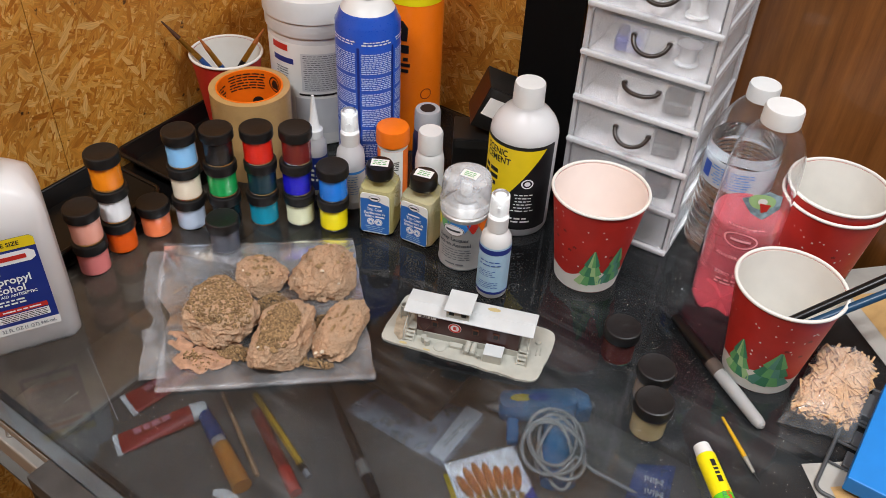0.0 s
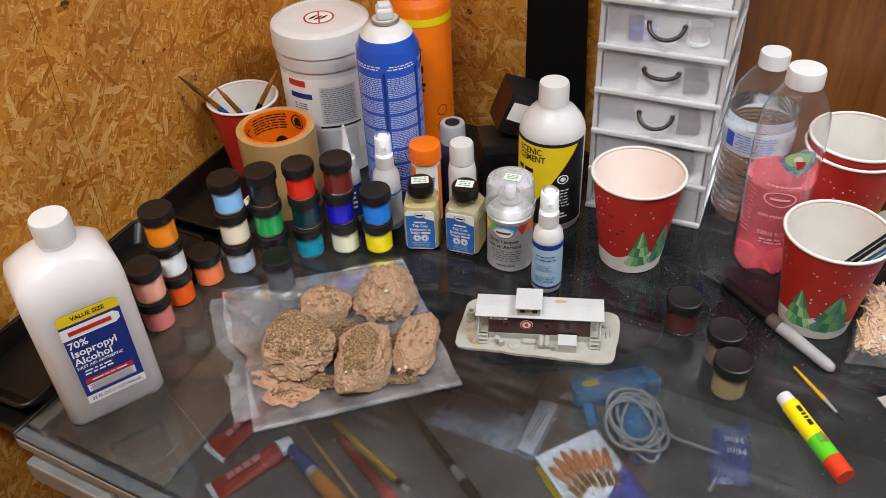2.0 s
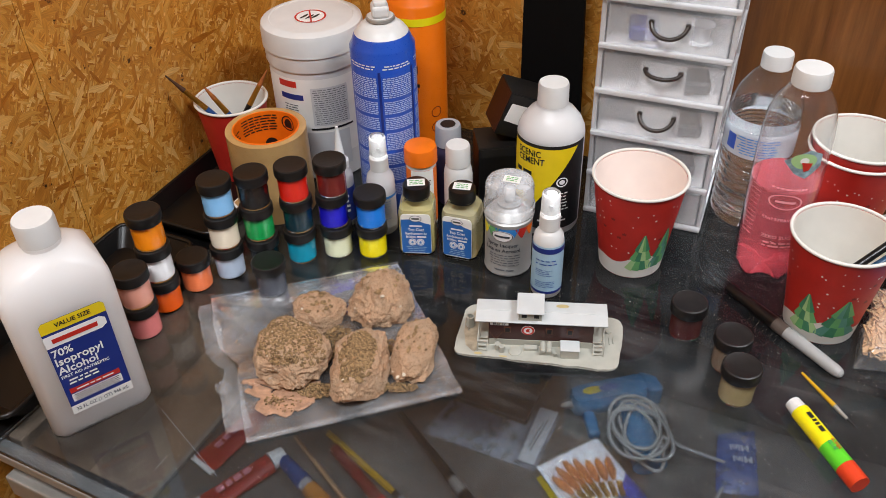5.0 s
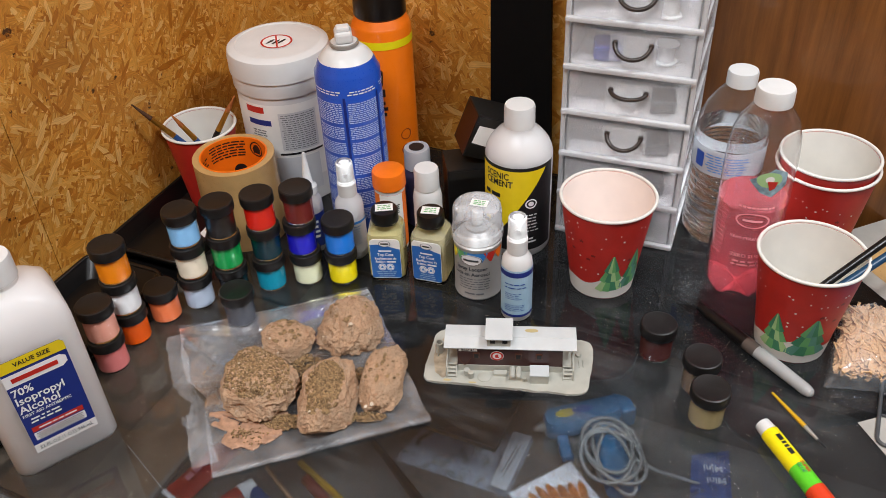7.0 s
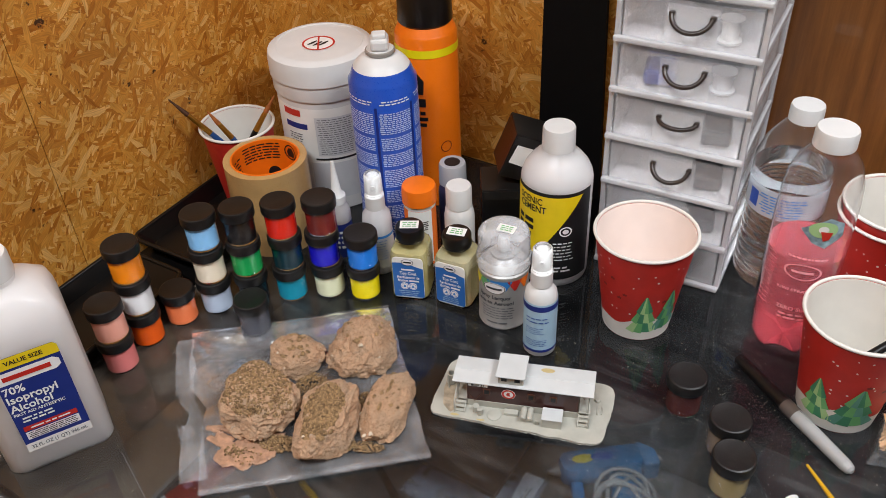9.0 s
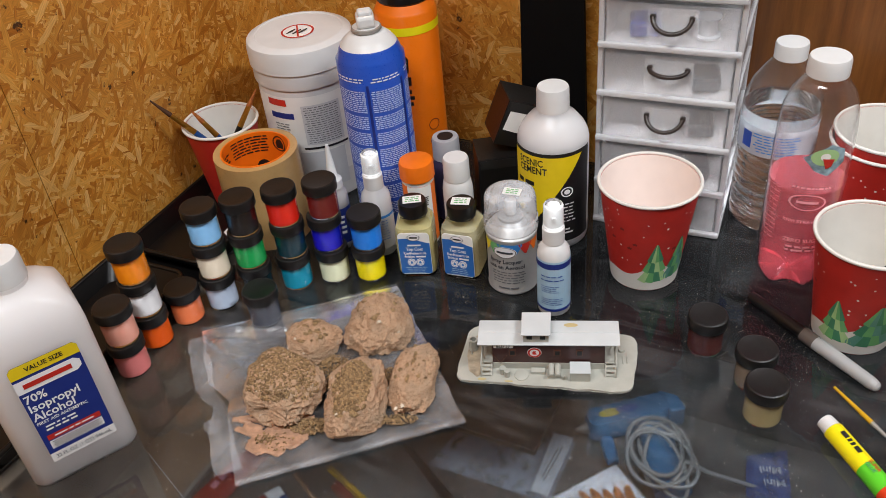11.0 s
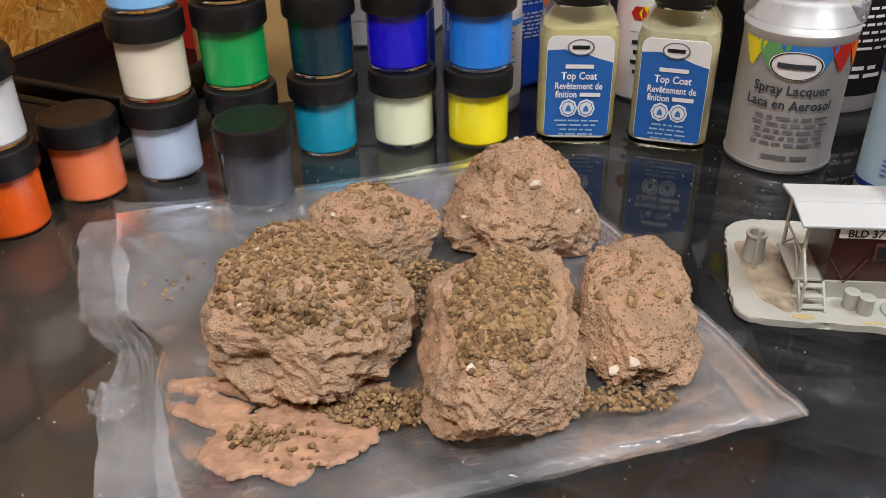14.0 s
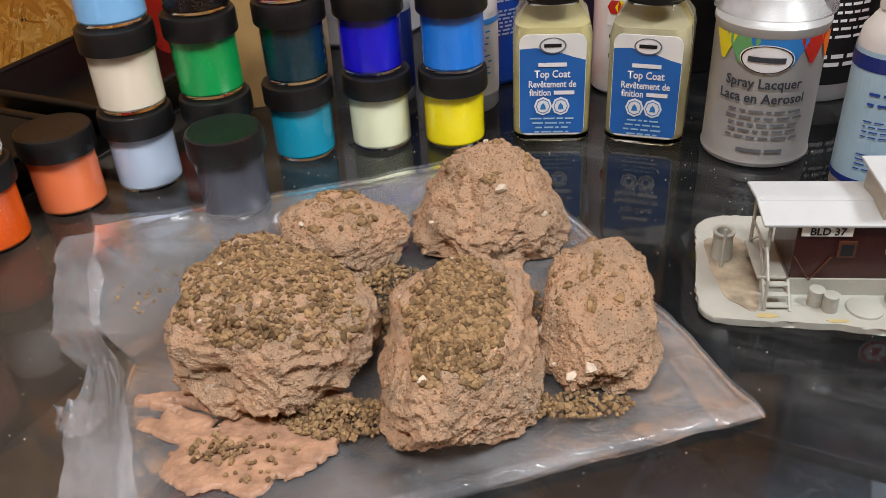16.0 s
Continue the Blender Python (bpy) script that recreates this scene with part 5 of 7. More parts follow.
def plastic_bag():
    b = thing("plastic_bag", "wrinkled clear plastic bag lying flat under the rocks", "plastic bag", pose(0, 0, 0))
    rnd = random.Random(12)
    lines = [(Vector(p), Vector(q), h, w) for p, q, h, w in CREASES]
    for _ in range(46):
        s, t, a, ln = rnd.random(), rnd.random(), rnd.uniform(0, math.pi), rnd.uniform(0.012, 0.05)
        p = along(BAG_LEFT, t).lerp(along(BAG_RIGHT, t), s)
        lines.append((p, p + Vector((math.cos(a), math.sin(a))) * ln, rnd.uniform(0.0004, 0.0013), rnd.uniform(0.0010, 0.0030)))

    def relief(p):
        z = 0.0
        for a, c, h, w in lines:
            ab = c - a
            f = max(0.0, min(1.0, (p - a).dot(ab) / ab.length_squared))
            d = (p - a - ab * f).length
            if d < 5 * w:
                z += h * math.exp(-d / w) * (0.35 + 0.65 * math.sin(math.pi * (0.12 + 0.76 * f)))
        return z

    def layer(z0, wave, folded):
        def f(s, t):
            p = along(BAG_LEFT, t).lerp(along(BAG_RIGHT, t), s)
            k = abs(noise.noise(Vector((p.x * 26, p.y * 26, 3 + z0)))) + 0.35 * abs(noise.noise(Vector((p.x * 80, p.y * 60, 7 + z0))))
            edge = 0.0016 * noise.noise(Vector((p.x * 60, p.y * 60, 11)))
            z = z0 + wave * k + (relief(p) if folded else 0.0)
            return (p.x + edge * (1 - min(1, 8 * min(s, 1 - s))), p.y + edge * (1 - min(1, 8 * min(t, 1 - t))), z)
        return f

    def hem(s, t):
        # the welded front edge, standing up a little and buckled
        p = BAG_LEFT[0].lerp(BAG_RIGHT[0], s)
        d = (BAG_LEFT[1] - BAG_LEFT[0]).normalized()
        k = noise.noise(Vector((s * 26, 0, 21))) + 0.5 * noise.noise(Vector((s * 70, 0, 25)))
        q = p + d * (t * 0.0060 + 0.0007 * k * math.sin(math.pi * s))
        return (q.x, q.y, 0.0024 + (0.0021 + 0.0013 * k) * math.sin(math.pi * t) * min(1.0, 8 * (1 - s)))

    spine = [Vector(p) for p in ((-0.1620, 0.7310, 0.004), (-0.1550, 0.7100, 0.004), (-0.1465, 0.6880, 0.004), (-0.1385, 0.6660, 0.004), (-0.1285, 0.6520, 0.005), (-0.1175, 0.6370, 0.006), (-0.1130, 0.6220, 0.005), (-0.1055, 0.5980, 0.003), (-0.0940, 0.5700, 0.002))]
    wide = (0.015, 0.017, 0.018, 0.018, 0.014, 0.010, 0.017, 0.021, 0.024)

    def mouth(s, t):
        # the open end: a flat flap, a twisted neck and a fan
        k = min(len(spine) - 2, int(t * (len(spine) - 1)))
        f = t * (len(spine) - 1) - k
        p = spine[k].lerp(spine[k + 1], f)
        w = wide[k] * (1 - f) + wide[k + 1] * f
        edge = noise.noise(Vector((t * 7, s * 2, 51))) + 0.5 * noise.noise(Vector((t * 19, s * 3, 53)))
        bunch = 0.10 + max(0, 1 - abs(t - 0.62) / 0.22)
        ridge = abs(noise.noise(Vector((s * 5, t * 1.6, 57)))) + 0.6 * abs(noise.noise(Vector((s * 13, t * 3, 59))))
        q = p + Vector((0.93, 0.36, 0)) * ((s - 0.5) * w + 0.0026 * edge * (abs(2 * s - 1) + 0.2))
        return (q.x, q.y, p.z + 0.0010 + 0.011 * bunch * ridge + 0.0012 * abs(edge))

    def knot(s, t):
        # the pinched corner of the mouth
        a, r = 2 * math.pi * s, 0.0080 * t
        k = noise.noise(Vector((math.cos(a) * 3 * t, math.sin(a) * 3 * t, 41)))
        return (-0.1190 + r * math.cos(a) * (1 + 0.5 * k), 0.6190 + r * math.sin(a) * (1 + 0.4 * k), 0.003 + 0.006 * (1 - t) + 0.006 * abs(k))

    for name, bm, mat, lab in (("lower_film", sheet(layer(0.0008, 0.0012, False), 50, 50), "bag", "clear film"), ("upper_film", sheet(layer(0.0020, 0.0020, True), 190, 190), "bagtop", "wrinkled clear film"),
                               ("bag_mouth", sheet(mouth, 40, 200), "bagfold", "whitish bunched open end"),
                               ("pinched_corner", sheet(knot, 40, 14), "bagfold", "shiny pinched corner"), ("sealed_hem", sheet(hem, 200, 10), "bagtop", "shiny sealed edge")):
        part(name, bm, mat, b, lab, smooth=3).visible_shadow = False
    return b


plastic_bag()


def grains(places, name, parent, size=(0.0009, 0.0017), seed=3, label="", material="gravel", lift=0.3):
    """Many small angular stones, one mesh."""
    rnd = random.Random(seed)
    verts, faces = [], []
    g = (1 + math.sqrt(5)) / 2
    octa = [Vector(v).normalized() for v in ((-1, g, 0), (1, g, 0), (-1, -g, 0), (1, -g, 0), (0, -1, g), (0, 1, g), (0, -1, -g), (0, 1, -g), (g, 0, -1), (g, 0, 1), (-g, 0, -1), (-g, 0, 1))]
    tri = ((0, 11, 5), (0, 5, 1), (0, 1, 7), (0, 7, 10), (0, 10, 11), (1, 5, 9), (5, 11, 4), (11, 10, 2), (10, 7, 6), (7, 1, 8), (3, 9, 4), (3, 4, 2), (3, 2, 6), (3, 6, 8), (3, 8, 9), (4, 9, 5), (2, 4, 11), (6, 2, 10), (8, 6, 7), (9, 8, 1))
    for p in places:
        r = rnd.uniform(*size) * 0.62
        p = Vector(p) + Vector((0, 0, r * lift))
        e = Euler((rnd.uniform(0, 6), rnd.uniform(0, 6), rnd.uniform(0, 6))).to_matrix()
        sc = (rnd.uniform(0.9, 1.4), rnd.uniform(0.7, 1.1), rnd.uniform(0.45, 0.8))
        k = len(verts)
        for o in octa:
            f = rnd.uniform(0.62, 1.18)
            verts.append(Vector(p) + e @ Vector((o[0] * r * f * sc[0], o[1] * r * f * sc[1], o[2] * r * f * sc[2])))
        faces += [tuple(k + i for i in f) for f in tri]
    me = bpy.data.meshes.new(name)
    me.from_pydata([tuple(v) for v in verts], [], faces)
    me.materials.append(M[material])
    ob = new(name, me)
    ob.parent = parent
    return tagged(ob, label, "", "", "stuff")


def stones(places, name, parent, size, seed, label, material, sink=0.25):
    """Many small rounded stones bedded on a surface, one mesh; places are (point, normal)."""
    rnd = random.Random(seed)
    bm = bmesh.new()
    bmesh.ops.create_icosphere(bm, subdivisions=1, radius=1)
    ball = [v.co.copy() for v in bm.verts]
    tri = [tuple(v.index for v in f.verts) for f in bm.faces]
    bm.free()
    verts, faces = [], []
    for p, n in places:
        r = rnd.uniform(*size) * 0.5 * (1.0 + 0.5 * rnd.random() ** 3)
        q = Vector(n).to_track_quat("Z", "Y").to_matrix() @ Euler((rnd.uniform(-0.5, 0.5), rnd.uniform(-0.5, 0.5), rnd.uniform(0, 6.3))).to_matrix()
        sx, sy, sz = r * rnd.uniform(0.95, 1.4), r * rnd.uniform(0.8, 1.1), r * rnd.uniform(0.6, 0.95)
        c = Vector(p) + Vector(n) * sz * (1 - 2 * sink)
        k = len(verts)
        for o in ball:
            f = rnd.uniform(0.70, 1.16)
            verts.append(c + q @ Vector((o.x * sx * f, o.y * sy * f, o.z * sz * f)))
        faces += [tuple(k + i for i in f) for f in tri]
    me = bpy.data.meshes.new(name)
    me.from_pydata([tuple(v) for v in verts], [], faces)
    me.materials.append(M[material])
    ob = new(name, me)
    ob.parent = parent
    return tagged(ob, label, "", "", "stuff")


def spread(points, gap, limit, rnd):
    """Thins (point, normal) pairs until no two lie closer than gap."""
    rnd.shuffle(points)
    taken, out = set(), []
    for p, n in points:
        cell = (round(p.x / gap), round(p.y / gap), round(p.z / gap))
        if cell in taken:
            continue
        taken.add(cell)
        out.append((p, n))
        if len(out) >= limit:
            break
    return out


def rock(x, y, sx, sy, sz, rot, seed, label, patches, crumbs=2600, block=2.2, taper=0.0, cuts=5, bumps=()):
    """A lump of plaster: a broken, pitted body with ballast bedded in patches (direction, half-angle, cover) and crumbs all over."""
    t = thing("plaster_rock", label, "rock", pose(x, y, 0.0030, 0, 0, rot), "plaster rocks")
    bm = bmesh.new()
    bmesh.ops.create_icosphere(bm, subdivisions=7, radius=1)
    o = Vector((seed * 7.3, seed * 1.7, seed * 3.1))
    rnd = random.Random(seed)
    planes = []
    for _ in range(cuts):
        n = Vector((rnd.gauss(0, 1), rnd.gauss(0, 1), rnd.gauss(0.1, 0.6))).normalized()
        planes.append((n, rnd.uniform(0.70, 0.92)))
    knobs = [(Vector(b[:3]).normalized(), b[3], b[4]) for b in bumps]
    for v in bm.verts:
        d = v.co.normalized()
        k = 1 + 0.12 * noise.noise(d * 1.4 + o) + 0.13 * noise.noise(d * 3.0 + o) - 0.09 * abs(noise.noise(d * 5 + o))
        if block > 2:
            k *= (abs(d.x) ** block + abs(d.y) ** block + abs(d.z) ** block) ** (-1 / block)
        for n, a, w in knobs:
            k += a * math.exp(-((1 - d.dot(n)) / w) ** 2)
        p = d * k
        for n, off in planes:
            over = p.dot(n) - off
            if over > 0:
                p -= n * over * 0.75
        p *= 1 + 0.045 * noise.noise(d * 9 + o) - 0.010 * abs(noise.noise(d * 15 - o)) + 0.020 * noise.noise(d * 19 + o) + 0.011 * noise.noise(d * 38 + o) + 0.007 * noise.noise(d * 80 + o)
        p.x, p.y = p.x * (1 - taper * (p.z + 0.3)), p.y * (1 - taper * (p.z + 0.3))
        if p.z < -0.5:
            p.z = -0.5 + (p.z + 0.5) * 0.1
        v.co = Vector((p.x * sx, p.y * sy, max(0.0, (p.z + 0.55) * sz)))
    bm.normal_update()
    bedded, every = [], []
    for v in bm.verts:
        d = Vector((v.co.x / sx, v.co.y / sy, v.co.z / sz - 0.55)).normalized()
        place = (v.co.copy(), v.normal.copy())
        if v.co.z > 0.002:
            every.append(place)
        for a, half, cover in patches:
            edge = math.cos(radians(half)) + 0.16 * noise.noise(d * 3.5 + o) + 0.10 * noise.noise(d * 9 + o)
            if d.dot(Vector(a).normalized()) > edge and noise.noise(d * 6 - o) < 2 * cover - 1:
                bedded.append(place)
                break
    part("rock_body", bm, "clay", t, "rough tan painted plaster", smooth=3)
    stones(spread(bedded, 0.0011, 1400, rnd), "gravel", t, (0.0014, 0.0025), seed, "olive brown ballast stones", "gravel", 0.36)
    stones(spread(every, 0.0009, crumbs, rnd), "grit", t, (0.0003, 0.0008), seed + 20, "fine tan and brown grit", "grit", 0.3)
    chips = [e for e in every if e[1].z > 0.2]
    stones(spread(chips, 0.008, 6, rnd), "fleck", t, (0.0010, 0.0034), seed + 40, "cream plaster fleck", "fleck", 0.40)
    return t


M["grit"] = ballast("fine_tan_grit", "6e5030", "c49a72")
M["fleck"] = paint("cream_plaster", "d8c8b2", 0.7, 0.12, 120, 0.3)
UP = (0.0, 0.15, 1.0)
ROCKS = (
    (-0.0632, 0.6541, 0.0333, 0.0431, 0.0223, 20, 1, "large tan plaster rock with brown gravel on top", ((UP, 54, 0.82), ((0.5, -0.2, 0.8), 38, 0.6)), 1500, 2.2, 0.06, 4, ((1.0, -0.25, 0.1, 0.20, 0.10), (-0.5, -0.7, 0.05, -0.12, 0.05))),
    (-0.0461, 0.7152, 0.0264, 0.0252, 0.0133, -21, 2, "small tan plaster rock with brown gravel", ((UP, 40, 0.35),), 2600, 2.6, 0.10, 4, ((0.2, 0.3, 0.9, 0.18, 0.04), (-0.7, 0.1, 0.5, 0.10, 0.06))),
    (0.0165, 0.7350, 0.0320, 0.0397, 0.0200, -5, 3, "tall tan plaster rock with brown gravel", ((UP, 42, 0.28),), 3000, 2.3, 0.26, 2, ((1.0, -0.3, -0.2, 0.14, 0.16), (0.0, 0.0, 1.0, 0.08, 0.2))),
    (0.0052, 0.6374, 0.0261, 0.0485, 0.0206, 0, 4, "oblong tan plaster rock with brown gravel", (((0.0, -0.12, 1.0), 36, 0.88),), 2600, 2.8, 0.10, 5, ((0.1, -0.9, 0.35, 0.12, 0.10), (0.0, 0.7, 0.8, 0.12, 0.06))),
    (0.0525, 0.6633, 0.0218, 0.0389, 0.0107, -8, 5, "rounded tan plaster rock with brown gravel", ((UP, 40, 0.30),), 3000, 2.7, 0.06, 2, ((0.2, 0.7, 0.6, 0.10, 0.06),)),
)
for row in ROCKS:
    rock(*row)


def spilled():
    """Wet plaster run out over the bag, and loose ballast."""
    rnd = random.Random(11)
    t = thing("plaster_spill", "flat smear of tan plaster with loose brown gravel", "plaster", pose(0, 0, 0))
    runs = [(Vector(p), Vector(q), r) for p, q, r in (
        ((-0.0730, 0.6000), (-0.0470, 0.6040), 0.0130), ((-0.0640, 0.6120), (-0.0420, 0.6120), 0.0110), ((-0.0600, 0.6140), (-0.0280, 0.6200), 0.0120), ((-0.0740, 0.6060), (-0.0960, 0.6160), 0.0034),
        ((-0.0740, 0.6110), (-0.0900, 0.6190), 0.0028), ((-0.0720, 0.6225), (-0.0880, 0.6270), 0.0030), ((-0.0880, 0.6275), (-0.1010, 0.6262), 0.0024), ((-0.0860, 0.6215), (-0.0960, 0.6240), 0.0018), ((-0.0760, 0.6160), (-0.0860, 0.6205), 0.0024), ((-0.0660, 0.5930), (-0.0560, 0.5900), 0.0050))]

    def field(p):
        best = -1.0
        for a, c, r in runs:
            ab = c - a
            f = max(0.0, min(1.0, (p - a).dot(ab) / ab.length_squared))
            best = max(best, 1 - (p - a - ab * f).length / r)
        return best + 0.34 * noise.noise(Vector((p.x * 120, p.y * 120, 4))) + 0.26 * noise.noise(Vector((p.x * 300, p.y * 300, 9))) + 0.12 * noise.noise(Vector((p.x * 800, p.y * 800, 6)))

    bm = bmesh.new()
    step, x0, y0, nx, ny = 0.0005, -0.114, 0.578, 168, 112
    g = {}
    for i in range(nx):
        for j in range(ny):
            p = Vector((x0 + i * step, y0 + j * step))
            v = field(p)
            if v > 0.0:
                rise = min(1.0, v * 3.2)
                wrinkle = 0.0005 * noise.noise(Vector((p.x * 170 + p.y * 90, p.y * 300, 14))) + 0.0003 * noise.noise(Vector((p.x * 600, p.y * 600, 2)))
                high = 0.0010 if p.y > 0.6225 else 0.0
                g[i, j] = bm.verts.new((p.x, p.y, 0.0044 + 0.0006 * rise * (2 - rise) + wrinkle * rise + high * rise))
    for i, j in list(g):
        q = [(i, j), (i + 1, j), (i + 1, j + 1), (i, j + 1)]
        if all(k in g for k in q):
            bm.faces.new([g[k] for k in q])
    for v in [v for v in bm.verts if not v.link_faces]:
        bm.verts.remove(v)
    rim = [e for e in bm.edges if len(e.link_faces) == 1]
    for v in {v for e in rim for v in e.verts}:
        p, h = v.co.xy.copy(), 0.00015
        for _ in range(3):
            here = field(p)
            slope = Vector((field(p + Vector((h, 0))) - here, field(p + Vector((0, h))) - here)) / h
            pace = slope * (-here / max(slope.length_squared, 1.0))
            p += pace * min(1.0, 0.0004 / max(pace.length, 1e-9))
        v.co.x, v.co.y, v.co.z = p.x, p.y, min(v.co.z, 0.0042)
    skirt = bmesh.ops.extrude_edge_only(bm, edges=rim)["geom"]
    for v in skirt:
        if isinstance(v, bmesh.types.BMVert):
            v.co.z = 0.0036
    part("smear", bm, M["wetclay"], t, "smooth tan plaster smear", smooth=1.2)
    up_ = Vector((0, 0, 1))
    pts = []
    for cx, cy, ax, ay, high, n in ((-0.0700, 0.6030, 0.009, 0.006, 0.0, 60), (-0.0560, 0.5990, 0.012, 0.010, 0.0, 34), (-0.0220, 0.6780, 0.017, 0.022, 0.010, 620), (-0.0320, 0.6150, 0.018, 0.009, 0.004, 520),
                                    (-0.0480, 0.6190, 0.018, 0.006, 0.001, 120), (0.0400, 0.6190, 0.020, 0.006, 0.001, 230), (0.0310, 0.6640, 0.008, 0.018, 0.004, 120), (-0.1200, 0.6900, 0.012, 0.018, 0.0, 16)):
        for _ in range(n):
            a, r = rnd.uniform(0, 6.283), math.sqrt(rnd.random())
            lift = 0.0052 if n < 100 and cy < 0.65 else 0.0050
            pts.append((Vector((cx + ax * r * math.cos(a), cy + ay * r * math.sin(a), lift + high * (1 - r) * rnd.random())), (up_ + Vector((rnd.gauss(0, 0.3), rnd.gauss(0, 0.3), 0))).normalized()))
    stones(pts, "loose_gravel", t, (0.0011, 0.0021), 77, "loose olive brown ballast", "gravel", 0.1)


M["wetclay"] = paint("wet_tan_plaster", "b0896e", 0.5, 0.28, 160, 0.7, coat=0.10)
spilled()

# ---- small things on the glass ----


def lying(name, label, category, a, b, z, pieces):
    """A round rod from a to b: pieces are (part, from, to, r0, r1, material, label), 0 to 1 along it."""
    a, b = Vector((a[0], a[1], z)), Vector((b[0], b[1], z))
    t = thing(name, label, category, Matrix.Translation(a) @ (b - a).to_track_quat("X", "Z").to_matrix().to_4x4())
    ln = (b - a).length
    for pn, f, g, r0, r1, mat, lab in pieces:
        part(pn, move(lathe([(0, f * ln), (r0, f * ln), (r1, g * ln), (0, g * ln)], 28), pose(0, 0, 0, 0, 90, 0)), mat, t, lab, smooth=0.7)
    return t


M["greybarrel"] = paint("grey_pen_barrel", "a9a9a8", 0.4, 0.05, 50, 0.05)
M["greydark"] = paint("brownish_grey_plastic", "5f554f", 0.4, 0.1, 60, 0.05)
lying("marker_pen", "permanent marker with black cap and grey barrel lying on glass", "marker", (0.3698, 0.7559), (0.4431, 0.6337), 0.0067,
      [("cap", 0, 0.44, 0.0050, 0.0066, "blackplastic", "black cap"), ("collar", 0.44, 0.54, 0.0067, 0.0066, M["greydark"], "brownish grey collar"), ("barrel", 0.54, 0.95, 0.0064, 0.0056, "greybarrel", "pale grey barrel"), ("end", 0.95, 0.985, 0.0055, 0.0044, "greybarrel", "rounded end"), ("end", 0.985, 1.0, 0.0044, 0.0020, "greybarrel", "rounded end")])
M["tubeend"] = paint("red_orange_plastic", "d8401c", 0.35, 0.04, 50, 0.05)
M["yellowprint"] = paint("yellow_label_print", "f0e010", 0.35, 0.04, 50, 0.03)
M["greenprint"] = paint("green_label_print", "5ccc2a", 0.35, 0.04, 50, 0.03)
lying("glue_pen", "small glue tube with white cap, yellow green label, orange end", "glue", (0.3885, 0.5993), (0.4167, 0.5127), 0.0089,
      [("cap", 0, 0.12, 0.0068, 0.0075, "white", "white cap"), ("label", 0.12, 0.55, 0.0082, 0.0084, "yellowprint", "yellow label"), ("band", 0.55, 0.8, 0.0084, 0.0084, "greenprint", "green label end"), ("end_cap", 0.8, 1.0, 0.0088, 0.0085, M["tubeend"], "red-orange end cap")])
M["brushwood"] = paint("yellow_brush_handle", "d0a020", 0.35, 0.08, 80, 0.03, coat=0.4)
lying("fine_brush", "thin yellow handled paint brush lying on the glass", "paint brush", (0.41, 0.6405), (0.4368, 0.5762), 0.003,
      [("handle", 0, 0.62, 0.0012, 0.0022, "brushwood", ""), ("ferrule", 0.62, 0.85, 0.0020, 0.0013, "alu", "metal ferrule"), ("bristles", 0.85, 1.0, 0.0012, 0.0004, "ink", "dark bristles")])

# ---- printing on the things ----


def stick(parent, bm, r, angle, z, material, name="printed_mark", label="", lift=0.0006, taper=0.0):
    """Puts a flat print on a round thing."""
    bm = up(bm, z if not taper else 0.0)
    if taper:
        bm = up(bm, z)
    return part(name, wrap(bm, r, angle, lift, taper), material, parent, label)


M["yellowlab"] = paint("yellow_label_field", "efd21a", 0.45, 0.04, 60, 0.03)
M["blueink"] = paint("blue_label_field", "1f4aa8", 0.42, 0.05, 60, 0.03)
M["navy"] = paint("navy_label_field", "1b2f80", 0.42, 0.05, 60, 0.03)
M["skyink"] = paint("sky_blue_label_field", "2f7fc8", 0.42, 0.05, 60, 0.03)
M["slate"] = paint("slate_print", "3c4048", 0.45, 0.05, 60, 0)
M["pinkpale"] = paint("pale_pink_print", "f0b4b8", 0.4, 0.03, 60, 0)
M["teal"] = paint("teal_print", "5b9483", 0.45, 0.08, 60, 0.03)
M["green1"] = paint("light_green_print", "a9cf90", 0.45, 0.08, 60, 0.03)
M["green2"] = paint("mid_green_print", "6bae6c", 0.45, 0.08, 60, 0.03)
M["green3"] = paint("dark_green_print", "3f8560", 0.45, 0.08, 60, 0.03)

# scenic cement label
R = 0.0345
stick(scenic, flat([(-0.046, 0.030), (-0.046, 0.1045), (0.033, 0.1045), (-0.012, 0.030)]), R, -5, 0.014, "yellowlab", "yellow_field", "yellow label field")
stick(scenic, up(lettering("SCENIC", 0.0112, 0.72, "LEFT"), 0, -0.034), R, -5, 0.1105, "ink", "label_line", lift=0.0009)
stick(scenic, up(lettering("CEMENT", 0.0112, 0.72, "LEFT"), 0, -0.034), R, -5, 0.1010, "ink", "label_line", lift=0.0009)
stick(scenic, up(bars(3, 0.022, 0.026, 0.6, 0.3, 4, 2), 0, -0.026), R, -5, 0.076, "ink", "label_print", lift=0.0009)
stick(scenic, disc(0.0062, hole=0.0048), R, 22, 0.076, "whiteink", "round_emblem", lift=0.0009)
stick(scenic, disc(0.0030), R, 22, 0.076, "whiteink", "round_emblem", lift=0.0009)
stick(scenic, bars(6, 0.024, 0.026, 0.35, 0.35, 5, 4), R, 18, 0.050, "whiteink", "label_print", lift=0.0009)
stick(scenic, bars(2, 0.030, 0.009, 0.5, 0.3, 6, 3), R, 8, 0.026, "whiteink", "label_print", lift=0.0009)

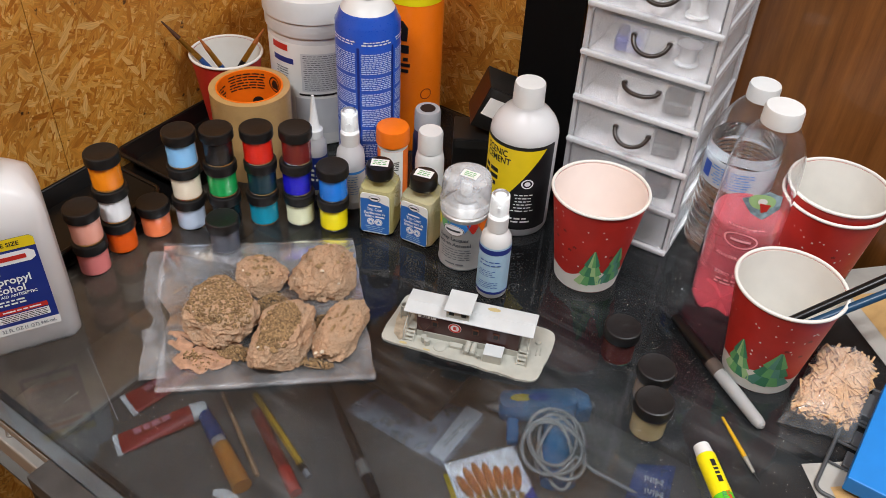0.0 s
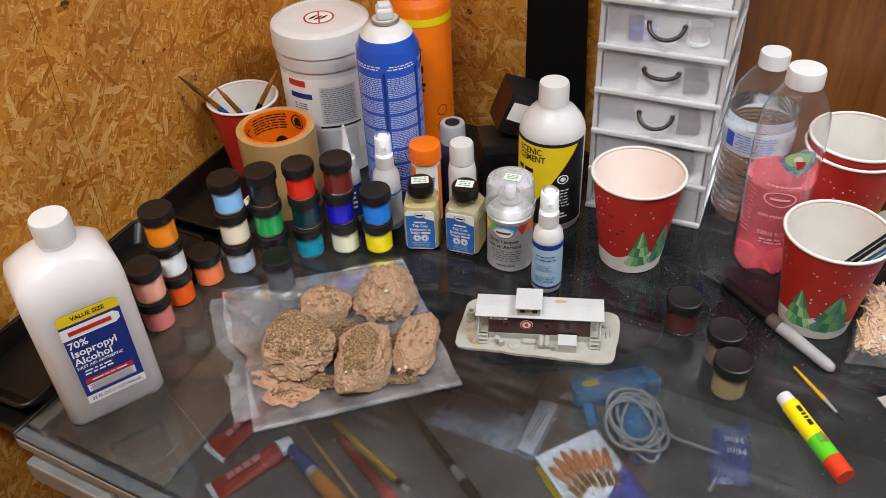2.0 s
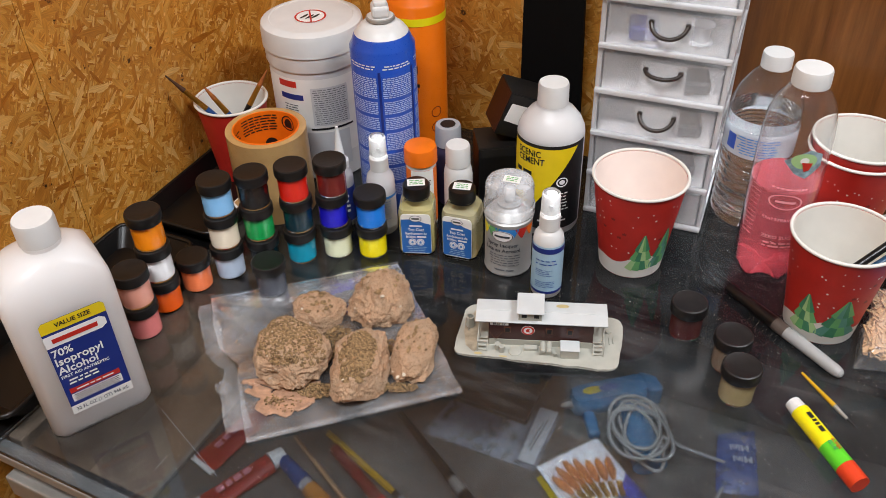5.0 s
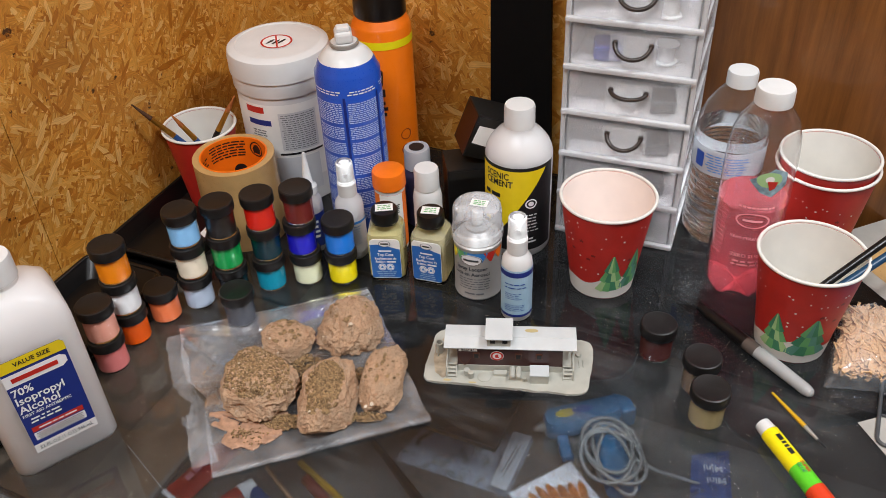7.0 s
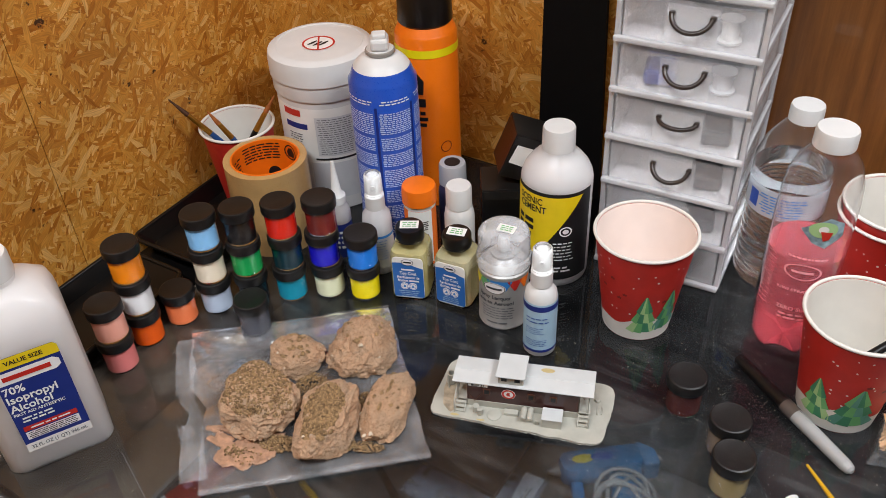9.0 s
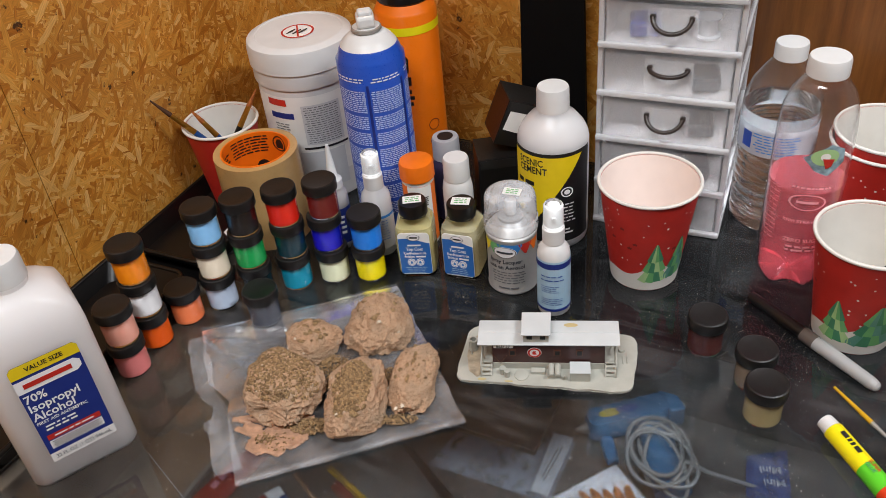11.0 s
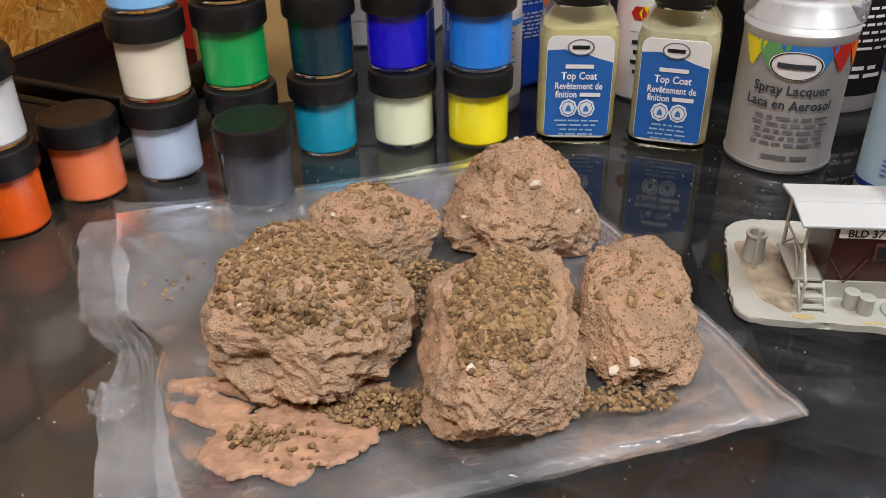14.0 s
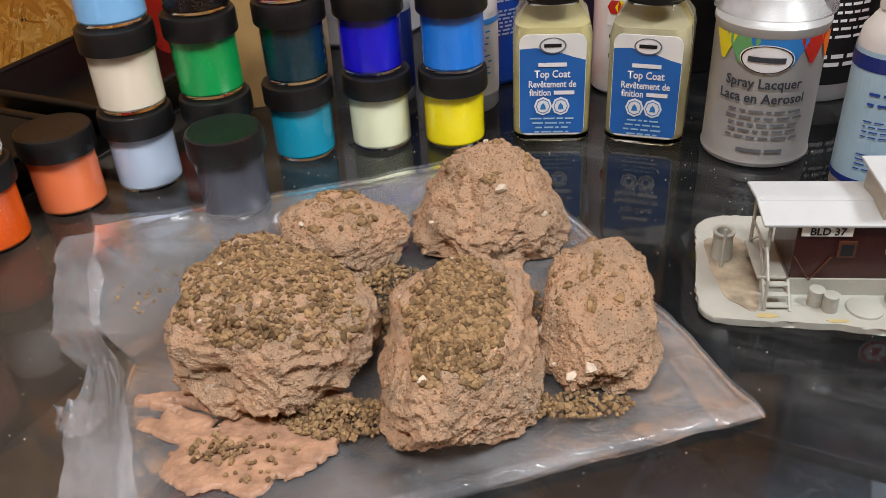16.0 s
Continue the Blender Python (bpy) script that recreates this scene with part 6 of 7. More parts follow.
# spray bottle labels
stick(sb2, quad(-0.044, 0, 0.044, 0.006), 0.0155, 0, 0.058, "navy", "label_band", "dark blue band")
stick(sb2, quad(-0.044, 0, 0.044, 0.003), 0.0155, 0, 0.007, "navy", "label_band", "dark blue band")
for z, n, s in ((0.047, 2, 3), (0.034, 4, 5), (0.019, 4, 8)):
    stick(sb2, bars(n, 0.022, 0.009, 0.26, 0.4, s, 4, "LEFT"), 0.0155, -8, z, "blueink", "label_print", lift=0.0009)
stick(sb, bars(8, 0.020, 0.026, 0.25, 0.4, 4, 4), 0.0155, 0, 0.034, "skyink", "label_print", lift=0.0009)
stick(sb, quad(-0.026, 0, 0.026, 0.003), 0.0155, 0, 0.049, "skyink", "label_band", lift=0.0008)

# varnish labels
M["varnishblue"] = paint("strong_blue_label_field", "2468b8", 0.42, 0.05, 60, 0.03)
for b, seed in ((top1, 1), (top2, 2)):
    y = -0.0191
    blue = flat([(-0.0145, 0.0005), (0.0145, 0.0005), (0.0153, 0.0025), (0.0153, 0.034), (0.009, 0.0355), (0.000, 0.0385), (-0.008, 0.0395), (-0.0153, 0.0390), (-0.0153, 0.0025)])
    part("blue_field", up(blue, 0.0046, 0, y), M["varnishblue"], b, "blue label field")
    part("oval_emblem", up(move(disc(0.005, 28), Matrix.Diagonal((1.25, 1, 0.70, 1))), 0.0452, 0, y - 0.0003), "whiteink", b)
    part("oval_ring", up(move(disc(0.005, 28, hole=0.0044), Matrix.Diagonal((1.25, 1, 0.70, 1))), 0.0452, 0, y - 0.0005), "greyink", b)
    part("emblem_bar", up(quad(-0.0040, -0.0008, 0.0040, 0.0008), 0.0452, 0, y - 0.0006), "ink", b)
    part("label_print", up(quad(-0.0066, -0.0009, 0.0066, 0.0009), 0.0368, 0, y - 0.0004), "whiteink", b)
    part("label_line", up(lettering("Top Coat", 0.0047, 0.9), 0.0325, 0, y - 0.0004), "whiteink", b)
    part("label_line", up(lettering("Revêtement de", 0.0043, 0.85), 0.0280, 0, y - 0.0004), "whiteink", b)
    part("label_line", up(lettering("finition", 0.0043, 0.85, "RIGHT"), 0.0242, -0.0005, y - 0.0004), "whiteink", b)
    part("label_print", up(quad(0.0008, -0.0009, 0.0105, 0.0009), 0.0242, 0, y - 0.0004), "whiteink", b)
    for dx in (-0.0042, 0.0042):
        part("hazard_mark", up(disc(0.0043, 8), 0.0180, dx, y - 0.0004), "whiteink", b, "white octagon hazard mark")
        part("hazard_icon", up(disc(0.0034, 8, hole=0.0030), 0.0180, dx, y - 0.0006), "skyink", b)
        part("hazard_icon", up(flat([(-0.0014, -0.0014), (0.0014, -0.0014), (0.0010, 0.0004), (0, 0.0016), (-0.0010, 0.0004)]), 0.0180, dx, y - 0.0006), "skyink", b)
    part("label_print", up(bars(4, 0.022, 0.0085, 0.35, 0.35, seed, 4), 0.0090, 0, y - 0.0004), "bluelabel", b)
    st = [o for o in b.children if o.name.startswith("price_sticker")][0]
    part("sticker_print", move(bars(3, 0.014, 0.009, 0.5, 0.2, seed, 3), pose(0, 0, 0.0741, -90, 0, 8)), "green2", b)

for b in (top1, top2):
    b.matrix_basis = b.matrix_basis @ Matrix.Diagonal((1.03, 1.03, 1.14, 1))

# lacquer can
R = 0.0255
for a, w, c in ((-58, 0.011, "yellowprint"), (-36, 0.014, "green2"), (-10, 0.014, "skyink"), (14, 0.013, "skyink"), (38, 0.013, "redink"), (64, 0.012, "orange")):
    stick(lac, flat([(-w / 1.6, 0), (w / 1.6, 0), (0.001, -0.012), (-0.001, -0.012)]), R, a, 0.0625, c, "coloured_triangle")
stick(lac, move(disc(0.0100), Matrix.Diagonal((1.2, 1, 0.66, 1))), R, -10, 0.0535, "whiteink", "oval_emblem", lift=0.0009)
stick(lac, move(disc(0.0095, hole=0.0089), Matrix.Diagonal((1.2, 1, 0.66, 1))), R, -10, 0.0535, "ink", "oval_ring", lift=0.0012)
stick(lac, quad(-0.0080, -0.0012, 0.0080, 0.0012), R, -10, 0.0535, "slate", "emblem_bar", lift=0.0015)
stick(lac, lettering("Spray Lacquer", 0.0064, 0.95), R, -10, 0.0420, "slate", "label_line", lift=0.0009)
stick(lac, lettering("Laca en Aerosol", 0.0064, 0.95), R, -10, 0.0350, "slate", "label_line", lift=0.0009)
stick(lac, bars(5, 0.036, 0.016, 0.35, 0.15, 9, 6), R, -4, 0.0225, "greyink", "label_print", lift=0.0009)
stick(lac, bars(1, 0.022, 0.003, 0.6, 0.1, 9, 2), R, -4, 0.0095, "greyink", "label_print", lift=0.0009)
part("sticker_print", move(bars(3, 0.014, 0.009, 0.5, 0.2, 5, 3), pose(0.002, 0.002, 0.1068, -90, 0, -8)), "green2", lac)

# blue can: columns of small print between dark rules
R = 0.0345
for a0, w, s in ((-46, 0.034, 1), (20, 0.034, 2), (82, 0.030, 3), (-104, 0.030, 4)):
    z = 0.176
    for k, n in enumerate((11, 7, 7, 10, 7, 8, 7)):
        hgt = n * 0.0022
        stick(duster, bars(n, w, hgt, 0.52, 0.06, s * 10 + k, 8), R, a0, z - hgt / 2, "bluepale", "label_print", lift=0.0005)
        z -= hgt + 0.0035
    stick(duster, bars(2, w, 0.006, 0.45, 0.2, s, 6), R, a0, 0.187, "whiteink", "label_print", lift=0.0005)
for a in (-13, 51):
    stick(duster, quad(-0.0014, 0, 0.0014, 0.172), R, a, 0.010, "navy", "label_rule", lift=0.0004)
# orange can
R = 0.0340
stick(adhesive, quad(-0.10, 0, 0.10, 0.009), R, 0, 0.190, "yellowprint", "yellow_band", "yellow band", lift=0.0004)
stick(adhesive, flat([(-0.011, -0.012), (0.011, -0.012), (0.012, 0.004), (0.006, 0.012), (-0.006, 0.012), (-0.012, 0.002)]), R, -24, 0.160, "ink", "black_emblem", lift=0.0005)
stick(adhesive, quad(-0.013, -0.005, 0.013, 0.005), R, -24, 0.138, "ink", "name_bar", lift=0.0005)
stick(adhesive, bars(3, 0.03, 0.022, 0.6, 0.2, 2, 2), R, -24, 0.118, "ink", "label_print", lift=0.0005)
for z in (0.08, 0.06):
    stick(adhesive, disc(0.007, hole=0.006), R, 34, z, M["darkred"], "round_mark", lift=0.0005)

# tub lid sign and label
part("lid_sign", move(disc(0.0185, 40), pose(0.000, -0.004, 0.1895, -90, 0, 0)), "paper", tub, "round no-children warning sticker")
part("sign_ring", move(disc(0.0182, 40, hole=0.0160), pose(0.000, -0.004, 0.1899, -90, 0, 0)), "redink", tub)
part("sign_slash", move(quad(-0.0165, -0.0009, 0.0165, 0.0009), pose(0.000, -0.004, 0.1902, -90, 0, 0) @ pose(0, 0, 0, 0, 78, 0)), "redink", tub)
for k in range(3):
    part("sign_figure", move(flat([(-0.0008, -0.007), (0.0010, -0.007), (0.0022, 0.000), (0.0012, 0.006), (-0.0006, 0.007), (-0.0016, 0.001)]), pose(-0.0070 + 0.0065 * k, -0.004 - 0.0015 * (k % 2), 0.1900, -90, 0, 0) @ pose(0, 0, 0, 0, 34, 0)), "ink", tub)
R = 0.0550
stick(tub, quad(-0.075, -0.05, 0.075, 0.05), R, 0, 0.085, "paper", "label", "white printed label", lift=0.0003)
stick(tub, quad(-0.012, -0.004, 0.012, 0.004), R, -30, 0.128, "redink", "red_bar", lift=0.0007)
stick(tub, quad(-0.015, -0.0035, 0.015, 0.0035), R, -26, 0.112, "navy", "name_bar", lift=0.0007)
stick(tub, quad(-0.022, -0.0245, 0.022, 0.0245), R, 22, 0.100, M["palegrey"], "grey_panel", lift=0.0006)
stick(tub, bars(17, 0.040, 0.046, 0.34, 0.15, 7, 7), R, 22, 0.100, "greyink", "label_print", lift=0.0009)
stick(tub, quad(-0.026, -0.0013, 0.026, 0.0013), R, 22, 0.071, "ink", "black_rule", lift=0.0007)
stick(tub, quad(-0.032, -0.024, 0.020, 0.024), R, 22, 0.042, M["palegrey"], "grey_panel", lift=0.0006)
stick(tub, bars(5, 0.020, 0.016, 0.4, 0.3, 3, 3), R, -28, 0.095, "greyink", "label_print", lift=0.0009)

# printing inside the tape core
def inside(bm, r, angle, z, name):
    bm = up(bm, z)
    xs = [v.co.x for v in bm.verts]
    k = math.floor(min(xs) / 0.003) + 1
    while k * 0.003 < max(xs):
        bmesh.ops.bisect_plane(bm, geom=bm.verts[:] + bm.edges[:] + bm.faces[:], plane_co=(k * 0.003, 0, 0), plane_no=(1, 0, 0))
        k += 1
    for v in bm.verts:
        a = v.co.x / r + radians(angle)
        v.co = Vector(((r - 0.0005) * math.sin(a), (r - 0.0005) * math.cos(a), v.co.z))
    return part(name, bm, "ink", tape)


inside(disc(0.0098, hole=0.0082), 0.0375, 32, 0.092, "core_emblem")
inside(flat([(-0.005, -0.006), (0.005, -0.006), (0.006, 0.001), (0.002, 0.006), (-0.003, 0.005), (-0.006, 0.0)]), 0.0375, 32, 0.092, "core_emblem")
inside(bars(6, 0.048, 0.022, 0.45, 0.15, 3, 5), 0.0375, -28, 0.091, "core_print")
inside(bars(5, 0.050, 0.022, 0.45, 0.2, 8, 5), 0.0375, -110, 0.085, "core_print")
inside(disc(0.008), 0.0375, -8, 0.062, "core_emblem")

# rubbing alcohol label, on the flat face
fy = -0.0323


def on_bottle(bm, x, z, material, name="label_print", lift=0.0, label=""):
    return part(name, move(up(bm, z, x, fy - lift), Matrix.Translation((0.0030, 0, 0.0150)) @ Matrix.Diagonal((0.97, 1, 1.04, 1))), material, alcohol, label)


LX = 0.0
on_bottle(flat([(-0.027, 0.0), (0.027, 0.0), (0.027, 0.088), (0.024, 0.091), (-0.024, 0.091), (-0.027, 0.088)]), LX, 0.018, "navy", "label", 0.0002, "blue and white label")
on_bottle(flat([(-0.027, 0.0), (0.027, 0.0), (0.027, 0.008), (0.024, 0.011), (-0.024, 0.011), (-0.027, 0.008)]), LX, 0.098, "yellowlab", "value_band", 0.0005, "yellow band")
on_bottle(lettering("VALUE SIZE", 0.0058), LX, 0.1035, "ink", "label_line", 0.0008)
on_bottle(flat([(-0.027, 0.0), (0.020, 0.0), (0.0245, 0.003), (0.0245, 0.009), (0.020, 0.012), (-0.027, 0.012)]), LX, 0.0835, "whiteink", "name_field", 0.0005, "white name field")
on_bottle(quad(-0.020, -0.0022, 0.018, 0.0022), LX - 0.001, 0.0895, "redink", "name_bar", 0.0008)
for w, x, z, sz in (("70%", -0.0255, 0.0765, 0.0105), ("Isopropyl", -0.0255, 0.0672, 0.0108), ("Alcohol", -0.0255, 0.0578, 0.0108), ("FIRST AID ANTISEPTIC", -0.0253, 0.0510, 0.0042)):
    on_bottle(lettering(w, sz, 1.0, "LEFT"), LX + x, z, "whiteink", "label_line", 0.0006)
on_bottle(bars(2, 0.030, 0.007, 0.5, 0.2, 2, 4), LX - 0.008, 0.0440, "whiteink", "label_print", 0.0006)
on_bottle(quad(-0.022, -0.0026, 0.022, 0.0026), LX - 0.001, 0.0345, "redink", "warning_bar", 0.0006, "red warning bar")
on_bottle(bars(1, 0.036, 0.003, 0.5, 0.1, 2, 4), LX - 0.001, 0.0345, "whiteink", "label_print", 0.0009)
on_bottle(quad(-0.022, -0.0042, 0.022, 0.0042), LX - 0.001, 0.0265, "whiteink", "text_panel", 0.0006)
on_bottle(bars(4, 0.041, 0.0075, 0.4, 0.1, 4, 6), LX - 0.001, 0.0265, "ink", "label_print", 0.0009)
on_bottle(quad(-0.027, -0.0045, 0.027, 0.0045), LX, 0.0135, "paper", "label_foot", 0.0002)
on_bottle(lettering("32 FL OZ (1 QT) 946 mL", 0.0050, 0.9), LX, 0.0135, "greyink", "label_line", 0.0006)

# pink drink print
M["icegrey"] = paint("ice_cube_print", "8aa4ae", 0.4, 0.6, 160, 0.05)
R = 0.0305
for a in (-2,):
    stick(ice, flat([(-0.016, 0.001), (-0.006, -0.011), (0.004, -0.016), (0.016, -0.004), (0.015, 0.009), (0.003, 0.015)]), R, a, 0.148, M["icegrey"], "fruit_print", "ice cube and fruit print", lift=0.0008)
    stick(ice, move(disc(0.0095), Matrix.Diagonal((1.1, 1, 0.85, 1))), R, a, 0.151, "green1", "kiwi_print", "green kiwi slice", lift=0.0011)
    stick(ice, disc(0.0036), R, a, 0.1515, "paper", "kiwi_print", lift=0.0014)
    stick(ice, flat([(-0.004, 0.003), (0.005, 0.002), (0.003, -0.005), (-0.001, -0.007)]), R, a + 4, 0.147, "redink", "berry_print", "red berry", lift=0.0016)
stick(ice, move(disc(0.0085, 36, hole=0.0075), Matrix.Diagonal((1.7, 1, 1, 1))), R, -14, 0.104, "pinkpale", "name_mark", "pale oval mark", lift=0.0008)
stick(ice, quad(-0.0085, -0.0012, 0.0085, 0.0012), R, -14, 0.104, "pinkpale", "name_bar", lift=0.0008)
stick(ice, bars(1, 0.030, 0.0026, 0.7, 0.0, 3, 9), R, -12, 0.119, "pinkpale", "name_mark", lift=0.0008)
stick(ice, lettering("KIWI STRAWBERRY", 0.0045), R, -8, 0.083, "pinkpale", "label_line", lift=0.0008)
stick(ice, lettering("ZERO SUGAR", 0.0055), R, -8, 0.062, "pinkpale", "label_line", lift=0.0008)
stick(ice, bars(2, 0.028, 0.008, 0.5, 0.2, 3, 4), R, -8, 0.053, "pinkpale", "label_print", lift=0.0008)
stick(ice, bars(12, 0.012, 0.06, 0.16, 0.3, 6, 2), R, -66, 0.085, "pinkpale", "label_print", lift=0.0008)
stick(water, quad(-0.005, -0.009, 0.005, 0.009), 0.0324, -66, 0.112, "blueink", "label_field", "blue field", lift=0.0003)
stick(water, bars(7, 0.040, 0.022, 0.4, 0.3, 3, 5), 0.0324, -20, 0.112, "skyink", "label_print", lift=0.0006)


# cups: snow, trees, flakes
def tree(parent, angle, z, h, w, tones, r0, tp):
    for k in range(3):
        z0, z1 = z + h * (0.0 + 0.27 * k), z + h * (0.46 + 0.27 * k)
        a = w * (1.0 - 0.24 * k)
        xs = [-a, -a * 0.5, 0.0, a * 0.5, a]
        topw = 0.12 * a if k == 2 else 0.30 * a
        for i in range(4):
            f0, f1 = xs[i] / a, xs[i + 1] / a
            dip = 0.05 * h * (0.6 if i in (1, 2) else 0)
            bm = flat([(xs[i], z0 + (0.05 * h if i == 0 else -dip * 0)), (xs[i + 1], z0 + (0.05 * h if i == 3 else 0) - (0.03 * h if i in (0, 1) else 0)), (f1 * topw, z1), (f0 * topw, z1)])
            part("tree_print", wrap(bm, r0, angle, 0.0005 + 0.00012 * k, tp), tones[(i + k) % len(tones)], parent)


def decorate(cup, trees, seed, r0=0.0324, r1=0.0467, h=0.1092):
    tp = (r1 - r0) / h
    rnd = random.Random(seed)
    # wavy snow line
    n = 72
    bm = bmesh.new()
    lo, hi = [], []
    for k in range(n):
        a = 2 * math.pi * k / n
        z1 = 0.024 + 0.006 * math.sin(2 * a + seed) + 0.003 * math.sin(5 * a + seed)
        for z, row in ((0.0006, lo), (z1, hi)):
            r = r0 + tp * z + 0.0003
            row.append(bm.verts.new((r * math.sin(a), -r * math.cos(a), z)))
    for k in range(n):
        bm.faces.new((lo[k], lo[(k + 1) % n], hi[(k + 1) % n], hi[k]))
    part("snow_print", bm, "cupwhite", cup, "white wavy printed snow")
    for ang, z, hh, w, kind in trees:
        tree(cup, ang, z, hh, w, ("green1", "green2", "green3") if kind == 0 else ("teal", "green3", "green2"), r0, tp)
    dots = []
    for k in range(70):
        a, z = rnd.uniform(0, 360), rnd.uniform(0.036, 0.099)
        r = rnd.uniform(0.0007, 0.0012)
        dots.append(wrap(disc(r, 8, 0, z), r0, a, 0.0004, tp))
    bm = join(*dots)
    tagged(part("snow_dots", bm, "cupwhite", cup, "scattered white printed dots"), kind="stuff")
    for k in range(9):
        a, z = rnd.uniform(0, 360), rnd.uniform(0.045, 0.09)
        star = [((0.0026 if i % 2 == 0 else 0.0011) * math.sin(math.pi * i / 5), z + (0.0026 if i % 2 == 0 else 0.0011) * math.cos(math.pi * i / 5)) for i in range(10)]
        part("star_print", wrap(flat(star), r0, a, 0.0004, tp), M["darkred"], cup)


decorate(cup1, ((5, 0.012, 0.050, 0.0150, 0), (42, 0.014, 0.050, 0.015, 1), (150, 0.015, 0.036, 0.012, 0)), 1)
decorate(cup2, ((-47, 0.012, 0.048, 0.0155, 0), (2, 0.012, 0.050, 0.0210, 1), (120, 0.015, 0.036, 0.012, 0)), 2)
decorate(cup3, ((-30, 0.014, 0.036, 0.014, 1), (60, 0.016, 0.036, 0.012, 0)), 3)

# small bottle prints
for ob in [o for o in scene.objects if o.parent is None and o.name.startswith("orange_cap_bottle")]:
    stick(ob, quad(-0.030, -0.036, 0.030, 0.036), 0.0165, 0, 0.042, "orange", "label", "orange label with white panel", lift=0.0003)
    stick(ob, quad(-0.013, -0.032, 0.013, 0.036), 0.0165, 8, 0.042, "paper", "label_panel", lift=0.0006)
    stick(ob, bars(5, 0.018, 0.012, 0.5, 0.2, 3, 3), 0.0165, 8, 0.060, "ink", "label_print", lift=0.0009)
    stick(ob, bars(9, 0.020, 0.036, 0.4, 0.3, 5, 4), 0.0165, 8, 0.032, "greyink", "label_print", lift=0.0009)
wh = [o for o in scene.objects if o.parent is None and o.name.startswith("craft_paint_bottle")]
stick(wh[0], quad(-0.011, -0.006, 0.011, 0.006), 0.016, 0, 0.046, "paper", "label", lift=0.0003)
for a, c in ((-25, "redink"), (-10, "yellowprint"), (5, "green2"), (18, "skyink")):
    stick(wh[0], disc(0.0042, 6), 0.016, a, 0.050, c, "coloured_mark", lift=0.0006)
stick(wh[0], bars(4, 0.020, 0.022, 0.4, 0.3, 3, 3), 0.016, 0, 0.026, "ink", "label_print", lift=0.0006)
for ob in [o for o in scene.objects if o.parent is None and o.name.startswith("dropper_bottle")]:
    stick(ob, quad(-0.030, -0.022, 0.030, 0.022), 0.0125, 0, 0.030, "navy", "label", "dark blue label", lift=0.0003)
    stick(ob, bars(4, 0.016, 0.026, 0.5, 0.3, 3, 2), 0.0125, 0, 0.032, "whiteink", "label_print", lift=0.0006)

# ---- trays by the wall ----


def tray(u, v, w, d, h, label):
    b = thing("black_tray", label, "tray", ROOM @ pose(u, v, 0.0005), "black plastic trays")
    part("tray_box", open_box(w, d, h, 0.003, 0.012, 0.88), "blackplastic", b, smooth=0.5)
    part("rim", up(join(sweep([(x, y, 0) for x, y in rounded(w, d, 0.012, 5)], 0.0026, 8, True)), h), "blackplastic", b, "rolled rim", smooth=1)
    return b


tray(-0.536, 0.798, 0.106, 0.205, 0.020, "shallow black plastic tray with a card inside by the wall")
tray(-0.540, 0.5424, 0.100, 0.268, 0.020, "shallow black plastic tray standing beside the board wall")
card = thing("printed_card", "small tan card with black and white picture in tray", "card", ROOM @ pose(-0.500, 0.768, 0.006, 0, -28, 62))
part("card", rbox(0.05, 0.024, 0.0006, 0), "paper", card)
part("tan_field", move(quad(0.000, -0.010, 0.023, 0.010), pose(0, 0, 0.0009, -90, 0, 0)), M["tape"], card)
for k, (x, y, r) in enumerate(((-0.016, 0.002, 0.005), (-0.006, -0.004, 0.004), (-0.010, 0.006, 0.003))):
    part("dark_patch", move(disc(r, 9), pose(x, y, 0.0009, -90, 0, 0)), "ink", card)

# ---- brushes and pens ----
M["bluehandle"] = paint("blue_lacquered_handle", "1f4a86", 0.3, 0.08, 60, 0.03, coat=0.5)
M["gold"] = paint("gold_ferrule_metal", "b88a3a", 0.3, 0.1, 60, 0.05, metal=0.9)
M["bristle"] = paint("orange_brown_bristles", "a8602a", 0.6, 0.25, 200, 0.4)
M["darkbristle"] = paint("dark_brown_bristles", "4a2d1a", 0.6, 0.25, 200, 0.4)


def rod(name, label, category, a, b, pieces, seg=16):
    """A rod between two points of the room, in pieces (part, from, to, r0, r1, material, label)."""
    a, b = Vector(a), Vector(b)
    t = thing(name, label, category, Matrix.Translation(a) @ (b - a).to_track_quat("Z", "Y").to_matrix().to_4x4())
    ln = (b - a).length
    for pn, f, g, r0, r1, mat, lab in pieces:
        part(pn, lathe([(0, f * ln), (r0, f * ln), (r1, g * ln), (0, g * ln)], seg), mat, t, lab, smooth=0.8)
    return t


def art_brush(a, b, handle, bristle):
    return rod("paint_brush", "artist paint brush with gold ferrule standing in cup", "paint brush", a, b,
               [("handle", 0, 0.55, 0.0022, 0.0034, handle, ""), ("ferrule", 0.55, 0.80, 0.0034, 0.0028, "gold", "gold ferrule"), ("bristles", 0.80, 1.0, 0.0030, 0.0008, bristle, "brown bristles")])


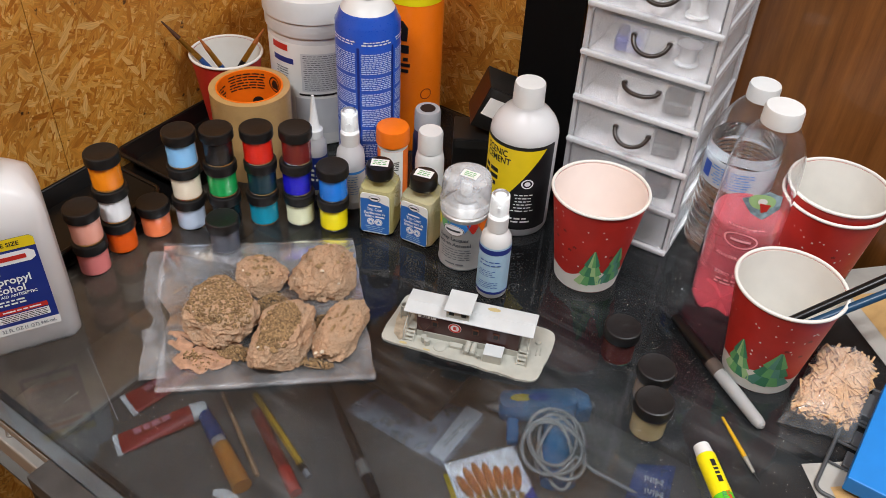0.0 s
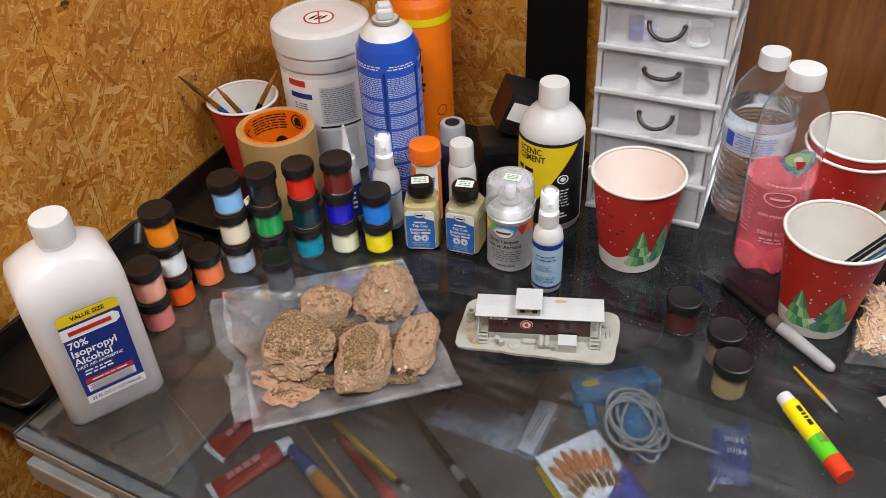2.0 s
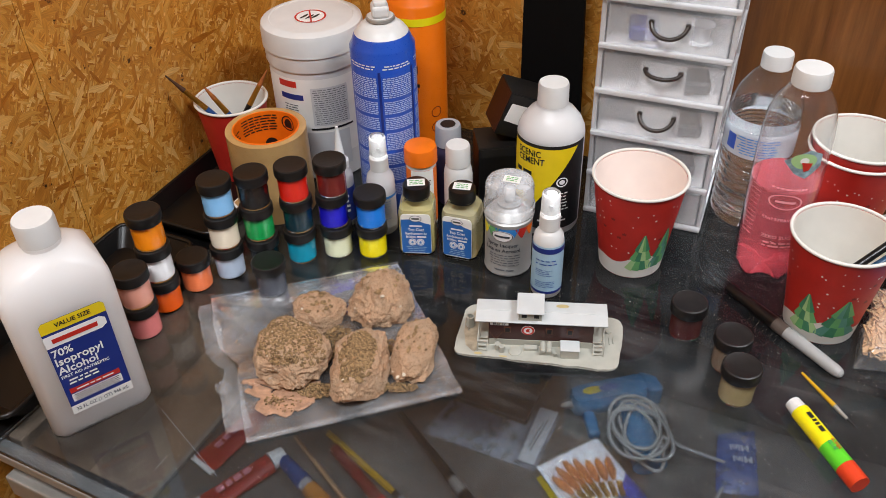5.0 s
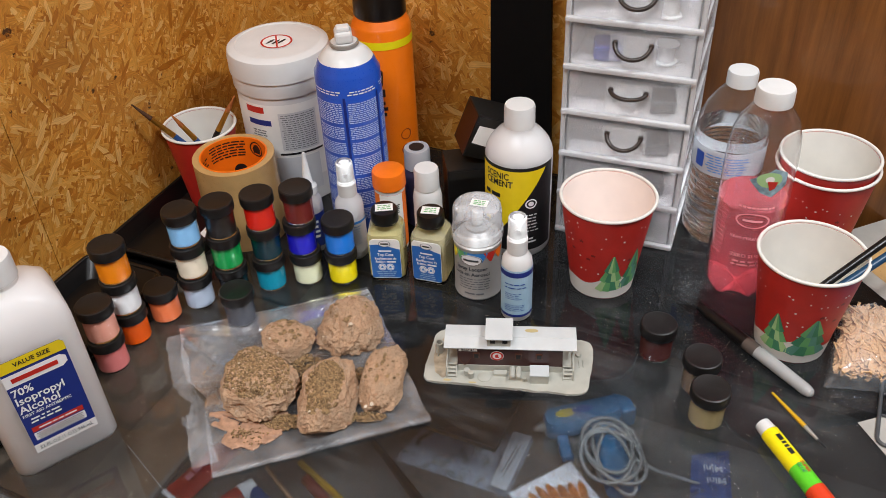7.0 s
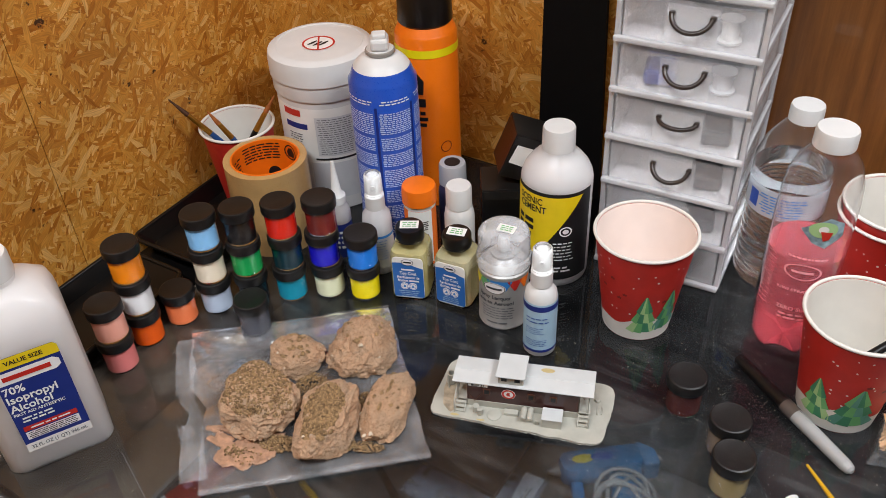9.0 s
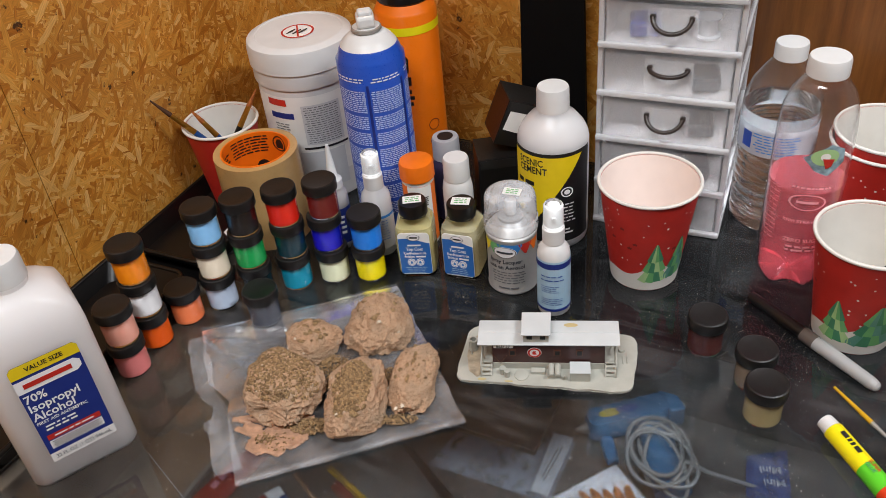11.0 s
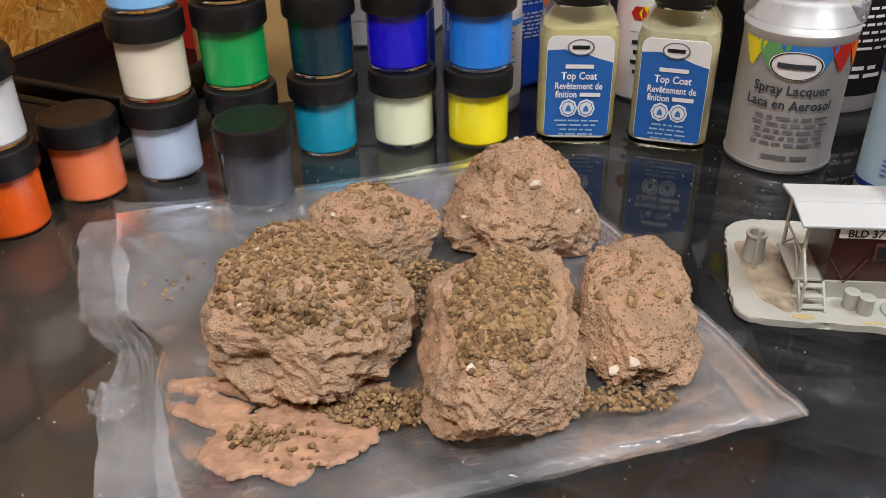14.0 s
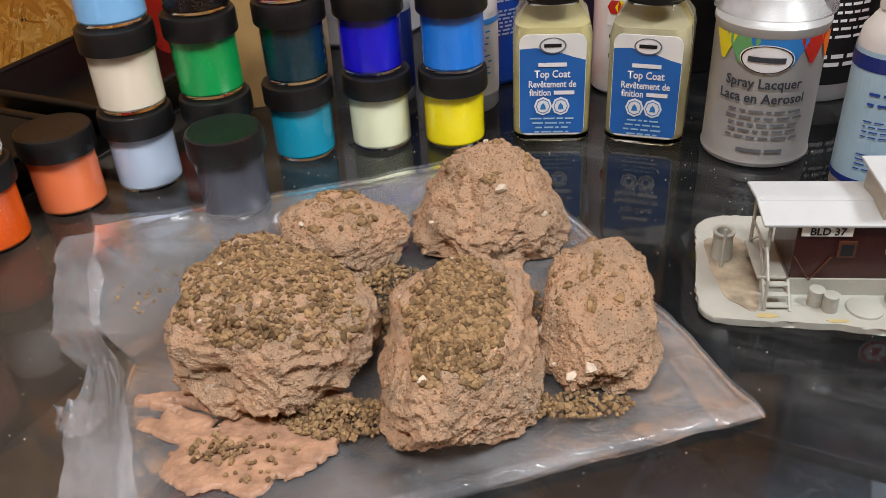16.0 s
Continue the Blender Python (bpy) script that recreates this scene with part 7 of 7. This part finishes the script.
art_brush((-0.1605, 0.9840, 0.0402), (-0.2342, 0.9540, 0.1491), "bluehandle", "darkbristle")
art_brush((-0.1585, 0.9850, 0.0452), (-0.1970, 0.9640, 0.1296), "bluehandle", "bristle")
art_brush((-0.1855, 0.9740, 0.0452), (-0.1305, 1.0000, 0.1322), "blackplastic", "bristle")
for (a, b, m, lab) in (((0.4388, 0.6777, 0.0892), (0.6028, 0.7577, 0.1619), "blackplastic", "black pen leaning out of paper cup"), ((0.4488, 0.6737, 0.0892), (0.6128, 0.7477, 0.1548), "tealpen", "dark blue pen leaning out of paper cup")):
    rod("pen", lab, "pen", a, b, [("barrel", 0, 0.94, 0.0036, 0.0040, m, ""), ("end", 0.94, 1.0, 0.0040, 0.0025, m, "")], 20)

# glue tube print
gl = [o for o in scene.objects if o.parent is None and o.name.startswith("glue_pen")][0]
part("name_bar", move(up(bars(1, 0.022, 0.0065, 0.6, 0, 2, 4), 0), pose(0.030, 0, 0.0086, 90, 0, 0) @ pose(0, 0, 0)), "ink", gl)
for word, dy, tone in (("SUPER", 0.0016, "redink"), ("GLUE", -0.0022, "green3")):
    part("label_line", move(lettering(word, 0.0042), pose(0.055, dy, 0.0087, -90, 0, 0)), tone, gl)
mk = [o for o in scene.objects if o.parent is None and o.name.startswith("marker_pen")][0]
part("name_bar", move(bars(1, 0.012, 0.003, 0.6, 0, 2, 3), pose(0.074, 0.001, 0.0062, 90, 0, 0)), "ink", mk)

# ---- things under the glass ----
Z = DEEP
M["gunblue"] = paint("light_blue_tool_plastic", "3378a8", 0.4, 0.06, 60, 0.08)
M["cord"] = paint("grey_cord", "a8a8a4", 0.5, 0.06, 60, 0.1)
M["palefilm"] = film("pale_blue_pouch", (0.62, 0.70, 0.80), 0.34, 0.3, 0.4, 60)
M["bluefilm"] = film("blue_pouch", (0.10, 0.16, 0.42), 0.75, 0.25, 0.4, 60)


def glue_gun():
    b = thing("glue_gun", "light blue hot glue gun with coiled grey cord in tray", "glue gun", pose(0.2498, 0.6966, Z, 0, 0, 15))
    o = lambda k, w=0.030: [(x, y) for x, y in rounded(0.082 * (0.9 + 0.1 * k), w * k, 0.012 * k)]
    part("barrel", loft([(o(0.7), 0.001), (o(1.0), 0.006), (o(1.0), 0.018), (o(0.75), 0.024)]), "gunblue", b, smooth=0.7)
    part("nozzle", move(lathe([(0, 0), (0.006, 0), (0.005, 0.006), (0.0022, 0.013), (0, 0.0135)], 20), pose(-0.040, 0.0, 0.012, 0, -90, 0)), "alu", b, "metal nozzle", smooth=0.7)
    part("rear_block", up(rbox(0.016, 0.038, 0.024, 0.003), 0.001, 0.045, 0.003), "gunblue", b)
    part("glue_stick", move(lathe([(0, 0), (0.0055, 0), (0.0055, 0.022), (0, 0.022)], 24), pose(0.052, 0.0, 0.013, 0, 90, 0)), "frost", b, "clear glue stick", smooth=0.7)
    part("trigger", move(rbox(0.012, 0.030, 0.010, 0.003), pose(-0.030, -0.030, 0.004, 0, 0, -8)), "gunblue", b, "blue trigger")
    part("handle", sweep([(0.020, -0.008, 0.013), (0.016, -0.035, 0.013), (0.008, -0.065, 0.013), (0.004, -0.095, 0.013)], [0.016, 0.0155, 0.016, 0.017], 16, flat=0.72), "gunblue", b, "blue handle", smooth=0.8)
    part("yellow_label", up(move(disc(0.010, 24), pose(0, 0, 0, -90, 0, 0) @ Matrix.Diagonal((1.1, 1, 0.5, 1))), 0.0243, -0.018, 0.001), "yellowlab", b)
    part("badge", up(move(disc(0.010, 24), pose(0, 0, 0, -90, 0, 0) @ Matrix.Diagonal((1.1, 1, 0.5, 1))), 0.0245, 0.000, 0.001), "blueink", b)
    pts = []
    for k in range(150):
        a = 2 * math.pi * k / 30
        n = k / 150
        rx, ry = 0.023 + 0.008 * math.sin(a * 0.37 + 1), 0.036 + 0.008 * math.sin(a * 0.23)
        ca = radians(-14 + 16 * math.sin(a * 0.16))
        x, y = rx * math.cos(a), ry * math.sin(a)
        pts.append((0.004 + 0.006 * math.sin(n * 9) + x * math.cos(ca) - y * math.sin(ca), -0.064 + 0.006 * math.cos(n * 7) + x * math.sin(ca) + y * math.cos(ca), 0.028 + 0.008 * math.sin(a * 0.5) * math.sin(n * 5) + 0.004 * n))
    for p in ((0.038, -0.092, 0.026), (0.062, -0.099, 0.014), (0.080, -0.103, 0.004), (0.074, -0.119, 0.003), (0.051, -0.139, 0.003)):
        pts.append(p)
    part("cord", sweep(pts, 0.0019, 8), "cord", b, "coiled grey cord", smooth=1)


glue_gun()


def pouch(name, label, cat, corners, thick, mat, seed, bulge=0.004):
    """A flat plastic pouch, softly swollen between its corners."""
    c = [Vector((*p, 0)) for p in corners]
    mid = sum(c, Vector()) / 4
    b = thing(name, label, cat, pose(mid.x, mid.y, Z + 0.0003))

    def face(sign):
        def f(s, t):
            p = bilinear(c, s, t) - mid
            e = min(1.0, 6 * min(s, t, 1 - s, 1 - t))
            k = noise.noise(Vector((p.x * 40 + seed, p.y * 40, seed)))
            return (p.x, p.y, thick / 2 + sign * (thick / 2 * e) + (bulge * e * (0.6 + 0.6 * k) if sign > 0 else 0))
        return f
    bm = join(sheet(face(1), 24, 24), sheet(face(-1), 24, 24))
    bmesh.ops.remove_doubles(bm, verts=bm.verts, dist=0.00002)
    part("pouch_film", bm, mat, b, smooth=2)
    return b, mid


b, mid = pouch("plastic_pouch", "pale blue translucent plastic pouch lying in tray", "pouch", ((0.0567, 0.6558), (0.1688, 0.6082), (0.1997, 0.6787), (0.0907, 0.7057)), 0.002, "palefilm", 3)
strip = [Vector((*p, 0)) - mid for p in ((0.1524, 0.6175), (0.1672, 0.6103), (0.1967, 0.6765), (0.1782, 0.6835))]
part("header_card", prism([(p.x, p.y) for p in strip], 0.0075, 0.0082), M["palegrey"], b, "pale header card")
part("header_print", move(bars(2, 0.045, 0.006, 0.4, 0.2, 2, 6), pose(0.1735 - mid.x, 0.6469 - mid.y, 0.0086, 0, 0, 62) @ pose(0, 0, 0, -90, 0, 0)), "greyink", b)
b, mid = pouch("blue_pouch", "small dark blue printed pouch lying in tray", "pouch", ((0.337, 0.5849), (0.3767, 0.5803), (0.392, 0.6588), (0.3536, 0.6535)), 0.004, "bluefilm", 9)
for k, (word, dy) in enumerate((("Mini", 0.012), ("Mini", -0.002))):
    part("label_line", move(lettering(word, 0.011), pose(0.004, dy, 0.0098, 0, 0, 174) @ pose(0, 0, 0, -90, 0, 0)), "palegrey", b)


def brush_set():
    b = thing("brush_set", "white card with a fan of brown bristle brushes", "brush set", pose(0.2234, 0.5824, Z + 0.009, 4, 0, 30))
    part("card", rbox(0.072, 0.092, 0.0012, 0.0003), M["palegrey"], b, "dull white card")
    part("blue_field", move(flat([(-0.036, -0.046), (0.036, -0.046), (0.036, 0.0), (0.010, -0.020)]), pose(0, 0, 0.0016, -90, 0, 0)), "navy", b)
    for k in range(7):
        a = radians(-16 + 6 * k)
        x = -0.026 + k * 0.0085
        ln = 0.034 if k in (1, 2, 3) else 0.027
        bm = bmesh.new()
        bmesh.ops.create_uvsphere(bm, u_segments=16, v_segments=10, radius=1)
        move(bm, pose(x, 0.022 - 0.003 * abs(k - 2), 0.0035, 0, 0, -math.degrees(a)) @ Matrix.Diagonal((0.0042, ln / 2, 0.0018, 1)))
        part("bristles", bm, "bristle", b, "brown bristle tuft", smooth=2)
        part("ferrule", move(rbox(0.0052, 0.016, 0.003, 0.001), pose(x - 0.012 * math.sin(a), 0.000 - 0.003 * abs(k - 2), 0.0015, 0, 0, -math.degrees(a))), "gold", b, "gold ferrule")
    part("cover", up(rbox(0.070, 0.090, 0.0006, 0.0002), 0.0068), "pet", b, "clear plastic cover").visible_shadow = False
    part("yellow_backing", move(rbox(0.070, 0.088, 0.0010, 0.0003), pose(-0.005, -0.004, -0.0075, -4, 0, -3)), "yellowlab", b, "yellow backing card")


brush_set()
rod("flat_brush", "black handled flat paint brush lying in tray", "paint brush", (0.0334, 0.6776, Z + 0.006), (0.1131, 0.5596, Z + 0.006),
    [("handle", 0, 0.70, 0.0030, 0.0052, "blackplastic", ""), ("ferrule", 0.70, 0.83, 0.0055, 0.0060, "alu", "metal ferrule"), ("bristles", 0.83, 1.0, 0.0058, 0.0050, "ink", "black bristles")])
rod("pencil", "yellow pencil lying in tray", "pencil", (-0.0378, 0.6524, Z + 0.004), (0.046, 0.569, Z + 0.004),
    [("shaft", 0, 0.86, 0.0036, 0.0036, "brushwood", "yellow shaft"), ("band", 0.86, 0.93, 0.0038, 0.0038, "blackplastic", "dark band"), ("eraser", 0.93, 1.0, 0.0035, 0.0033, "greycap", "grey eraser")], 6)
rod("thin_stick", "thin brown wooden stick lying in tray", "stick", (-0.0718, 0.6483, Z + 0.0025), (-0.0024, 0.5605, Z + 0.0025), [("shaft", 0, 1, 0.0022, 0.0024, M["stickwood"], "")], 10)
rod("screwdriver", "small screwdriver with blue and orange handle lying in tray", "screwdriver", (-0.0807, 0.6184, Z + 0.0095), (-0.0083, 0.54, Z + 0.0095),
    [("collar", 0.0, 0.40, 0.0062, 0.0085, "bluehandle", "blue collar"), ("neck", 0.40, 0.48, 0.0070, 0.0070, "greycap", ""), ("grip", 0.48, 0.98, 0.0082, 0.0095, M["ambergrip"], "orange translucent grip")], 24)
rod("red_marker", "red marker lying in tray", "marker", (-0.0287, 0.6303, Z + 0.0066), (0.0401, 0.5474, Z + 0.0066), [("barrel", 0, 0.72, 0.0055, 0.0060, M["darkred"], "dark red barrel"), ("cap", 0.72, 1.0, 0.0065, 0.0060, "redink", "red cap")], 20)


def paint_tube(a, b, w, body, label):
    a, b = Vector((*a, Z)), Vector((*b, Z))
    t = thing("paint_tube", label, "paint tube", Matrix.Translation(a) @ (b - a).to_track_quat("X", "Z").to_matrix().to_4x4(), "paint tubes")
    ln = (b - a).length
    secs = []
    for k in range(9):
        f = k / 8
        ww, hh = w * (1 - 0.12 * f), 0.002 + 0.013 * f
        secs.append([(ww / 2 * math.cos(2 * math.pi * i / 20), hh / 2 + 0.001 + hh / 2 * math.sin(2 * math.pi * i / 20), f * ln * 0.82) for i in range(20)])
    bm = bmesh.new()
    rings = [[bm.verts.new((z, x, y)) for x, y, z in s] for s in secs]
    for p, q in zip(rings, rings[1:]):
        for i in range(20):
            bm.faces.new((p[i], p[(i + 1) % 20], q[(i + 1) % 20], q[i]))
    bm.faces.new(rings[0])
    bm.faces.new(rings[-1][::-1])
    part("tube", bm, body, t, smooth=0.9)
    part("crimp", up(rbox(0.006, w * 1.02, 0.002, 0.0005), 0.0006, -0.002), "paper", t, "pale crimped end")
    part("cap", move(lathe([(0, 0), (w * 0.36, 0), (w * 0.30, ln * 0.17), (0, ln * 0.17)], 24), pose(ln * 0.825, 0, 0.0105, 0, 90, 0)), "paper", t, "white cap", smooth=0.6)
    part("tube_print", move(bars(1, ln * 0.42, 0.009, 0.8, 0, 3, 4), pose(ln * 0.38, 0, 0.0148, 0, -7, 0) @ pose(0, 0, 0, -90, 0, 0)), M["pinkprint"], t)


paint_tube((-0.1444, 0.566), (-0.0767, 0.6206), 0.026, M["tubered"], "red paint tube with white cap lying in tray")
paint_tube((-0.1563, 0.6145), (-0.0967, 0.69), 0.030, M["tubered"], "red and white paint tube lying in tray")
scrap = thing("paper_scrap", "small torn white paper scrap lying in tray", "paper scrap", pose(-0.0244, 0.5354, Z))
part("scrap", prism([(-0.012, -0.003), (0.002, -0.006), (0.014, -0.002), (0.008, 0.004), (-0.004, 0.006), (-0.013, 0.003)], 0.0002, 0.0010), "paper", scrap)

# ---- sticks, papers and frames at the table's end ----
M["clearfilm"] = thin_film("crinkled_clear_film", 0.15, 0.10, 0.45, 75, 0.06)
M["stripwood"] = wood("pale_peach_wood", "b4875a", "deb98e", 0.55, (60, 60, 60), 0.0)


def stick_bag():
    b = thing("bag_of_sticks", "clear plastic bag full of small pale wooden sticks", "bag", pose(0.5200, 0.6900, 0))
    corners = [Vector((x - 0.52, y - 0.69, 0)) for x, y in ((0.4585, 0.6480), (0.5200, 0.6370), (0.5600, 0.7350), (0.5080, 0.7520))]
    rnd = random.Random(8)

    def swell(s, t):
        return max(0.0, 1 - abs(2 * s - 1) ** 3.5) * max(0.0, 1 - abs(2 * t - 1) ** 3.5)

    kinds = {n: [] for n in (0.016, 0.021, 0.026, 0.032)}
    for width in (0.0012, 0.0018, 0.0026, 0.0038):
        for length in (0.016, 0.021, 0.026, 0.032):
            me = bpy.data.meshes.new("stick")
            rbox(length, width, 0.0009, 0).to_mesh(me)
            me.materials.append(M["stripwood"])
            kinds[length].append(me)
    a, e1, e2 = corners[0], corners[1] - corners[0], corners[3] - corners[0]
    det = e1.x * e2.y - e1.y * e2.x

    def inside_bag(p):
        d = p - a
        return 0.05 < (d.x * e2.y - d.y * e2.x) / det < 0.95 and 0.04 < (e1.x * d.y - e1.y * d.x) / det < 0.96

    bms = []
    for k in range(560):
        length = 0.026 if k % 24 == 0 else rnd.choice((0.016, 0.021, 0.026, 0.032))
        for _ in range(30):
            s, t, turn = rnd.uniform(0.08, 0.92), rnd.uniform(0.07, 0.93), rnd.choice((40, 62, 75, 118)) + rnd.gauss(0, 12)
            p = bilinear(corners, s, t)
            reach = Vector((math.cos(radians(turn)), math.sin(radians(turn)), 0)) * length / 2
            if inside_bag(p + reach) and inside_bag(p - reach):
                break
        else:
            continue
        z = 0.0030 + 0.0190 * swell(s, t) ** 0.8 * (rnd.uniform(0.8, 1.0) if k % 3 == 1 else rnd.random() ** 0.5)
        m = pose(p.x, p.y, z, rnd.uniform(-20, 20), rnd.uniform(-7, 7), turn)
        if k % 24 == 0:
            ladder = [up(rbox(0.026, 0.0014, 0.0012, 0), 0, 0, y) for y in (-0.004, 0.004)] + [up(rbox(0.0014, 0.009, 0.0010, 0), 0.0003, -0.011 + 0.0044 * n) for n in range(6)]
            part("ladder", move(join(*ladder), m), M["stripwood"], b, "small wooden ladder piece")
        elif k % 3 == 1:
            ob = new("stick", kinds[length][rnd.randrange(4)])
            ob.parent, ob.matrix_basis = b, m
        else:
            bms.append(move(rbox(length, rnd.choice((0.0012, 0.0018, 0.0026, 0.0038)), 0.0009, 0), m))
    tagged(part("kindling", join(*bms), M["stripwood"], b, "pale wooden sticks"), kind="stuff")

    def f(s, t):
        p = bilinear(corners, s, t)
        k = noise.noise(Vector((p.x * 45, p.y * 45, 3))) + 0.6 * abs(noise.noise(Vector((p.x * 110 + p.y * 40, p.y * 70, 6))))
        fold = math.exp(-((s - 0.30 - 0.25 * t) / 0.03) ** 2) + 0.8 * math.exp(-((s - 0.62 + 0.12 * t) / 0.03) ** 2)
        e = swell(s, t)
        return (p.x + 0.0025 * k, p.y + 0.0025 * k, 0.0012 + 0.0310 * e ** 0.55 * (0.92 + 0.14 * k) + 0.0035 * fold * e + 0.0012 * abs(k) * (1 - e))
    part("bag_film", sheet(f, 70, 60), M["clearfilm"], b, "clear crinkled film", smooth=3).visible_shadow = False


stick_bag()
M["newsprint"] = paint("grey_instruction_paper", "a8a49c", 0.6, 0.1, 40, 0.05)
for (x, y, r, w, d, s) in ((0.6159, 0.8017, 22, 0.13, 0.19, 1), (0.5391, 0.5621, 16, 0.10, 0.12, 2)):
    p = thing("paper_sheet", "white printed instruction sheet lying on the table", "paper", pose(x, y, 0.0004, 0, 0, r), "loose papers")
    part("paper", rbox(w, d, 0.0004, 0), M["newsprint"], p)
    part("print_block", move(quad(-w * 0.35, -d * 0.1, w * 0.2, d * 0.3), pose(0, 0, 0.0007, -90, 0, 0)), M["tape"], p, "tan printed picture")
    part("print_lines", move(bars(9, w * 0.7, d * 0.3, 0.3, 0.3, s, 4), pose(0, -d * 0.28, 0.0007, -90, 0, 0)), "greyink", p)


def sprue():
    b = thing("plastic_sprue", "dark grey plastic model sprue frame with small parts", "model sprue", pose(0.4827, 0.5807, 0.0025, 0, 0, 65.3))
    L, W = 0.142, 0.075
    part("frame", sweep([(x + L / 2, y - W / 2 + 0.002, 0) for x, y in rounded(L, W, 0.008, 5)], 0.0018, 8, True), M["sprue"], b, smooth=1)
    for x in (0.035, 0.062, 0.092, 0.120):
        part("runner", sweep([(x, 0.0, 0), (x, -0.022, 0), (x + 0.004, -W + 0.004, 0)], 0.0013, 6), M["sprue"], b)
        part("model_part", up(rbox(0.018, 0.012, 0.003, 0.0008), -0.001, x + 0.011, -0.016), M["sprue"], b)
    part("model_part", up(rbox(0.030, 0.014, 0.009, 0.001), -0.001, 0.112, -0.014), M["sprue"], b)


M["sprue"] = paint("dark_grey_styrene", "4a4c4e", 0.4, 0.08, 60, 0.1)
sprue()
bx = thing("blue_box", "bright blue flat cardboard box with clear window", "box", pose(0.5699, 0.624, 0.006, 0, 0, -24.5))
part("tray", rbox(0.090, 0.130, 0.016, 0.001), M["boxblue"], bx, "blue cardboard")
part("window", up(rbox(0.052, 0.085, 0.0008, 0.0002), 0.0162, 0.012, 0.0), "greycap", bx, "grey window")

# spool and bits inside the drawers
for k, x, y, r, h, m, lab in ((5, 0.030, 0.03, 0.011, 0.022, "white", "white spool inside clear drawer"), (4, 0.030, 0.035, 0.012, 0.020, "palegrey", "pale grey spool inside clear drawer")):
    mm = tower.matrix_basis @ pose(x, y, k * 0.0507 + 0.0032)
    sp = thing("spool", lab, "spool", mm)
    part("spool_body", lathe([(0, 0), (r, 0), (r, 0.002), (r * 0.7, 0.003), (r * 0.7, h - 0.003), (r, h - 0.002), (r, h), (0, h)], 28), m, sp, smooth=0.5)
for k, x, w, m, lab in ((6, -0.012, 0.05, M["pinkprint"], "pink plastic piece inside clear drawer"), (4, -0.028, 0.03, "navy", "dark blue cloth piece inside clear drawer"), (2, 0.03, 0.03, "sprue", "dark grey parts inside clear drawer"), (1, 0.03, 0.03, "sprue", "dark grey parts inside clear drawer"), (3, 0.032, 0.028, "sprue", "dark grey parts inside clear drawer"), (7, 0.004, 0.02, "ink", "dark clips inside clear drawer")):
    sp = thing("drawer_contents", lab, "small parts", tower.matrix_basis @ pose(x, 0.035, k * 0.0507 + 0.0032))
    part("piece", move(rbox(w, 0.035, 0.016, 0.004), pose(0, 0, 0, 0, 0, 12)), m, sp)

# crumbs and dust on the glass
M["crumb"] = ballast("pale_crumbs", "a08a6a", "e4dccc")
rnd = random.Random(21)
pts = []
for _ in range(2600):
    u, v = rnd.uniform(TL + 0.05, 0.35), rnd.uniform(TF + 0.02, 0.80)
    p = ROOM @ Vector((u, v, 0))
    if rnd.random() < 0.42:
        p = Vector((rnd.gauss(0.40, 0.06), rnd.gauss(0.68, 0.07), 0)) if rnd.random() < 0.75 else Vector((rnd.gauss(0.20, 0.05), rnd.gauss(0.74, 0.05), 0))
    pts.append((p.x, p.y, 0.0002))
crumbs = grains(pts, "crumbs", None, (0.0003, 0.0007), 5, "tiny pale crumbs scattered on the glass", "crumb")
crumbs["category"] = "crumbs"
